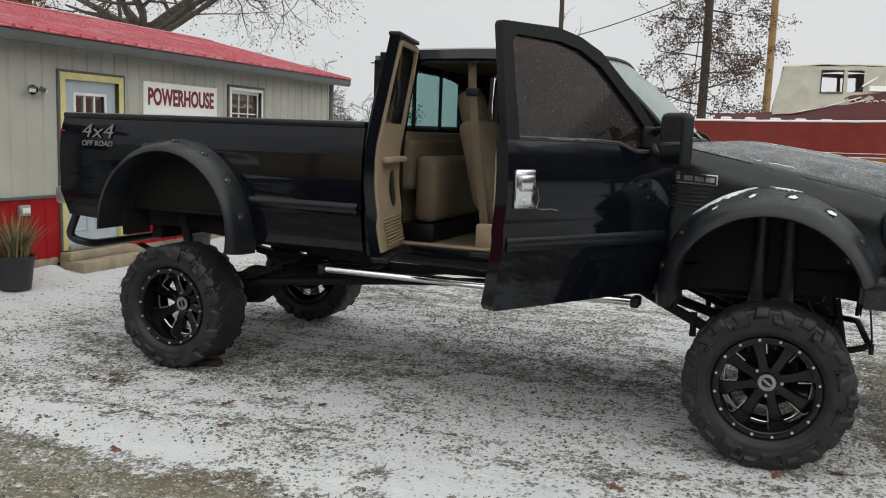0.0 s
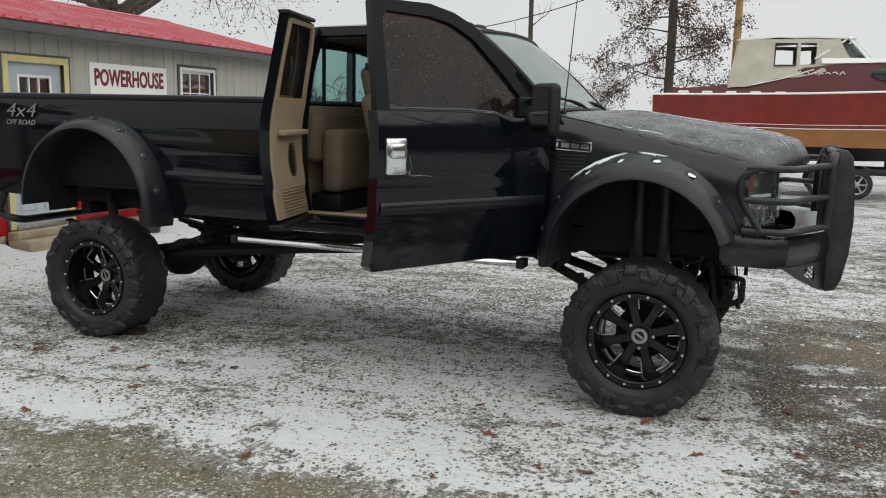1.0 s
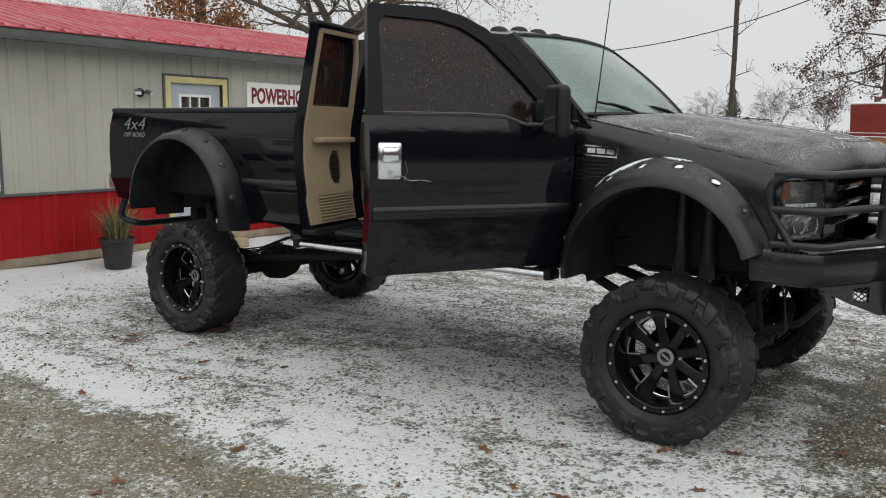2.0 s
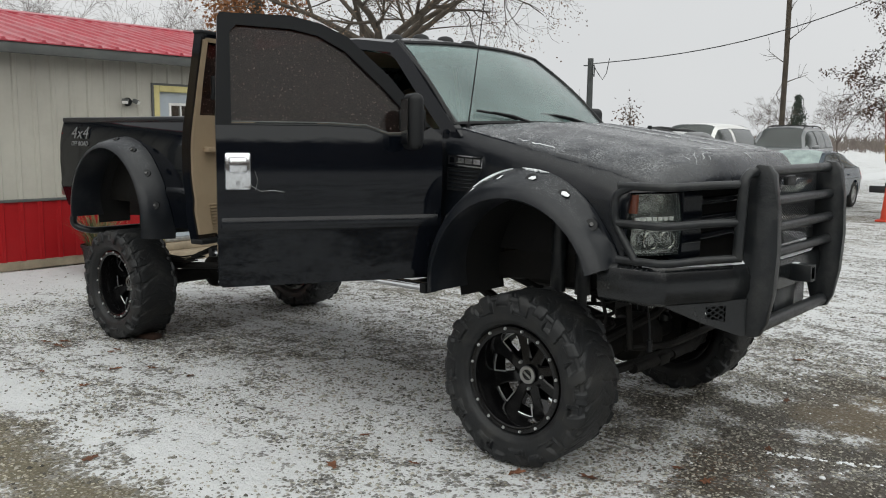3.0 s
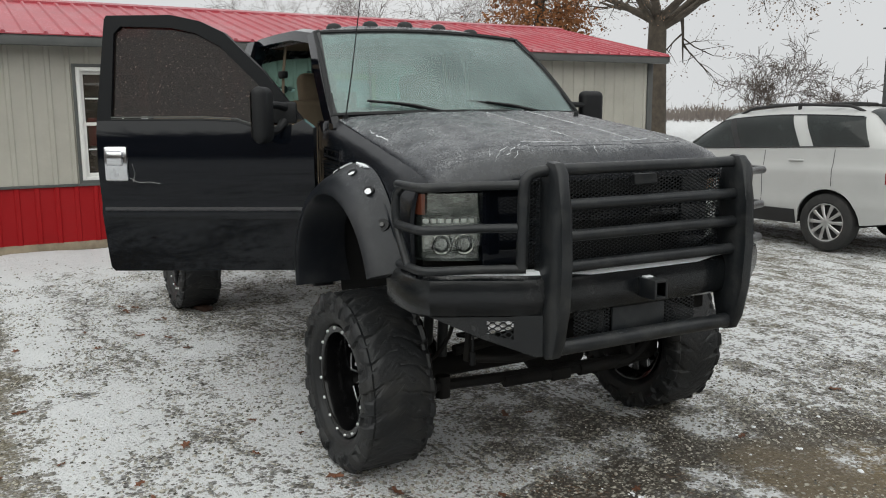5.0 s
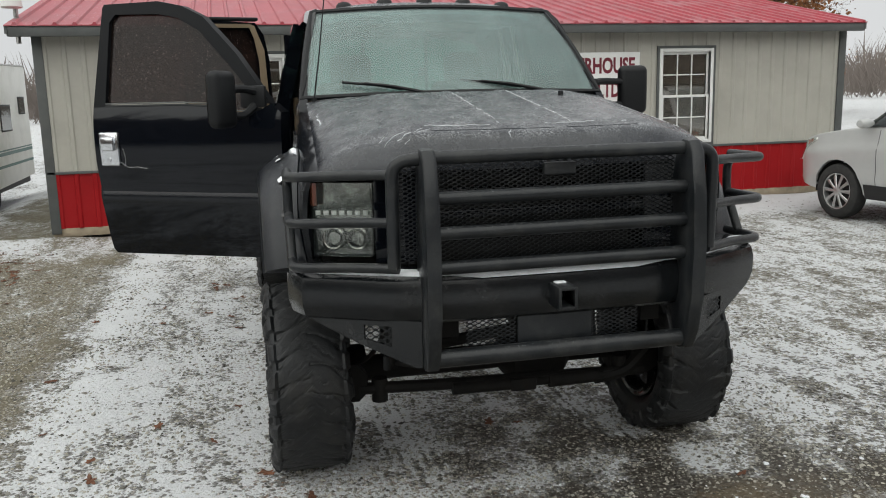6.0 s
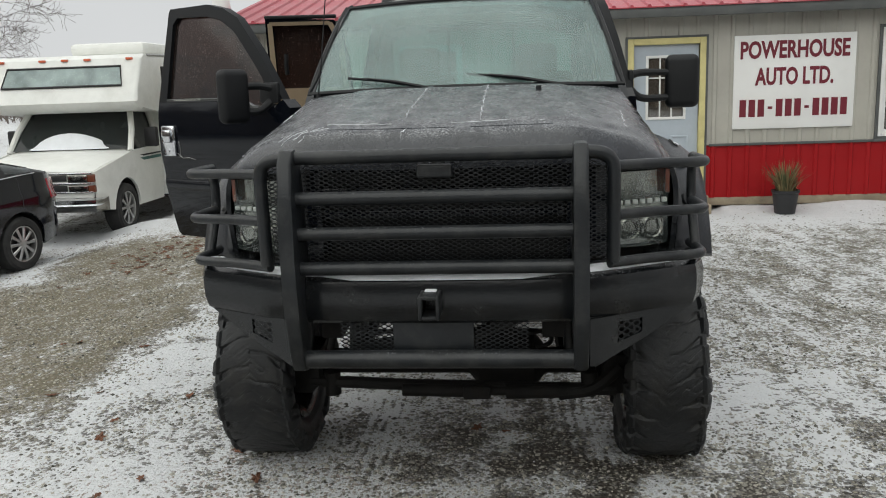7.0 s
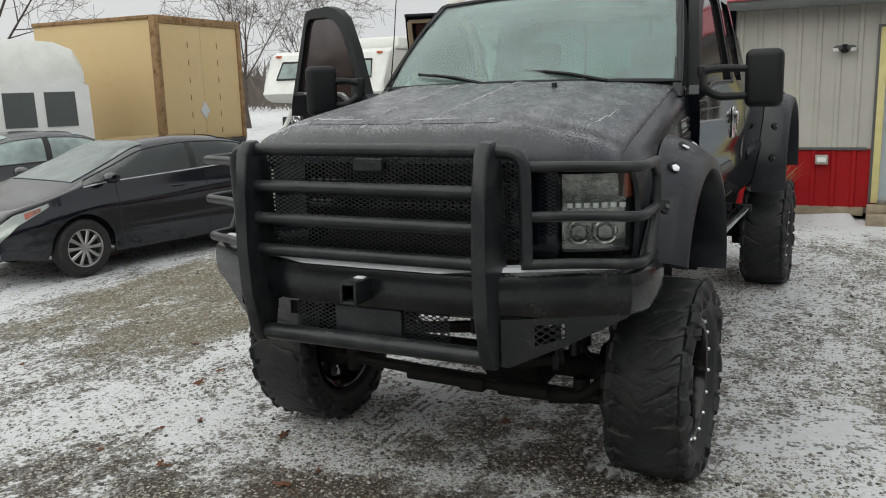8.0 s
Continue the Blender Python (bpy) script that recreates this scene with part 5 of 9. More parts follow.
for i, (a, b, w) in enumerate((((0.28, -0.17), (0.87, -0.17), 0.0055), ((0.22, 0.18), (0.87, 0.18), 0.0055), ((0.878, -0.52), (0.882, -0.22), 0.0024), ((0.882, 0.05), (0.88, 0.30), 0.0012),
                               ((0.96, -0.66), (0.89, -0.54), 0.004), ((0.97, -0.72), (0.90, -0.62), 0.004), ((0.95, -0.74), (0.89, -0.68), 0.003), ((0.93, -0.57), (0.90, -0.50), 0.004), ((0.97, -0.62), (0.91, -0.56), 0.003),
                               ((0.50, -0.955), (0.30, -0.955), 0.022), ((0.55, 0.88), (0.85, 0.84), 0.0035), ((0.885, 0.45), (0.885, 0.47), 0.010), ((0.965, -0.16), (0.93, -0.14), 0.004))):
    snow_streak((a, b), w, 60 + i)
bm = bmesh.new()
cyl(bm, (1.97, 0.39, 1.72), (1.97, 0.39, 1.795), 0.018, 0.012)
part("washer_nozzle", bm, DARK_TRIM, hood)
# antenna
bm = bmesh.new()
cyl(bm, (1.455, -0.775, 1.745), (1.455, -0.775, 1.785), 0.014)
tube(bm, [(1.455, -0.775, 1.78), (1.463, -0.74, 2.0), (1.475, -0.70, 2.30), (1.485, -0.675, 2.5)], [0.0045, 0.0035, 0.003, 0.0025], 6)
part("antenna", bm, DARK_TRIM, truck)
# grille, radiator
bm = bmesh.new()
box(bm, (2.52, -0.50, 0.98), (2.56, 0.50, 1.52))
part("radiator", bm, WELL, truck)
bm = bmesh.new()
for z in (1.21, 1.30, 1.39):
    box(bm, (2.66, -0.48, z), (2.71, 0.48, z + 0.035), 0.01)
part("grille_bar", bm, BLACK_PAINT, truck)
bm = bmesh.new()
box(bm, (2.50, -0.66, 1.485), (2.73, 0.66, 1.515), 0.008)
part("grille_header", bm, BLACK_PAINT, truck)

# ---- brush guard and bumper ----


def zigzag_mesh(bm, y0, y1, z0, z1, x, cell_y=0.033, cell_z=0.0080, w=0.0046, inside=None):
    """Expanded metal: zigzag strips that meet at their points."""
    ncol, nrow = max(2, round((y1 - y0) / (cell_y / 2))), max(1, round((z1 - z0) / cell_z))
    dy, dz = (y1 - y0) / ncol, (z1 - z0) / nrow
    for r in range(nrow + 1):
        prev = None
        for c2 in range(2 * ncol + 2):
            c = c2 // 2
            ph = 0.5 if c % 2 else -0.5
            if r % 2:
                ph = -ph
            y = min(y1, max(y0, y0 + (c + (0.24 if c2 % 2 else -0.24)) * dy))
            z = z0 + r * dz + ph * dz * 0.80
            ok = inside is None or inside(y, z)
            q = [bm.verts.new((x + a, y, min(z1, max(z0, z + b)))) for a, b in ((0, -w / 2), (0.003, -w / 2), (0.003, w / 2), (0, w / 2))] if ok else None
            if prev and q:
                for i in range(4):
                    bm.faces.new((prev[i], prev[(i + 1) % 4], q[(i + 1) % 4], q[i]))
            prev = q


for s in (-1, 1):
    bm = bmesh.new()
    out = [(2.965, 0.80), (2.925, 0.95), (2.92, 1.2), (2.925, 1.45), (2.955, 1.57), (3.0, 1.605), (3.05, 1.60), (3.085, 1.56), (3.105, 1.40), (3.115, 1.2), (3.105, 1.0), (3.08, 0.85), (3.05, 0.79), (3.0, 0.775)]
    plate(bm, out, 0.052, lambda a, b, c: (a, s * 0.515 - 0.026 + c, b), 0.012)
    part("guard_post", bm, GUARD, truck, "heavy plate upright of the brush guard")
    # outer frame of the grille mesh
    bm = bmesh.new()
    tube(bm, rounded([(3.0, s * 0.49, 1.57), (2.98, s * 0.635, 1.56), (2.965, s * 0.635, 1.17)], 0.09, 7), 0.024, 12)
    part("guard_tube", bm, GUARD, truck)
    # three bars that wrap the headlamp, and the upright at their ends
    for z in (1.50, 1.325, 1.155):
        yo = 0.995 if z > 1.2 else 0.99
        bm = bmesh.new()
        tube(bm, rounded([(2.975, s * 0.62, z + 0.012), (2.87, s * 0.78, z + 0.008), (2.77, s * yo, z), (2.53, s * (yo - 0.01), z)], 0.06), 0.019, 12)
        part("guard_tube", bm, GUARD, truck)
    bm = bmesh.new()
    tube(bm, rounded([(2.60, s * 0.985, 1.50), (2.51, s * 0.985, 1.46), (2.51, s * 0.985, 1.33), (2.62, s * 0.985, 1.16)], 0.05), 0.019, 12)
    part("guard_tube", bm, GUARD, truck)
    bm = bmesh.new()
    zigzag_mesh(bm, min(s * 0.535, s * 0.615), max(s * 0.535, s * 0.615), 1.18, 1.54, 2.955)
    part("mesh_panel", bm, GUARD, truck)
    # bumper wing plate below the beam, with a vent of mesh
    bm = bmesh.new()
    A, B = Vector((2.992, s * 0.543, 0)), Vector((2.752, s * 0.943, 0))
    top = 0.965
    d = (B - A)
    nrm = Vector((d.y, -d.x, 0)).normalized() * 0.012
    W = lambda a, z, c=0: tuple(A + d * a + nrm * c + Vector((0, 0, z)))
    for quad in ([(0, 0.79), (0.06, 0.785), (0.26, 0.818), (0.26, top), (0, top)], [(0.50, 0.857), (0.55, 0.865), (1.0, 0.955), (1.0, top), (0.50, top)], [(0.26, 0.818), (0.50, 0.857), (0.50, 0.885), (0.26, 0.86)], [(0.26, 0.94), (0.50, 0.94), (0.50, top), (0.26, top)]):
        plate(bm, quad, 1.0, lambda a, b, c: W(a, b, c))
    wing = part("bumper_wing", bm, BUMPER, truck)
    bm = bmesh.new()
    zigzag_mesh(bm, 0.26, 0.50, 0.862, 0.94, 0, 0.09, 0.0125, 0.006)
    for v in bm.verts:
        v.co = Vector(W(v.co.y, v.co.z, 0.5)) + Vector((v.co.x, 0, 0))
    part("mesh_panel", bm, GUARD, wing)
    bm = bmesh.new()
    sheet(bm, lambda u, v: (2.42 + 0.31 * u, s * (0.94 + 0.0 * v), 0.955 + 0.02 * (1 - u) + (0.14) * v), 4, 3, (0, -s * 0.015, 0))
    part("bumper_side", bm, BUMPER, truck)

bm = bmesh.new()
path = [(2.44, -0.955), (2.66, -0.965), (2.74, -0.935), (2.90, -0.66), (2.955, -0.53), (2.975, -0.3), (2.98, 0.0)]
path += [(x, -y) for x, y in path[-2::-1]]
sec = [(0.020, 1.130), (0.006, 1.135), (-0.16, 1.132), (-0.17, 1.0), (-0.05, 0.950), (0.010, 0.952), (0.030, 0.966), (0.044, 1.010), (0.046, 1.075), (0.036, 1.115)]
rings = []
for i, (x, y) in enumerate(path):
    a, b = Vector(path[max(0, i - 1)]), Vector(path[min(len(path) - 1, i + 1)])
    t = (b - a).normalized()
    nn = Vector((t.y, -t.x))
    rings.append([(x + nn.x * o, y + nn.y * o, z) for o, z in sec])
loft(bm, rings)
bumper = part("front_bumper", bm, BUMPER, truck, "heavy black steel front bumper with snow along its top", sharp=28)
bm = bmesh.new()
rings = []
for i, (x, y) in enumerate(path[1:-1], 1):
    a, b = Vector(path[i - 1]), Vector(path[i + 1])
    t = (b - a).normalized()
    nn = Vector((t.y, -t.x))
    h = 1.142 + 0.004 * noise.noise(Vector((y * 9, 0, 0)))
    q = 1.0 if abs(y) < 0.5 else 0.7
    rings.append([(x + nn.x * o, y + nn.y * o, z) for o, z in ((0.032 * q - 0.004 * (1 - q), 1.119 + 0.010 * (1 - q)), (0.014 * q - 0.012 * (1 - q), h + 0.006), (-0.07 * q, h + 0.004), (-0.10 * q, 1.131))])
loft(bm, rings)
part("snow_strip", bm, SNOW, bumper, "line of snow on the bumper")
for z, x in ((1.570, 3.01), (1.425, 3.03), (1.298, 3.035), (1.170, 3.03), (0.825, 3.02)):
    bm = bmesh.new()
    cyl(bm, (x, -0.50, z), (x, 0.50, z), 0.025 if z > 1 else 0.034, n=16)
    part("guard_tube", bm, GUARD, truck)
bm = bmesh.new()
zigzag_mesh(bm, -0.48, 0.48, 1.18, 1.55, 2.955)
part("mesh_panel", bm, GUARD, truck, "expanded metal grille mesh")
bm = bmesh.new()
box(bm, (2.958, -0.062, 1.485), (2.985, 0.068, 1.535), 0.010)
part("emblem_plate", bm, GUARD, truck, "blank black emblem plate")
bm = bmesh.new()
box(bm, (2.975, -0.17, 0.80), (2.99, 0.13, 0.985), 0.004)
part("plate_mount", bm, GUARD, truck, "blank steel plate mount")
for a, b in ((-0.37, -0.172), (0.132, 0.33)):
    bm = bmesh.new()
    zigzag_mesh(bm, a, b, 0.835, 0.965, 2.972)
    part("mesh_panel", bm, GUARD, truck)
bm = bmesh.new()
for a, b, c, d in ((-0.055, -0.043, 1.0, 1.085), (0.007, 0.019, 1.0, 1.085), (-0.043, 0.007, 1.0, 1.012), (-0.043, 0.007, 1.073, 1.085)):
    box(bm, (2.99, a, c), (3.125, b, d), 0.003)
hitch = part("hitch_receiver", bm, GUARD, truck, "square hitch receiver on the bumper")
bm = bmesh.new()
box(bm, (3.0, -0.04, 1.084), (3.05, 0.004, 1.090), 0.003)
part("snow_clump", bm, SNOW, hitch)

# ---- doors ----


def place_door(ob_matrix, bm):
    bmesh.ops.transform(bm, matrix=ob_matrix, verts=bm.verts)
    return bm


def front_door(s, m, opened, reach):
    """A front door with its hinge at x = 0, running back to x = -1.20, built for the side s."""
    L = 1.20
    win = [(-0.12, 1.755), (-0.20, 1.735), (-0.30, 1.735), (-0.42, 1.775), (-0.62, 1.785), (-1.12, 1.785), (-1.115, 2.235), (-1.08, 2.275), (-0.80, 2.28), (-0.66, 2.25), (-0.50, 2.17), (-0.30, 1.98), (-0.12, 1.80)]
    out = [(0.0, 0.96), (0.0, 1.72), (-0.05, 1.80), (-0.28, 2.03), (-0.50, 2.235), (-0.64, 2.30), (-0.80, 2.335), (-L + 0.03, 2.335), (-L, 2.28), (-L, 1.0), (-L + 0.05, 0.955)]
    yf = lambda x, z: pick(HW_DOOR, z) - 0.862
    # lower body of the door and the frame round the glass
    lower = [(0.0, 0.925), (0.0, 1.72), (-0.06, 1.765)] + [(x, z - 0.022) for x, z in win[:6]] + [(-L, 1.763), (-L, 0.94), (-L + 0.02, 0.915)]
    bm = place_door(m, skin(lower, yf, 0.09, 0.05, 0.09, s))
    door_ob = part("front_door", bm, BLACK_PAINT, truck, "open glossy black door with scratches" if opened else "")
    bm = bmesh.new()
    outer = [(-0.06, 1.765), (-0.28, 2.03), (-0.50, 2.235), (-0.64, 2.30), (-0.80, 2.335), (-L + 0.04, 2.335), (-L + 0.028, 2.315), (-L, 1.763)]
    inner = [(-0.13, 1.765), (-0.32, 1.97), (-0.52, 2.16), (-0.66, 2.235), (-0.80, 2.265), (-1.08, 2.275), (-1.115, 2.235), (-1.12, 1.763)]
    g = []
    for (xa, za), (xb, zb) in zip(outer, inner):
        g.append([(xa, s * yf(xa, za), za), (xb, s * yf(xb, zb), zb), (xb, s * (yf(xb, zb) - 0.05), zb), (xa, s * (yf(xa, za) - 0.055), za)])
    loft(bm, g)
    part("window_frame", place_door(m, bm), FRAME_BLACK, door_ob)
    bm = bmesh.new()
    plate(bm, [(x, z) for x, z in win], 0.005, lambda a, b, c: (a, s * (yf(a, b) - 0.022 - c), b))
    part("side_glass", place_door(m, bm), TINTED, door_ob, "tinted side window with melting snowflakes")
    bm = bmesh.new()
    tube(bm, [(x, s * (yf(x, z) - 0.002), z - 0.004) for x, z in win[:6]], 0.004, 6)
    part("belt_strip", place_door(m, bm), GREY_TRIM, door_ob)
    bm = bmesh.new()
    tube(bm, [(x, s * (yf(x, z) - 0.004), z - 0.018) for x, z in win[:6]], 0.009, 6)
    part("belt_rubber", place_door(m, bm), DARK_TRIM, door_ob)
    bm = bmesh.new()
    sheet(bm, lambda u, v: (-0.02 - (L - 0.04) * u, s * (yf(0, 1.25) + 0.006 + 0.007 * math.sin(v * math.pi)), 1.225 + 0.065 * v), 6, 4, (0, -s * 0.012, 0))
    part("body_moulding", place_door(m, bm), SATIN_BLACK, door_ob)
    # handle
    bm = bmesh.new()
    y = yf(0, 1.52)
    box(bm, (-L + 0.04, min(s * (y - 0.005), s * (y + 0.016)), 1.435), (-L + 0.17, max(s * (y - 0.005), s * (y + 0.016)), 1.625), 0.012)
    hb = part("handle_plate", place_door(m, bm), CHROME, door_ob, "chrome door handle plate")
    bm = bmesh.new()
    box(bm, (-L + 0.06, min(s * (y + 0.0165), s * (y + 0.035)), 1.52), (-L + 0.15, max(s * (y + 0.0165), s * (y + 0.035)), 1.60), 0.012)
    cyl(bm, (-L + 0.105, s * (y + 0.014), 1.47), (-L + 0.105, s * (y + 0.022), 1.47), 0.013)
    part("handle_lever", place_door(m, bm), CHROME, hb)
    if opened:
        for pts in (((-L + 0.17, 1.455), (-L + 0.22, 1.425), (-L + 0.28, 1.43), (-L + 0.34, 1.42)), ((-L + 0.19, 1.53), (-L + 0.205, 1.48), (-L + 0.19, 1.43))):
            bm = bmesh.new()
            tube(bm, [(x, s * (yf(x, z) + 0.0008), z) for x, z in pts], 0.0011, 5)
            part("scratch", place_door(m, bm), STEEL, door_ob)
    # inner trim
    bm = bmesh.new()
    box(bm, (-L + 0.04, min(s * (yf(0, 1.3) - 0.095), s * (yf(0, 1.3) - 0.14)), 1.02), (-0.06, max(s * (yf(0, 1.3) - 0.095), s * (yf(0, 1.3) - 0.14)), 1.74), 0.02)
    part("door_trim", place_door(m, bm), BEIGE, door_ob, "beige inner door trim")
    # towing mirror on two arms
    bm = bmesh.new()
    sy = s * 0.02
    box(bm, (-0.24, min(sy, sy + s * 0.03), 1.745), (-0.09, max(sy, sy + s * 0.03), 1.86), 0.012)
    tube(bm, rounded([(-0.15, s * 0.03, 1.83), (-0.19, s * 0.10, 1.845), (-0.21, s * (reach + 0.04), 1.84)], 0.05), [0.028] + [0.021] * 6 + [0.018], 10)
    tube(bm, rounded([(-0.16, s * 0.03, 1.755), (-0.19, s * 0.10, 1.70), (-0.21, s * (reach + 0.04), 1.705)], 0.05), [0.028] + [0.021] * 6 + [0.018], 10)
    arm = part("mirror_arm", place_door(m, bm), DARK_TRIM, door_ob)
    bm = bmesh.new()
    box(bm, (-0.262, min(s * reach, s * (reach + 0.19)), 1.645), (-0.182, max(s * reach, s * (reach + 0.185)), 1.935), 0.038, seg=5)
    part("mirror_head", place_door(m, bm), DARK_TRIM, arm, "black towing mirror")
    bm = bmesh.new()
    box(bm, (-0.2685, min(s * (reach + 0.03), s * (reach + 0.16)), 1.675), (-0.2652, max(s * (reach + 0.03), s * (reach + 0.16)), 1.905))
    part("mirror_glass", place_door(m, bm), material("mirror", (0.35, 0.36, 0.37), 0.03, 1.0), arm)
    return door_ob


R_OPEN = Matrix.Translation((1.372, -0.923, 0)) @ Matrix.Rotation(radians(58.35), 4, "Z")
front_door(-1, R_OPEN, True, 0.15)
front_door(1, Matrix.Translation((1.31, 0.862, 0)), False, 0.235)


L_DOOR = 0.60


def rear_door(s, m, opened):
    """The rear-hinged half door: hinge at x = 0, running forward."""
    L = L_DOOR
    yf = lambda x, z: pick(HW_DOOR, z) - 0.862
    win = [(0.08, 1.80), (0.10, 2.05), (0.14, 2.21), (0.18, 2.255), (0.54, 2.265), (0.54, 1.80)]
    low = [(0.0, 1.06), (0.0, 1.78), (L, 1.78), (L, 1.06)]
    bm = place_door(m, skin(low, yf, 0.09, 0.06, 0.06, s))
    d = part("rear_door", bm, BLACK_PAINT, truck, "open rear-hinged half door with beige trim" if opened else "")
    bm = bmesh.new()
    outer = [(0.0, 1.78), (0.02, 2.05), (0.06, 2.22), (0.12, 2.30), (L, 2.32), (L, 1.78)]
    inner = [(0.08, 1.78), (0.10, 2.05), (0.14, 2.21), (0.18, 2.255), (0.54, 2.265), (0.54, 1.78)]
    loft(bm, [[(a, s * yf(a, c), c), (p, s * yf(p, q), q), (p, s * (yf(p, q) - 0.06), q), (a, s * (yf(a, c) - 0.06), c)] for (a, c), (p, q) in zip(outer, inner)])
    part("window_frame", place_door(m, bm), BLACK_PAINT, d)
    bm = bmesh.new()
    plate(bm, win, 0.005, lambda a, b, c: (a, s * (yf(a, b) - 0.02 - c), b))
    part("side_glass", place_door(m, bm), TINTED, d)
    # trim: belt recess, speaker grille, map pocket
    bm = bmesh.new()
    skin_t = skin([(0.03, 1.09), (0.03, 1.80), (0.06, 2.12), (0.13, 2.28), (0.17, 2.285), (0.13, 2.20), (0.095, 2.05), (0.08, 1.83), (0.545, 1.83), (0.552, 2.28), (L - 0.015, 2.28), (L - 0.015, 1.09)], lambda x, z: -(yf(x, z) - 0.076), 0.09, 0.07, 0.045, -s)
    trim = part("door_trim", place_door(m, skin_t), BEIGE, d, "beige moulded door trim")
    yi = lambda z: yf(0, z) - 0.082
    bm = bmesh.new()
    sheet(bm, lambda u, v: (0.15 + 0.42 * u, s * (yf(0, 2.25 + 0.04 * v) - 0.077), 2.266 + 0.024 * v), 4, 2, (0, s * 0.012, 0))
    part("trim_header", place_door(m, bm), BEIGE, trim)
    bm = bmesh.new()
    for k in range(17):
        z = 1.34 + k * 0.0125
        w = 0.062 * math.sqrt(max(0.02, 1 - ((k - 8) / 8.6) ** 2))
        box(bm, (0.25 - w, min(s * (yi(z) - 0.006), s * (yi(z) + 0.002)), z), (0.25 + w, max(s * (yi(z) - 0.006), s * (yi(z) + 0.002)), z + 0.006))
    part("speaker_grille", place_door(m, bm), DARK_TRIM, trim)
    bm = bmesh.new()
    for k in range(9):
        z = 1.115 + k * 0.019
        box(bm, (0.06, min(s * (yi(z) - 0.008), s * (yi(z) + 0.003)), z), (0.47, max(s * (yi(z) - 0.008), s * (yi(z) + 0.003)), z + 0.008), 0.002)
    part("trim_ribs", place_door(m, bm), BEIGE, trim)
    bm = bmesh.new()
    box(bm, (0.05, min(s * (yi(1.6) - 0.05), s * (yi(1.6) + 0.004)), 1.60), (0.50, max(s * (yi(1.6) - 0.05), s * (yi(1.6) + 0.004)), 1.635), 0.012)
    part("arm_rest", place_door(m, bm), BEIGE, trim)
    bm = bmesh.new()
    tube(bm, [(0.47, s * (yi(1.9) - 0.02), 1.93), (0.475, s * (yi(1.9) - 0.035), 2.0), (0.47, s * (yi(1.95) - 0.02), 2.07)], 0.016, 8)
    part("grab_handle", place_door(m, bm), DARK_TRIM, trim)
    bm = bmesh.new()
    box(bm, (0.10, min(s * (yf(0, 2.3) - 0.068), s * (yf(0, 2.3) + 0.004)), 2.312), (L + 0.006, max(s * (yf(0, 2.3) - 0.068), s * (yf(0, 2.3) + 0.004)), 2.336), 0.008)
    part("weather_strip", place_door(m, bm), DARK_TRIM, d)
    bm = bmesh.new()
    box(bm, (0.02, min(s * (yf(0, 1.02) - 0.10), s * (yf(0, 1.02) - 0.0)), 1.03), (L + 0.01, max(s * (yf(0, 1.02) - 0.10), s * (yf(0, 1.02) - 0.0)), 1.063), 0.01)
    part("weather_strip", place_door(m, bm), DARK_TRIM, d)
    return d


rear_door(-1, Matrix.Translation((-0.29, -0.935, 0)) @ Matrix.Rotation(radians(-77.5), 4, "Z"), True)
rear_door(1, Matrix.Translation((-0.29, 0.862, 0)) @ Matrix.Diagonal((0.66, 1, 1, 1)), False)

# ---- inside the cab ----


def cushion(bm, lo, hi, b=0.05, m=None):
    return box(bm, lo, hi, b, m, 3)


for y in (-0.40, 0.40):
    bm = bmesh.new()
    cushion(bm, (0.18, y - 0.25, 1.18), (0.72, y + 0.25, 1.36))
    seat = part("front_seat", bm, BEIGE_CLOTH, truck, "beige cloth front seat")
    bm = bmesh.new()
    lean = Matrix.Translation((0.20, y, 1.34)) @ Matrix.Rotation(radians(-14), 4, "Y")
    cushion(bm, (-0.09, -0.25, -0.04), (0.06, 0.25, 0.56), 0.06, lean)
    part("backrest", bm, BEIGE_CLOTH, seat)
    bm = bmesh.new()
    cushion(bm, (-0.10, -0.14, 0.52), (0.03, 0.14, 0.76), 0.05, lean)
    part("headrest", bm, BEIGE_CLOTH, seat)
    bm = bmesh.new()
    cushion(bm, (0.15, y - 0.24, 1.05), (0.70, y + 0.24, 1.17), 0.02)
    part("seat_base", bm, BEIGE, seat)
bm = bmesh.new()
cushion(bm, (-0.30, -0.66, 1.19), (-0.14, 0.70, 1.63), 0.05)
bench = part("rear_bench", bm, BEIGE_CLOTH, truck, "folded beige rear bench")
bm = bmesh.new()
cushion(bm, (-0.435, -0.72, 1.40), (-0.31, 0.72, 1.74), 0.04)
part("backrest", bm, BEIGE_CLOTH, bench)
bm = bmesh.new()
box(bm, (-0.40, -0.62, 1.05), (-0.16, 0.70, 1.18), 0.02)
part("bench_base", bm, DARK_TRIM, bench)
bm = bmesh.new()
loft(bm, [[(x - 0.028, y, z), (x + 0.028, y - 0.004, z), (x + 0.028, y - 0.010, z), (x - 0.028, y - 0.006, z)] for x, y, z in ((0.08, -0.64, 2.24), (0.10, -0.67, 2.06), (0.145, -0.70, 1.75), (0.20, -0.72, 1.45), (0.25, -0.73, 1.14))])
belt = part("seat_belt", bm, BEIGE_CLOTH, truck, "beige seat belt hanging from the roof")
bm = bmesh.new()
box(bm, (0.06, -0.70, 2.03), (0.15, -0.655, 2.08), 0.01)
part("belt_guide", bm, DARK_TRIM, belt)
bm = bmesh.new()
box(bm, (0.19, -0.77, 1.06), (0.34, -0.70, 1.22), 0.02)
part("belt_anchor", bm, BEIGE, belt)
bm = bmesh.new()
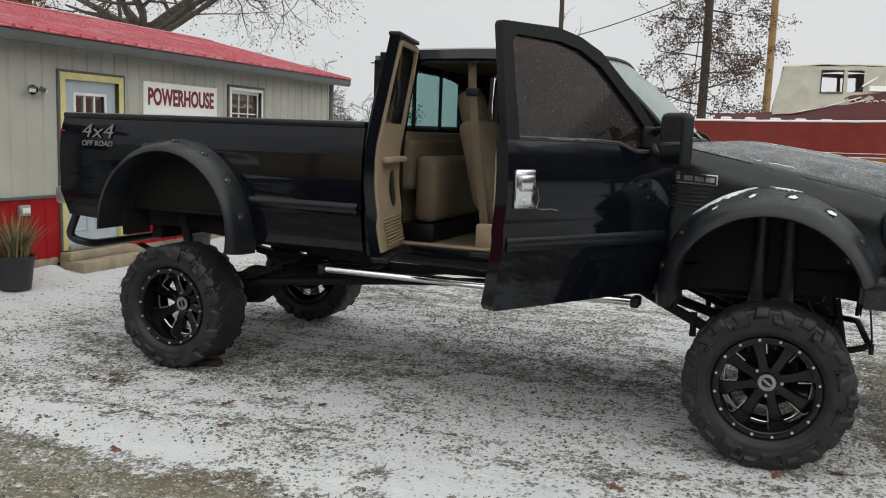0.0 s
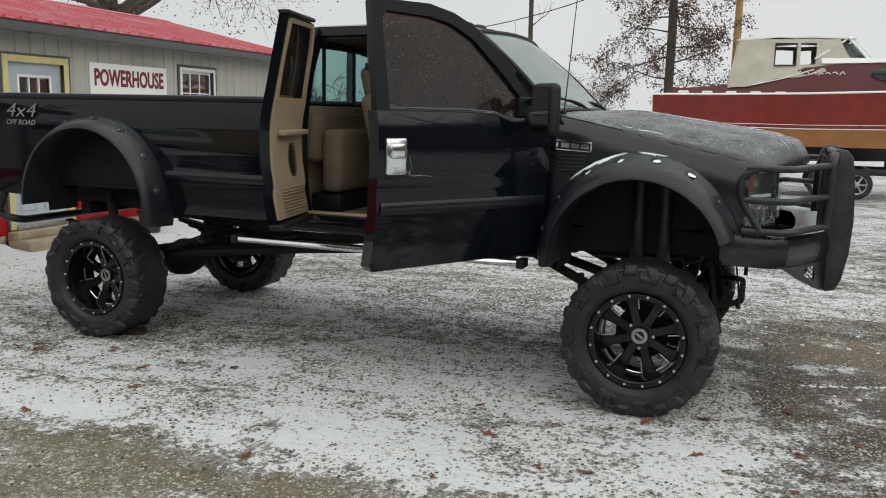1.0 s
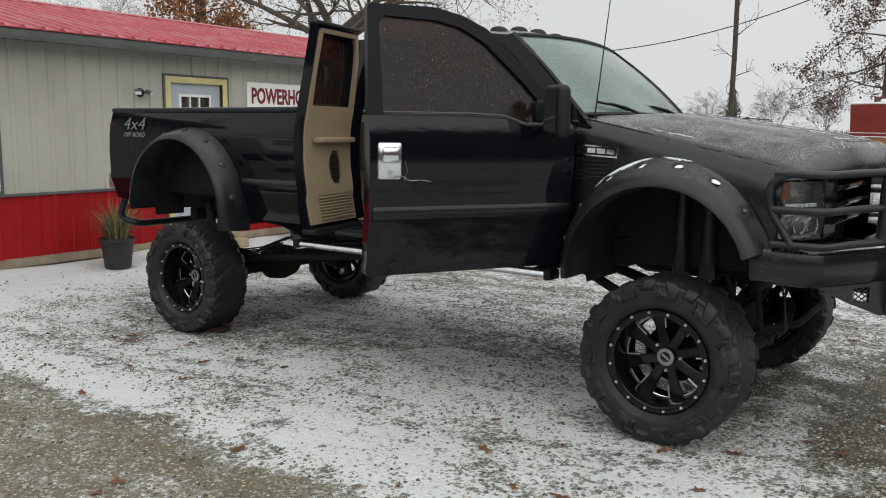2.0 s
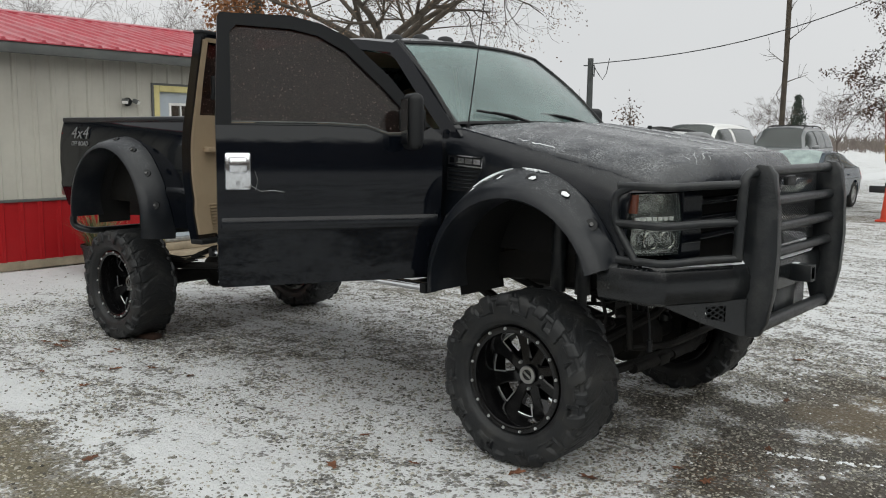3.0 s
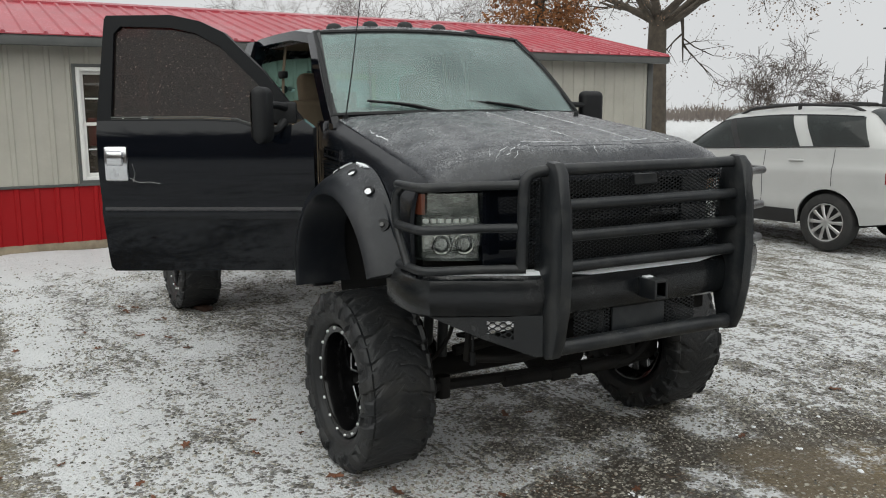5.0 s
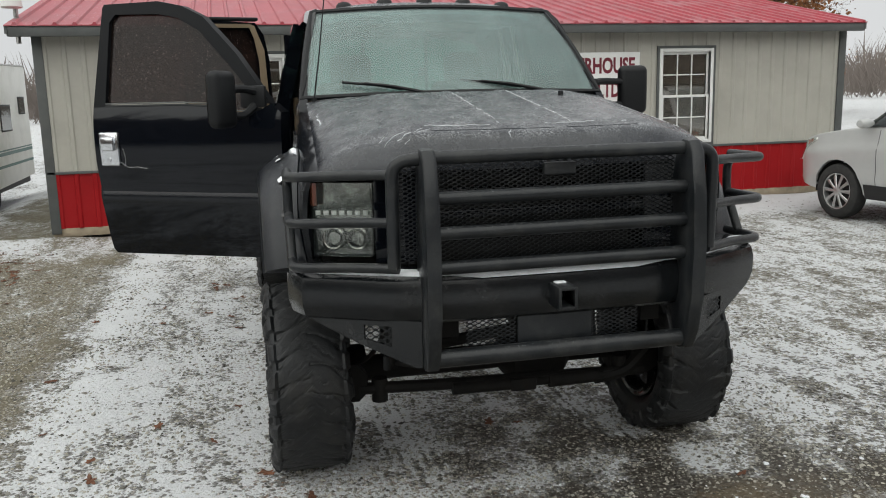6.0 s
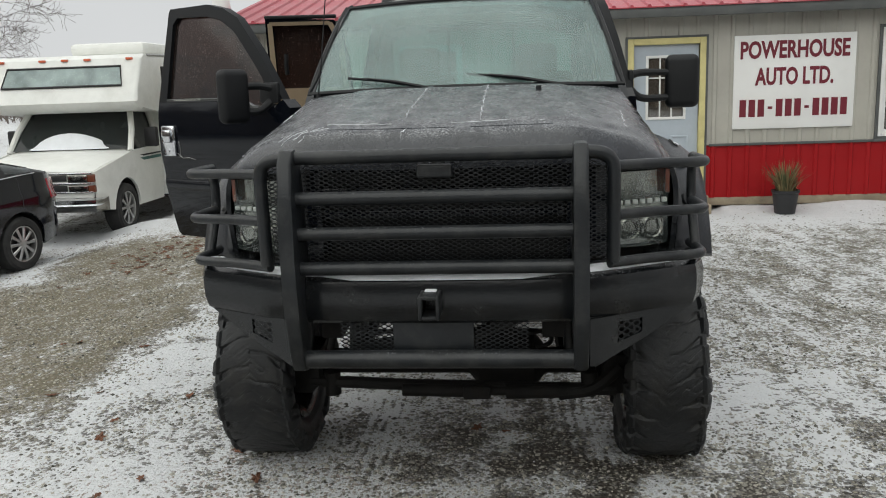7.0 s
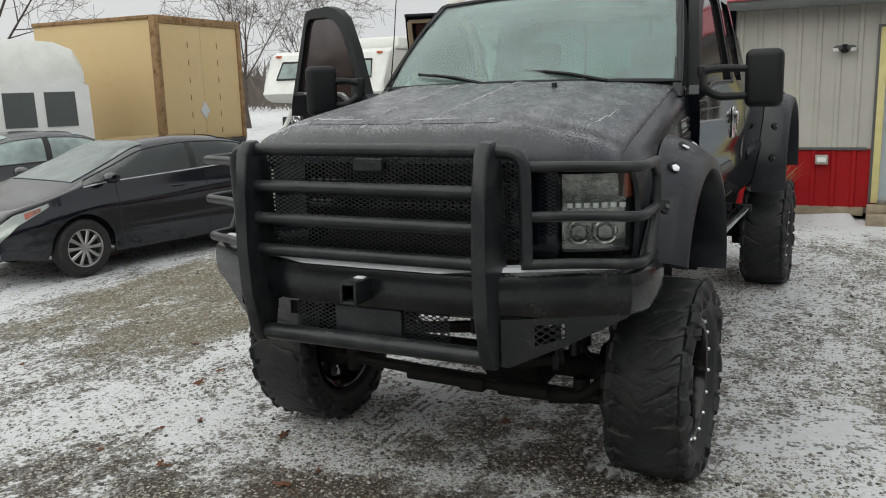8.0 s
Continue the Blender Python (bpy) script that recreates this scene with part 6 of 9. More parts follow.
loft(bm, [[(1.05, y, 1.40), (1.02, y, 1.62), (1.10, y, 1.74), (1.36, y, 1.78), (1.37, y, 1.40)] for y in (-0.74, -0.2, 0.1, 0.74)])
dash = part("dashboard", bm, DARK_TRIM, truck)
bm = bmesh.new()
c0 = Vector((0.90, 0.38, 1.64))
ax = Vector((-0.75, 0, 0.66)).normalized()
e1 = Vector((0, 1, 0))
e2 = ax.cross(e1)
tube(bm, [c0 + (e1 * math.cos(a) + e2 * math.sin(a)) * 0.19 for a in [k * math.tau / 28 for k in range(28)]], 0.014, 8, closed=True)
for a in (0.3, 2.84, 4.71):
    cyl(bm, c0 - ax * 0.03, c0 + (e1 * math.cos(a) + e2 * math.sin(a)) * 0.185, 0.012, n=6)
cyl(bm, c0 - ax * 0.22, c0 - ax * 0.01, 0.04, 0.06)
part("steering_wheel", bm, DARK_TRIM, truck)

# ---- running gear ----
for s in (-1, 1):
    bm = bmesh.new()
    loft(bm, [[(x, s * 0.46, z - 0.08), (x, s * 0.38, z - 0.08), (x, s * 0.38, z + 0.08), (x, s * 0.46, z + 0.08)] for x, z in ((-3.0, 1.03), (-2.5, 1.06), (-1.6, 0.98), (-0.6, 0.90), (1.2, 0.90), (1.6, 0.98), (2.3, 1.0), (2.9, 0.95))])
    part("frame_rail", bm, CHASSIS, truck)
    # leaf packs with blocks at the rear
    bm = bmesh.new()
    for k in range(5):
        w = 0.72 - k * 0.11
        loft(bm, [[(-2.0 + w * t, s * 0.60, z), (-2.0 + w * t, s * 0.53, z), (-2.0 + w * t, s * 0.53, z + 0.012), (-2.0 + w * t, s * 0.60, z + 0.012)] for t, z in [(q, 0.66 - k * 0.014 + 0.16 * q * q * (w / 0.72) ** 2) for q in (-1, -0.6, -0.2, 0.2, 0.6, 1)]])
    box(bm, (-2.06, s * 0.565 - 0.05, 0.50), (-1.94, s * 0.565 + 0.05, 0.605), 0.008)
    part("leaf_spring", bm, CHASSIS, truck)
    # long traction bar, radius arm in front
    bm = bmesh.new()
    tube(bm, [(-1.9, s * 0.55, 0.60), (-0.5, s * 0.50, 0.74), (0.55, s * 0.45, 0.82)], 0.028, 8)
    part("traction_bar", bm, CHASSIS, truck)
    bm = bmesh.new()
    tube(bm, [(1.98, s * 0.50, 0.52), (1.62, s * 0.47, 0.66), (1.22, s * 0.44, 0.84)], [0.04, 0.034, 0.03], 8)
    cyl(bm, (1.55, s * 0.50, 0.60), (1.55, s * 0.50, 0.75), 0.02)
    part("radius_arm", bm, CHASSIS, truck)
    for x in (1.90, 2.06):
        bm = bmesh.new()
        cyl(bm, (x, s * 0.52, 0.55), (x, s * 0.50, 0.88), 0.028)
        cyl(bm, (x, s * 0.50, 0.86), (x, s * 0.49, 1.36), 0.044)
        part("shock_absorber", bm, GUARD, truck)
    # coil spring
    bm = bmesh.new()
    tube(bm, [(2.10 + 0.075 * math.cos(a), s * 0.36 + 0.075 * math.sin(a), 0.60 + a * 0.0118) for a in [k * 0.45 for k in range(90)]], 0.011, 6)
    part("coil_spring", bm, CHASSIS, truck)
    # rear shocks
    bm = bmesh.new()
    cyl(bm, (-2.12, s * 0.62, 0.48), (-2.32, s * 0.52, 1.06), 0.036)
    part("shock_absorber", bm, CHASSIS, truck)
    # side step: chrome oval tube with end caps
    bm = bmesh.new()
    loft(bm, [[(x, s * (0.86 + 0.05 * math.cos(a)), 0.845 + 0.026 * math.sin(a)) for a in [k * math.tau / 14 for k in range(14)]] for x in (-0.85, 0.2, 1.24)])
    step = part("side_step", bm, CHROME, truck, "polished side step tube")
    for x in (-0.86, 1.245):
        bm = bmesh.new()
        box(bm, (x - 0.02, min(s * 0.80, s * 0.92), 0.815), (x + 0.03, max(s * 0.80, s * 0.92), 0.875), 0.01)
        part("step_cap", bm, DARK_TRIM, step)
    for x in (-0.6, 0.3, 1.1):
        bm = bmesh.new()
        box(bm, (x - 0.03, min(s * 0.42, s * 0.84), 0.83), (x + 0.03, max(s * 0.42, s * 0.84), 0.86))
        part("step_bracket", bm, DARK_TRIM, step)
# axles
for x, off in ((2.006, 0.22), (-2.006, 0.0)):
    bm = bmesh.new()
    cyl(bm, (x, -0.80, 0.484), (x, 0.80, 0.484), 0.062)
    loft(bm, [[(x + r * math.cos(a) * 1.0, off + yy, 0.49 + r * math.sin(a)) for a in [k * math.tau / 16 for k in range(16)]] for yy, r in ((-0.19, 0.06), (-0.13, 0.135), (0, 0.16), (0.13, 0.135), (0.19, 0.06))])
    for s in (-1, 1):
        cyl(bm, (x, s * 0.64, 0.484), (x, s * 0.82, 0.484), 0.12)
    part("axle", bm, CHASSIS, truck, "axle tube with differential")
bm = bmesh.new()
tube(bm, [(2.22, -0.70, 0.455), (2.24, -0.2, 0.44), (2.24, 0.72, 0.42)], 0.028, 10)
for y in (-0.60, 0.60):
    cyl(bm, (2.22, y, 0.39), (2.22, y, 0.50), 0.038)
part("tie_rod", bm, CHASSIS, truck)
bm = bmesh.new()
cyl(bm, (2.26, -0.26, 0.425), (2.26, 0.03, 0.42), 0.030)
box(bm, (2.225, 0.02, 0.385), (2.295, 0.15, 0.45), 0.015)
cyl(bm, (2.26, 0.13, 0.42), (2.26, 0.50, 0.42), 0.022)
cyl(bm, (2.26, 0.22, 0.415), (2.26, 0.46, 0.42), 0.033)
tube(bm, rounded([(2.25, 0.46, 0.40), (2.25, 0.62, 0.42), (2.24, 0.74, 0.53)], 0.06), 0.03, 8)
part("steering_damper", bm, CHASSIS, truck)
bm = bmesh.new()
tube(bm, rounded([(2.36, 0.55, 0.62), (2.52, 0.42, 0.64), (2.54, -0.42, 0.64), (2.36, -0.55, 0.62)], 0.1), 0.02, 8)
part("sway_bar", bm, CHASSIS, truck)
for s in (-1, 1):
    bm = bmesh.new()
    loft(bm, [[(2.16, s * y, z), (2.24, s * y, z), (2.24, s * y, z2), (2.16, s * y, z2)] for y, z, z2 in ((0.66, 0.44, 0.53), (0.70, 0.40, 0.58), (0.75, 0.40, 0.58), (0.80, 0.43, 0.55))])
    part("steering_knuckle", bm, CHASSIS, truck)
    bm = bmesh.new()
    tube(bm, rounded([(2.18, s * 0.52, 0.90), (2.26, s * 0.56, 0.74), (2.22, s * 0.64, 0.60), (2.16, s * 0.72, 0.55)], 0.08), 0.011, 6)
    part("brake_hose", bm, CHASSIS, truck)
    bm = bmesh.new()
    cyl(bm, (2.40, s * 0.57, 0.62), (2.34, s * 0.50, 0.92), 0.016)
    part("sway_link", bm, CHASSIS, truck)
bm = bmesh.new()
tube(bm, [(2.16, -0.50, 0.60), (2.20, 0.10, 0.68), (2.22, 0.52, 0.86)], 0.030, 8)
part("track_bar", bm, CHASSIS, truck)
bm = bmesh.new()
box(bm, (1.5, -0.30, 0.82), (2.30, 0.34, 1.15), 0.08)
box(bm, (0.55, -0.22, 0.82), (1.5, 0.24, 1.06), 0.08)
part("engine_sump", bm, CHASSIS, truck)
bm = bmesh.new()
cyl(bm, (-1.9, 0.0, 0.56), (0.55, 0.05, 0.90), 0.05)
part("drive_shaft", bm, CHASSIS, truck)
bm = bmesh.new()
cyl(bm, (1.85, 0.22, 0.55), (0.8, 0.20, 0.86), 0.035)
part("drive_shaft", bm, CHASSIS, truck)
bm = bmesh.new()
box(bm, (-1.35, 0.02, 0.72), (-0.2, 0.72, 1.0), 0.06)
part("fuel_tank", bm, CHASSIS, truck)
bm = bmesh.new()
tube(bm, rounded([(-3.0, 0.45, 0.92), (-2.4, 0.5, 1.0), (-1.4, -0.2, 0.92), (1.0, -0.3, 0.88)], 0.2), 0.045, 10)
part("exhaust_pipe", bm, STEEL, truck)
for x in (-2.7, -1.4, -0.4, 0.9, 2.55):
    bm = bmesh.new()
    box(bm, (x - 0.05, -0.40, 0.86), (x + 0.05, 0.40, 0.96), 0.01)
    part("cross_member", bm, CHASSIS, truck)
for y, a in ((-0.3, 0), (0.25, 1)):
    bm = bmesh.new()
    tube(bm, rounded([(2.5, -0.62 + a * 1.24, 0.92), (2.52, -0.60 + a * 1.2, 0.80), (2.53, -0.61 + a * 1.2, 0.70)], 0.05), 0.006, 6)
    cyl(bm, (2.53, -0.61 + a * 1.2, 0.70), (2.53, -0.61 + a * 1.2, 0.64), 0.014)
    part("hanging_plug", bm, DARK_TRIM, truck)

# ---- wheels ----


def build_wheel():
    """A deep-dish wheel on the y axis; its outer face looks to -y."""
    R, N = 0.446, 22
    prof = [(0.279, -0.118), (0.292, -0.141), (0.315, -0.158), (0.335, -0.167), (0.360, -0.171), (0.385, -0.170), (0.410, -0.165), (0.428, -0.155), (0.438, -0.140), (0.443, -0.118), (0.445, -0.08), (R, -0.04), (R, 0.0)]
    prof += [(r, -a) for r, a in prof[-2::-1]]
    fine = []
    for (r0, y0), (r1, y1) in zip(prof, prof[1:]):
        k = max(1, round(math.hypot(r1 - r0, y1 - y0) / 0.0065))
        fine += [(r0 + (r1 - r0) * i / k, y0 + (y1 - y0) * i / k) for i in range(k)]
    fine.append(prof[-1])

    def soft(v, lo, hi):
        t = max(0.0, min(1.0, (v - lo) / (hi - lo)))
        return t * t * (3 - 2 * t)

    def lug(r, y, a):
        """How far the worn rubber stands proud: chevron blocks on the tread, hooked lugs down the side wall."""
        side = 0.0 if y < 0 else 0.5
        w = abs(y)
        u = a * N / math.tau + side + (w / 0.15) * 0.40 + 0.06 * math.sin(a * 5 + w * 40)
        f, k = u % 1.0, int(u) % 2
        worn = 0.6 + 0.4 * math.sin(a * 3.0 + y * 25)
        if r > 0.437:
            edge = soft(w, 0.075, 0.135)
            cut = 0.03 + 0.20 * edge
            open_ = soft(f, 0.0, 0.05) * soft(1 - f, cut, cut + 0.06)
            fine_cut = soft(abs(f - 0.45 - 0.12 * math.sin(w * 70 + k)), 0.0, 0.035)
            bars = soft(abs((u * 2 + w * 9) % 1.0 - 0.5), 0.0, 0.07)
            return -(0.0060 * worn + 0.0120 * edge) * (1 - open_) - 0.0046 * worn * (1 - fine_cut) - 0.0036 * (1 - bars)
        d = r - 0.338
        if d < 0:
            return 0.003 * soft(r, 0.300, 0.312) * soft(0.335 - r, 0.0, 0.01)
        g = (u + 0.30 * (1 - d / 0.09) * (1 if k else -1)) % 1.0
        reach = 0.016 if k else 0.052
        bar = soft(g, 0.02, 0.12) * soft(1 - g, 0.30, 0.42) * soft(d, reach - 0.004, reach + 0.010)
        hook = soft(g, 0.02, 0.10) * soft(1 - g, -0.10, 0.04) * soft(d, reach, reach + 0.008) * (1 - soft(d, reach + 0.018, reach + 0.028))
        ridge = soft(d, 0.072, 0.080) * (1 - soft(d, 0.088, 0.096)) * 0.5
        return 0.021 * max(bar, ridge, hook if k else 0.0) * (0.75 + 0.25 * math.sin(u * 2.1))

    M = N * 20
    rings = []
    for i in range(M):
        a = i * math.tau / M
        ring = []
        for j, (r, y) in enumerate(fine):
            (ra, ya), (rb, yb_) = fine[max(0, j - 1)], fine[min(len(fine) - 1, j + 1)]
            ln = math.hypot(rb - ra, yb_ - ya)
            h = lug(r, y, a)
            r2, y2 = r + h * (yb_ - ya) / ln, y - h * (rb - ra) / ln
            ring.append((r2 * math.cos(a), y2, r2 * math.sin(a)))
        ring += [(0.276 * math.cos(a), 0.10, 0.276 * math.sin(a)), (0.276 * math.cos(a), -0.10, 0.276 * math.sin(a))]
        rings.append(ring)
    bm = bmesh.new()
    loft(bm, rings, caps=False, closed_path=True)
    bm2 = bmesh.new()
    lathe(bm2, [(0.282, -0.122), (0.278, -0.138), (0.258, -0.140), (0.246, -0.134), (0.240, -0.115), (0.236, -0.02), (0.230, 0.06), (0.223, 0.10), (0.256, 0.138), (0.278, 0.146), (0.280, 0.138), (0.264, 0.10), (0.247, 0.05), (0.252, -0.10), (0.278, -0.112)], 64, closed=True)
    wheel = part("wheel", bm2, RIM_BLACK, None, "black deep-dish wheel with mud-terrain tyre")
    part("tyre", bm, RUBBER, wheel, "worn knobbly mud-terrain tyre", sharp=30)
    for k in range(8):
        bm = bmesh.new()
        a = (k + 0.5) * math.tau / 8 + 0.1
        m = Matrix.Rotation(a, 4, "Y")
        secs = [(0.045, 0.036, 0.012, 0.08), (0.10, 0.030, 0.014, 0.075), (0.16, 0.030, 0.018, 0.075), (0.20, 0.036, 0.020, 0.08), (0.236, 0.046, 0.018, 0.09)]
        loft(bm, [[(r, ya + 0.006, -w), (r, ya, -w + 0.008), (r, ya, w - 0.008), (r, ya + 0.006, w), (r, yb, w * 0.8), (r, yb, -w * 0.8)] for r, w, ya, yb in secs])
        bmesh.ops.transform(bm, matrix=m, verts=bm.verts)
        part("spoke", bm, RIM_BLACK, wheel)
        bm = bmesh.new()
        b = k * math.tau / 8 + 0.1
        pts = [(0.229 * math.cos(-t), 0.014, 0.229 * math.sin(-t)) for t in [b + d for d in (-0.20, -0.1, 0.0, 0.1, 0.20)]]
        p0 = (0.160 * math.cos(-(b - 0.19)), 0.013, 0.160 * math.sin(-(b - 0.19)))
        tube(bm, [p0] + pts, 0.0042, 5)
        part("milled_edge", bm, BRIGHT_ZINC, wheel)
    bm = bmesh.new()
    lathe(bm, [(0.001, -0.006), (0.026, -0.008), (0.03, -0.011), (0.047, -0.010), (0.052, -0.002), (0.054, 0.02), (0.085, 0.025), (0.09, 0.09), (0.001, 0.09)], 32)
    part("hub", bm, RIM_BLACK, wheel)
    bm = bmesh.new()
    lathe(bm, [(0.029, -0.0135), (0.047, -0.0125), (0.050, -0.006), (0.029, -0.007)], 32, closed=True)
    part("centre_ring", bm, STEEL, wheel, "steel centre cap ring")
    bm = bmesh.new()
    box(bm, (-0.024, -0.0145, -0.006), (0.024, -0.0085, 0.006), 0.001, Matrix.Rotation(radians(35), 4, "Y"))
    part("bar", bm, STEEL, wheel)
    for k in range(16):
        a = (k + 0.5) * math.tau / 16
        p = Vector((0.267 * math.cos(a), -0.139, 0.267 * math.sin(a)))
        bm = bmesh.new()
        cyl(bm, p, p + Vector((0, -0.009, 0)), 0.0095, 0.007, 6)
        part("rim_bolt", bm, BRIGHT_ZINC, wheel)
    for k in range(8):
        a = k * math.tau / 8
        p = Vector((0.078 * math.cos(a), 0.02, 0.078 * math.sin(a)))
        bm = bmesh.new()
        cyl(bm, p, p + Vector((0, -0.022, 0)), 0.010, 0.008, 6)
        part("lug_nut", bm, BRIGHT_ZINC if k % 3 == 0 else RIM_BLACK, wheel)
    bm = bmesh.new()
    cyl(bm, (0, 0.10, 0), (0, 0.13, 0), 0.16, n=32)
    part("brake_disc", bm, CHASSIS, wheel)
    return wheel


w0 = build_wheel()
w0.matrix_basis = pose(2.006, -0.925, 0.484, 0, 0, 0)
w0.parent = truck
copy_thing(w0, pose(-2.006, -0.925, 0.484, 0, 35, 0))
copy_thing(w0, pose(2.006, 0.925, 0.484, 0, 20, 180))
copy_thing(w0, pose(-2.006, 0.925, 0.484, 0, 70, 180))

# ---- other vehicles ----
CAR_REFLECTOR = material("car_lamp_reflector", (0.85, 0.85, 0.82), 0.3, 0.5, var=0.15, var_scale=30)
CAR_GLASS = glass("car_glass", (0.34, 0.42, 0.41), 0.03, 0.30, frost=0.07, gloss_min=0.06)
HAZY_GLASS = glass("hazy_glass", (0.45, 0.5, 0.5), 0.04, 0.4, frost=0.30, gloss_min=0.08)
SNOWY_GLASS = glass("snowy_glass", (0.5, 0.55, 0.55), 0.05, 0.5, frost=0.75, gloss_min=0.04)
CAR_TYRE = material("car_tyre", (0.02, 0.02, 0.02), 0.8, var=0.2, bump=0.2, bump_scale=90, dirt=(0.08, 0.075, 0.07), dirt_amt=0.4, dirt_scale=9)
ALLOY = material("alloy_wheel", (0.50, 0.50, 0.50), 0.35, 0.85, var=0.15, var_scale=12, dirt=(0.2, 0.19, 0.18), dirt_amt=0.3, dirt_scale=10)
PLASTIC = material("black_plastic", (0.015, 0.015, 0.016), 0.6, var=0.2, bump=0.1, bump_scale=200)
CLEAR_TAIL = material("clear_tail_lens", (0.62, 0.56, 0.56), 0.2, coat=0.6)
PLATE_WHITE = material("plate_white", (0.55, 0.57, 0.58), 0.5)


def paint(name, color, snow=0.5, dirt=0.3, rough=0.22, coat=0.4, spec=0.5):
    return material(name, color, rough, coat=coat, spec=spec, var=0.05, dirt=tuple(0.6 * c + 0.06 for c in color), dirt_amt=dirt, dirt_scale=2.0, snow=snow, snow_scale=12)


def car_wheel(parent, x, y, r, w, spokes=10, mat=None):
    """One road wheel; y's sign tells the side that it faces."""
    s = 1 if y > 0 else -1
    m = pose(x, y, r, 0, 0, 180 if s > 0 else 0)
    bm = bmesh.new()
    lathe(bm, [(r * 0.63, -w * 0.40), (r * 0.70, -w * 0.5), (r * 0.88, -w * 0.5), (r * 0.97, -w * 0.40), (r, -w * 0.2), (r, w * 0.2), (r * 0.97, w * 0.40), (r * 0.88, w * 0.5), (r * 0.7, w * 0.5), (r * 0.63, w * 0.4)], 40, m, closed=True)
    ty = part("wheel", bm, CAR_TYRE, parent)
    bm = bmesh.new()
    lathe(bm, [(r * 0.66, -w * 0.44), (r * 0.62, -w * 0.42), (r * 0.60, -w * 0.2), (r * 0.58, w * 0.3), (r * 0.64, w * 0.3), (r * 0.645, -w * 0.4)], 40, m, closed=True)
    for k in range(spokes):
        a = k * math.tau / spokes
        q = m @ Matrix.Rotation(a, 4, "Y")
        before = set(bm.verts)
        loft(bm, [[(rr, -w * 0.36 + dd, -hw), (rr, -w * 0.40 + dd, -hw * 0.6), (rr, -w * 0.40 + dd, hw * 0.6), (rr, -w * 0.36 + dd, hw), (rr, -w * 0.25 + dd, 0)] for rr, hw, dd in ((r * 0.10, r * 0.05, -0.005), (r * 0.35, r * 0.055, 0), (r * 0.61, r * 0.075, 0.012))])
        bmesh.ops.transform(bm, matrix=q, verts=[v for v in bm.verts if v not in before])
    before = set(bm.verts)
    lathe(bm, [(0.001, -w * 0.43), (r * 0.10, -w * 0.43), (r * 0.16, -w * 0.38), (r * 0.16, -w * 0.2), (0.001, -w * 0.2)], 20, m)
    part("rim", bm, mat or ALLOY, ty)
    bm = bmesh.new()
    cyl(bm, m @ Vector((0, -w * 0.12, 0)), m @ Vector((0, -w * 0.08, 0)), r * 0.58, n=28)
    part("brake_disc", bm, PLASTIC, ty)


def glide(table):
    """A smooth curve through a table of (x, y), without overshoot."""
    t = sorted(table)
    sl = [(q[1] - p[1]) / (q[0] - p[0]) for p, q in zip(t, t[1:])]
    tan = [sl[0]] + [0.0 if a * b <= 0 else 2 * a * b / (a + b) for a, b in zip(sl, sl[1:])] + [sl[-1]]

    def at(x):
        x = max(t[0][0], min(t[-1][0], x))
        k = max(i for i in range(len(t) - 1) if i == 0 or t[i][0] <= x)
        d = t[k + 1][0] - t[k][0]
        u = (x - t[k][0]) / d
        return (2 * u ** 3 - 3 * u * u + 1) * t[k][1] + (u ** 3 - 2 * u * u + u) * d * tan[k] + (3 * u * u - 2 * u ** 3) * t[k + 1][1] + (u ** 3 - u * u) * d * tan[k + 1]

    return at


def clip(poly, a, b, c):
    """The part of a polygon where a * x + b * z < c."""
    out = []
    for p, q in zip(poly, poly[1:] + poly[:1]):
        dp, dq = a * p[0] + b * p[1] - c, a * q[0] + b * q[1] - c
        if dp <= 0:
            out.append(p)
        if dp * dq < 0:
            k = dp / (dp - dq)
            out.append((p[0] + (q[0] - p[0]) * k, p[1] + (q[1] - p[1]) * k))
    return out


def within(poly, x, z):
    odd = False
    for (ax, az), (bx, bz) in zip(poly, poly[1:] + poly[:1]):
        if (az > z) != (bz > z) and x < ax + (z - az) * (bx - ax) / (bz - az):
            odd = not odd
    return odd


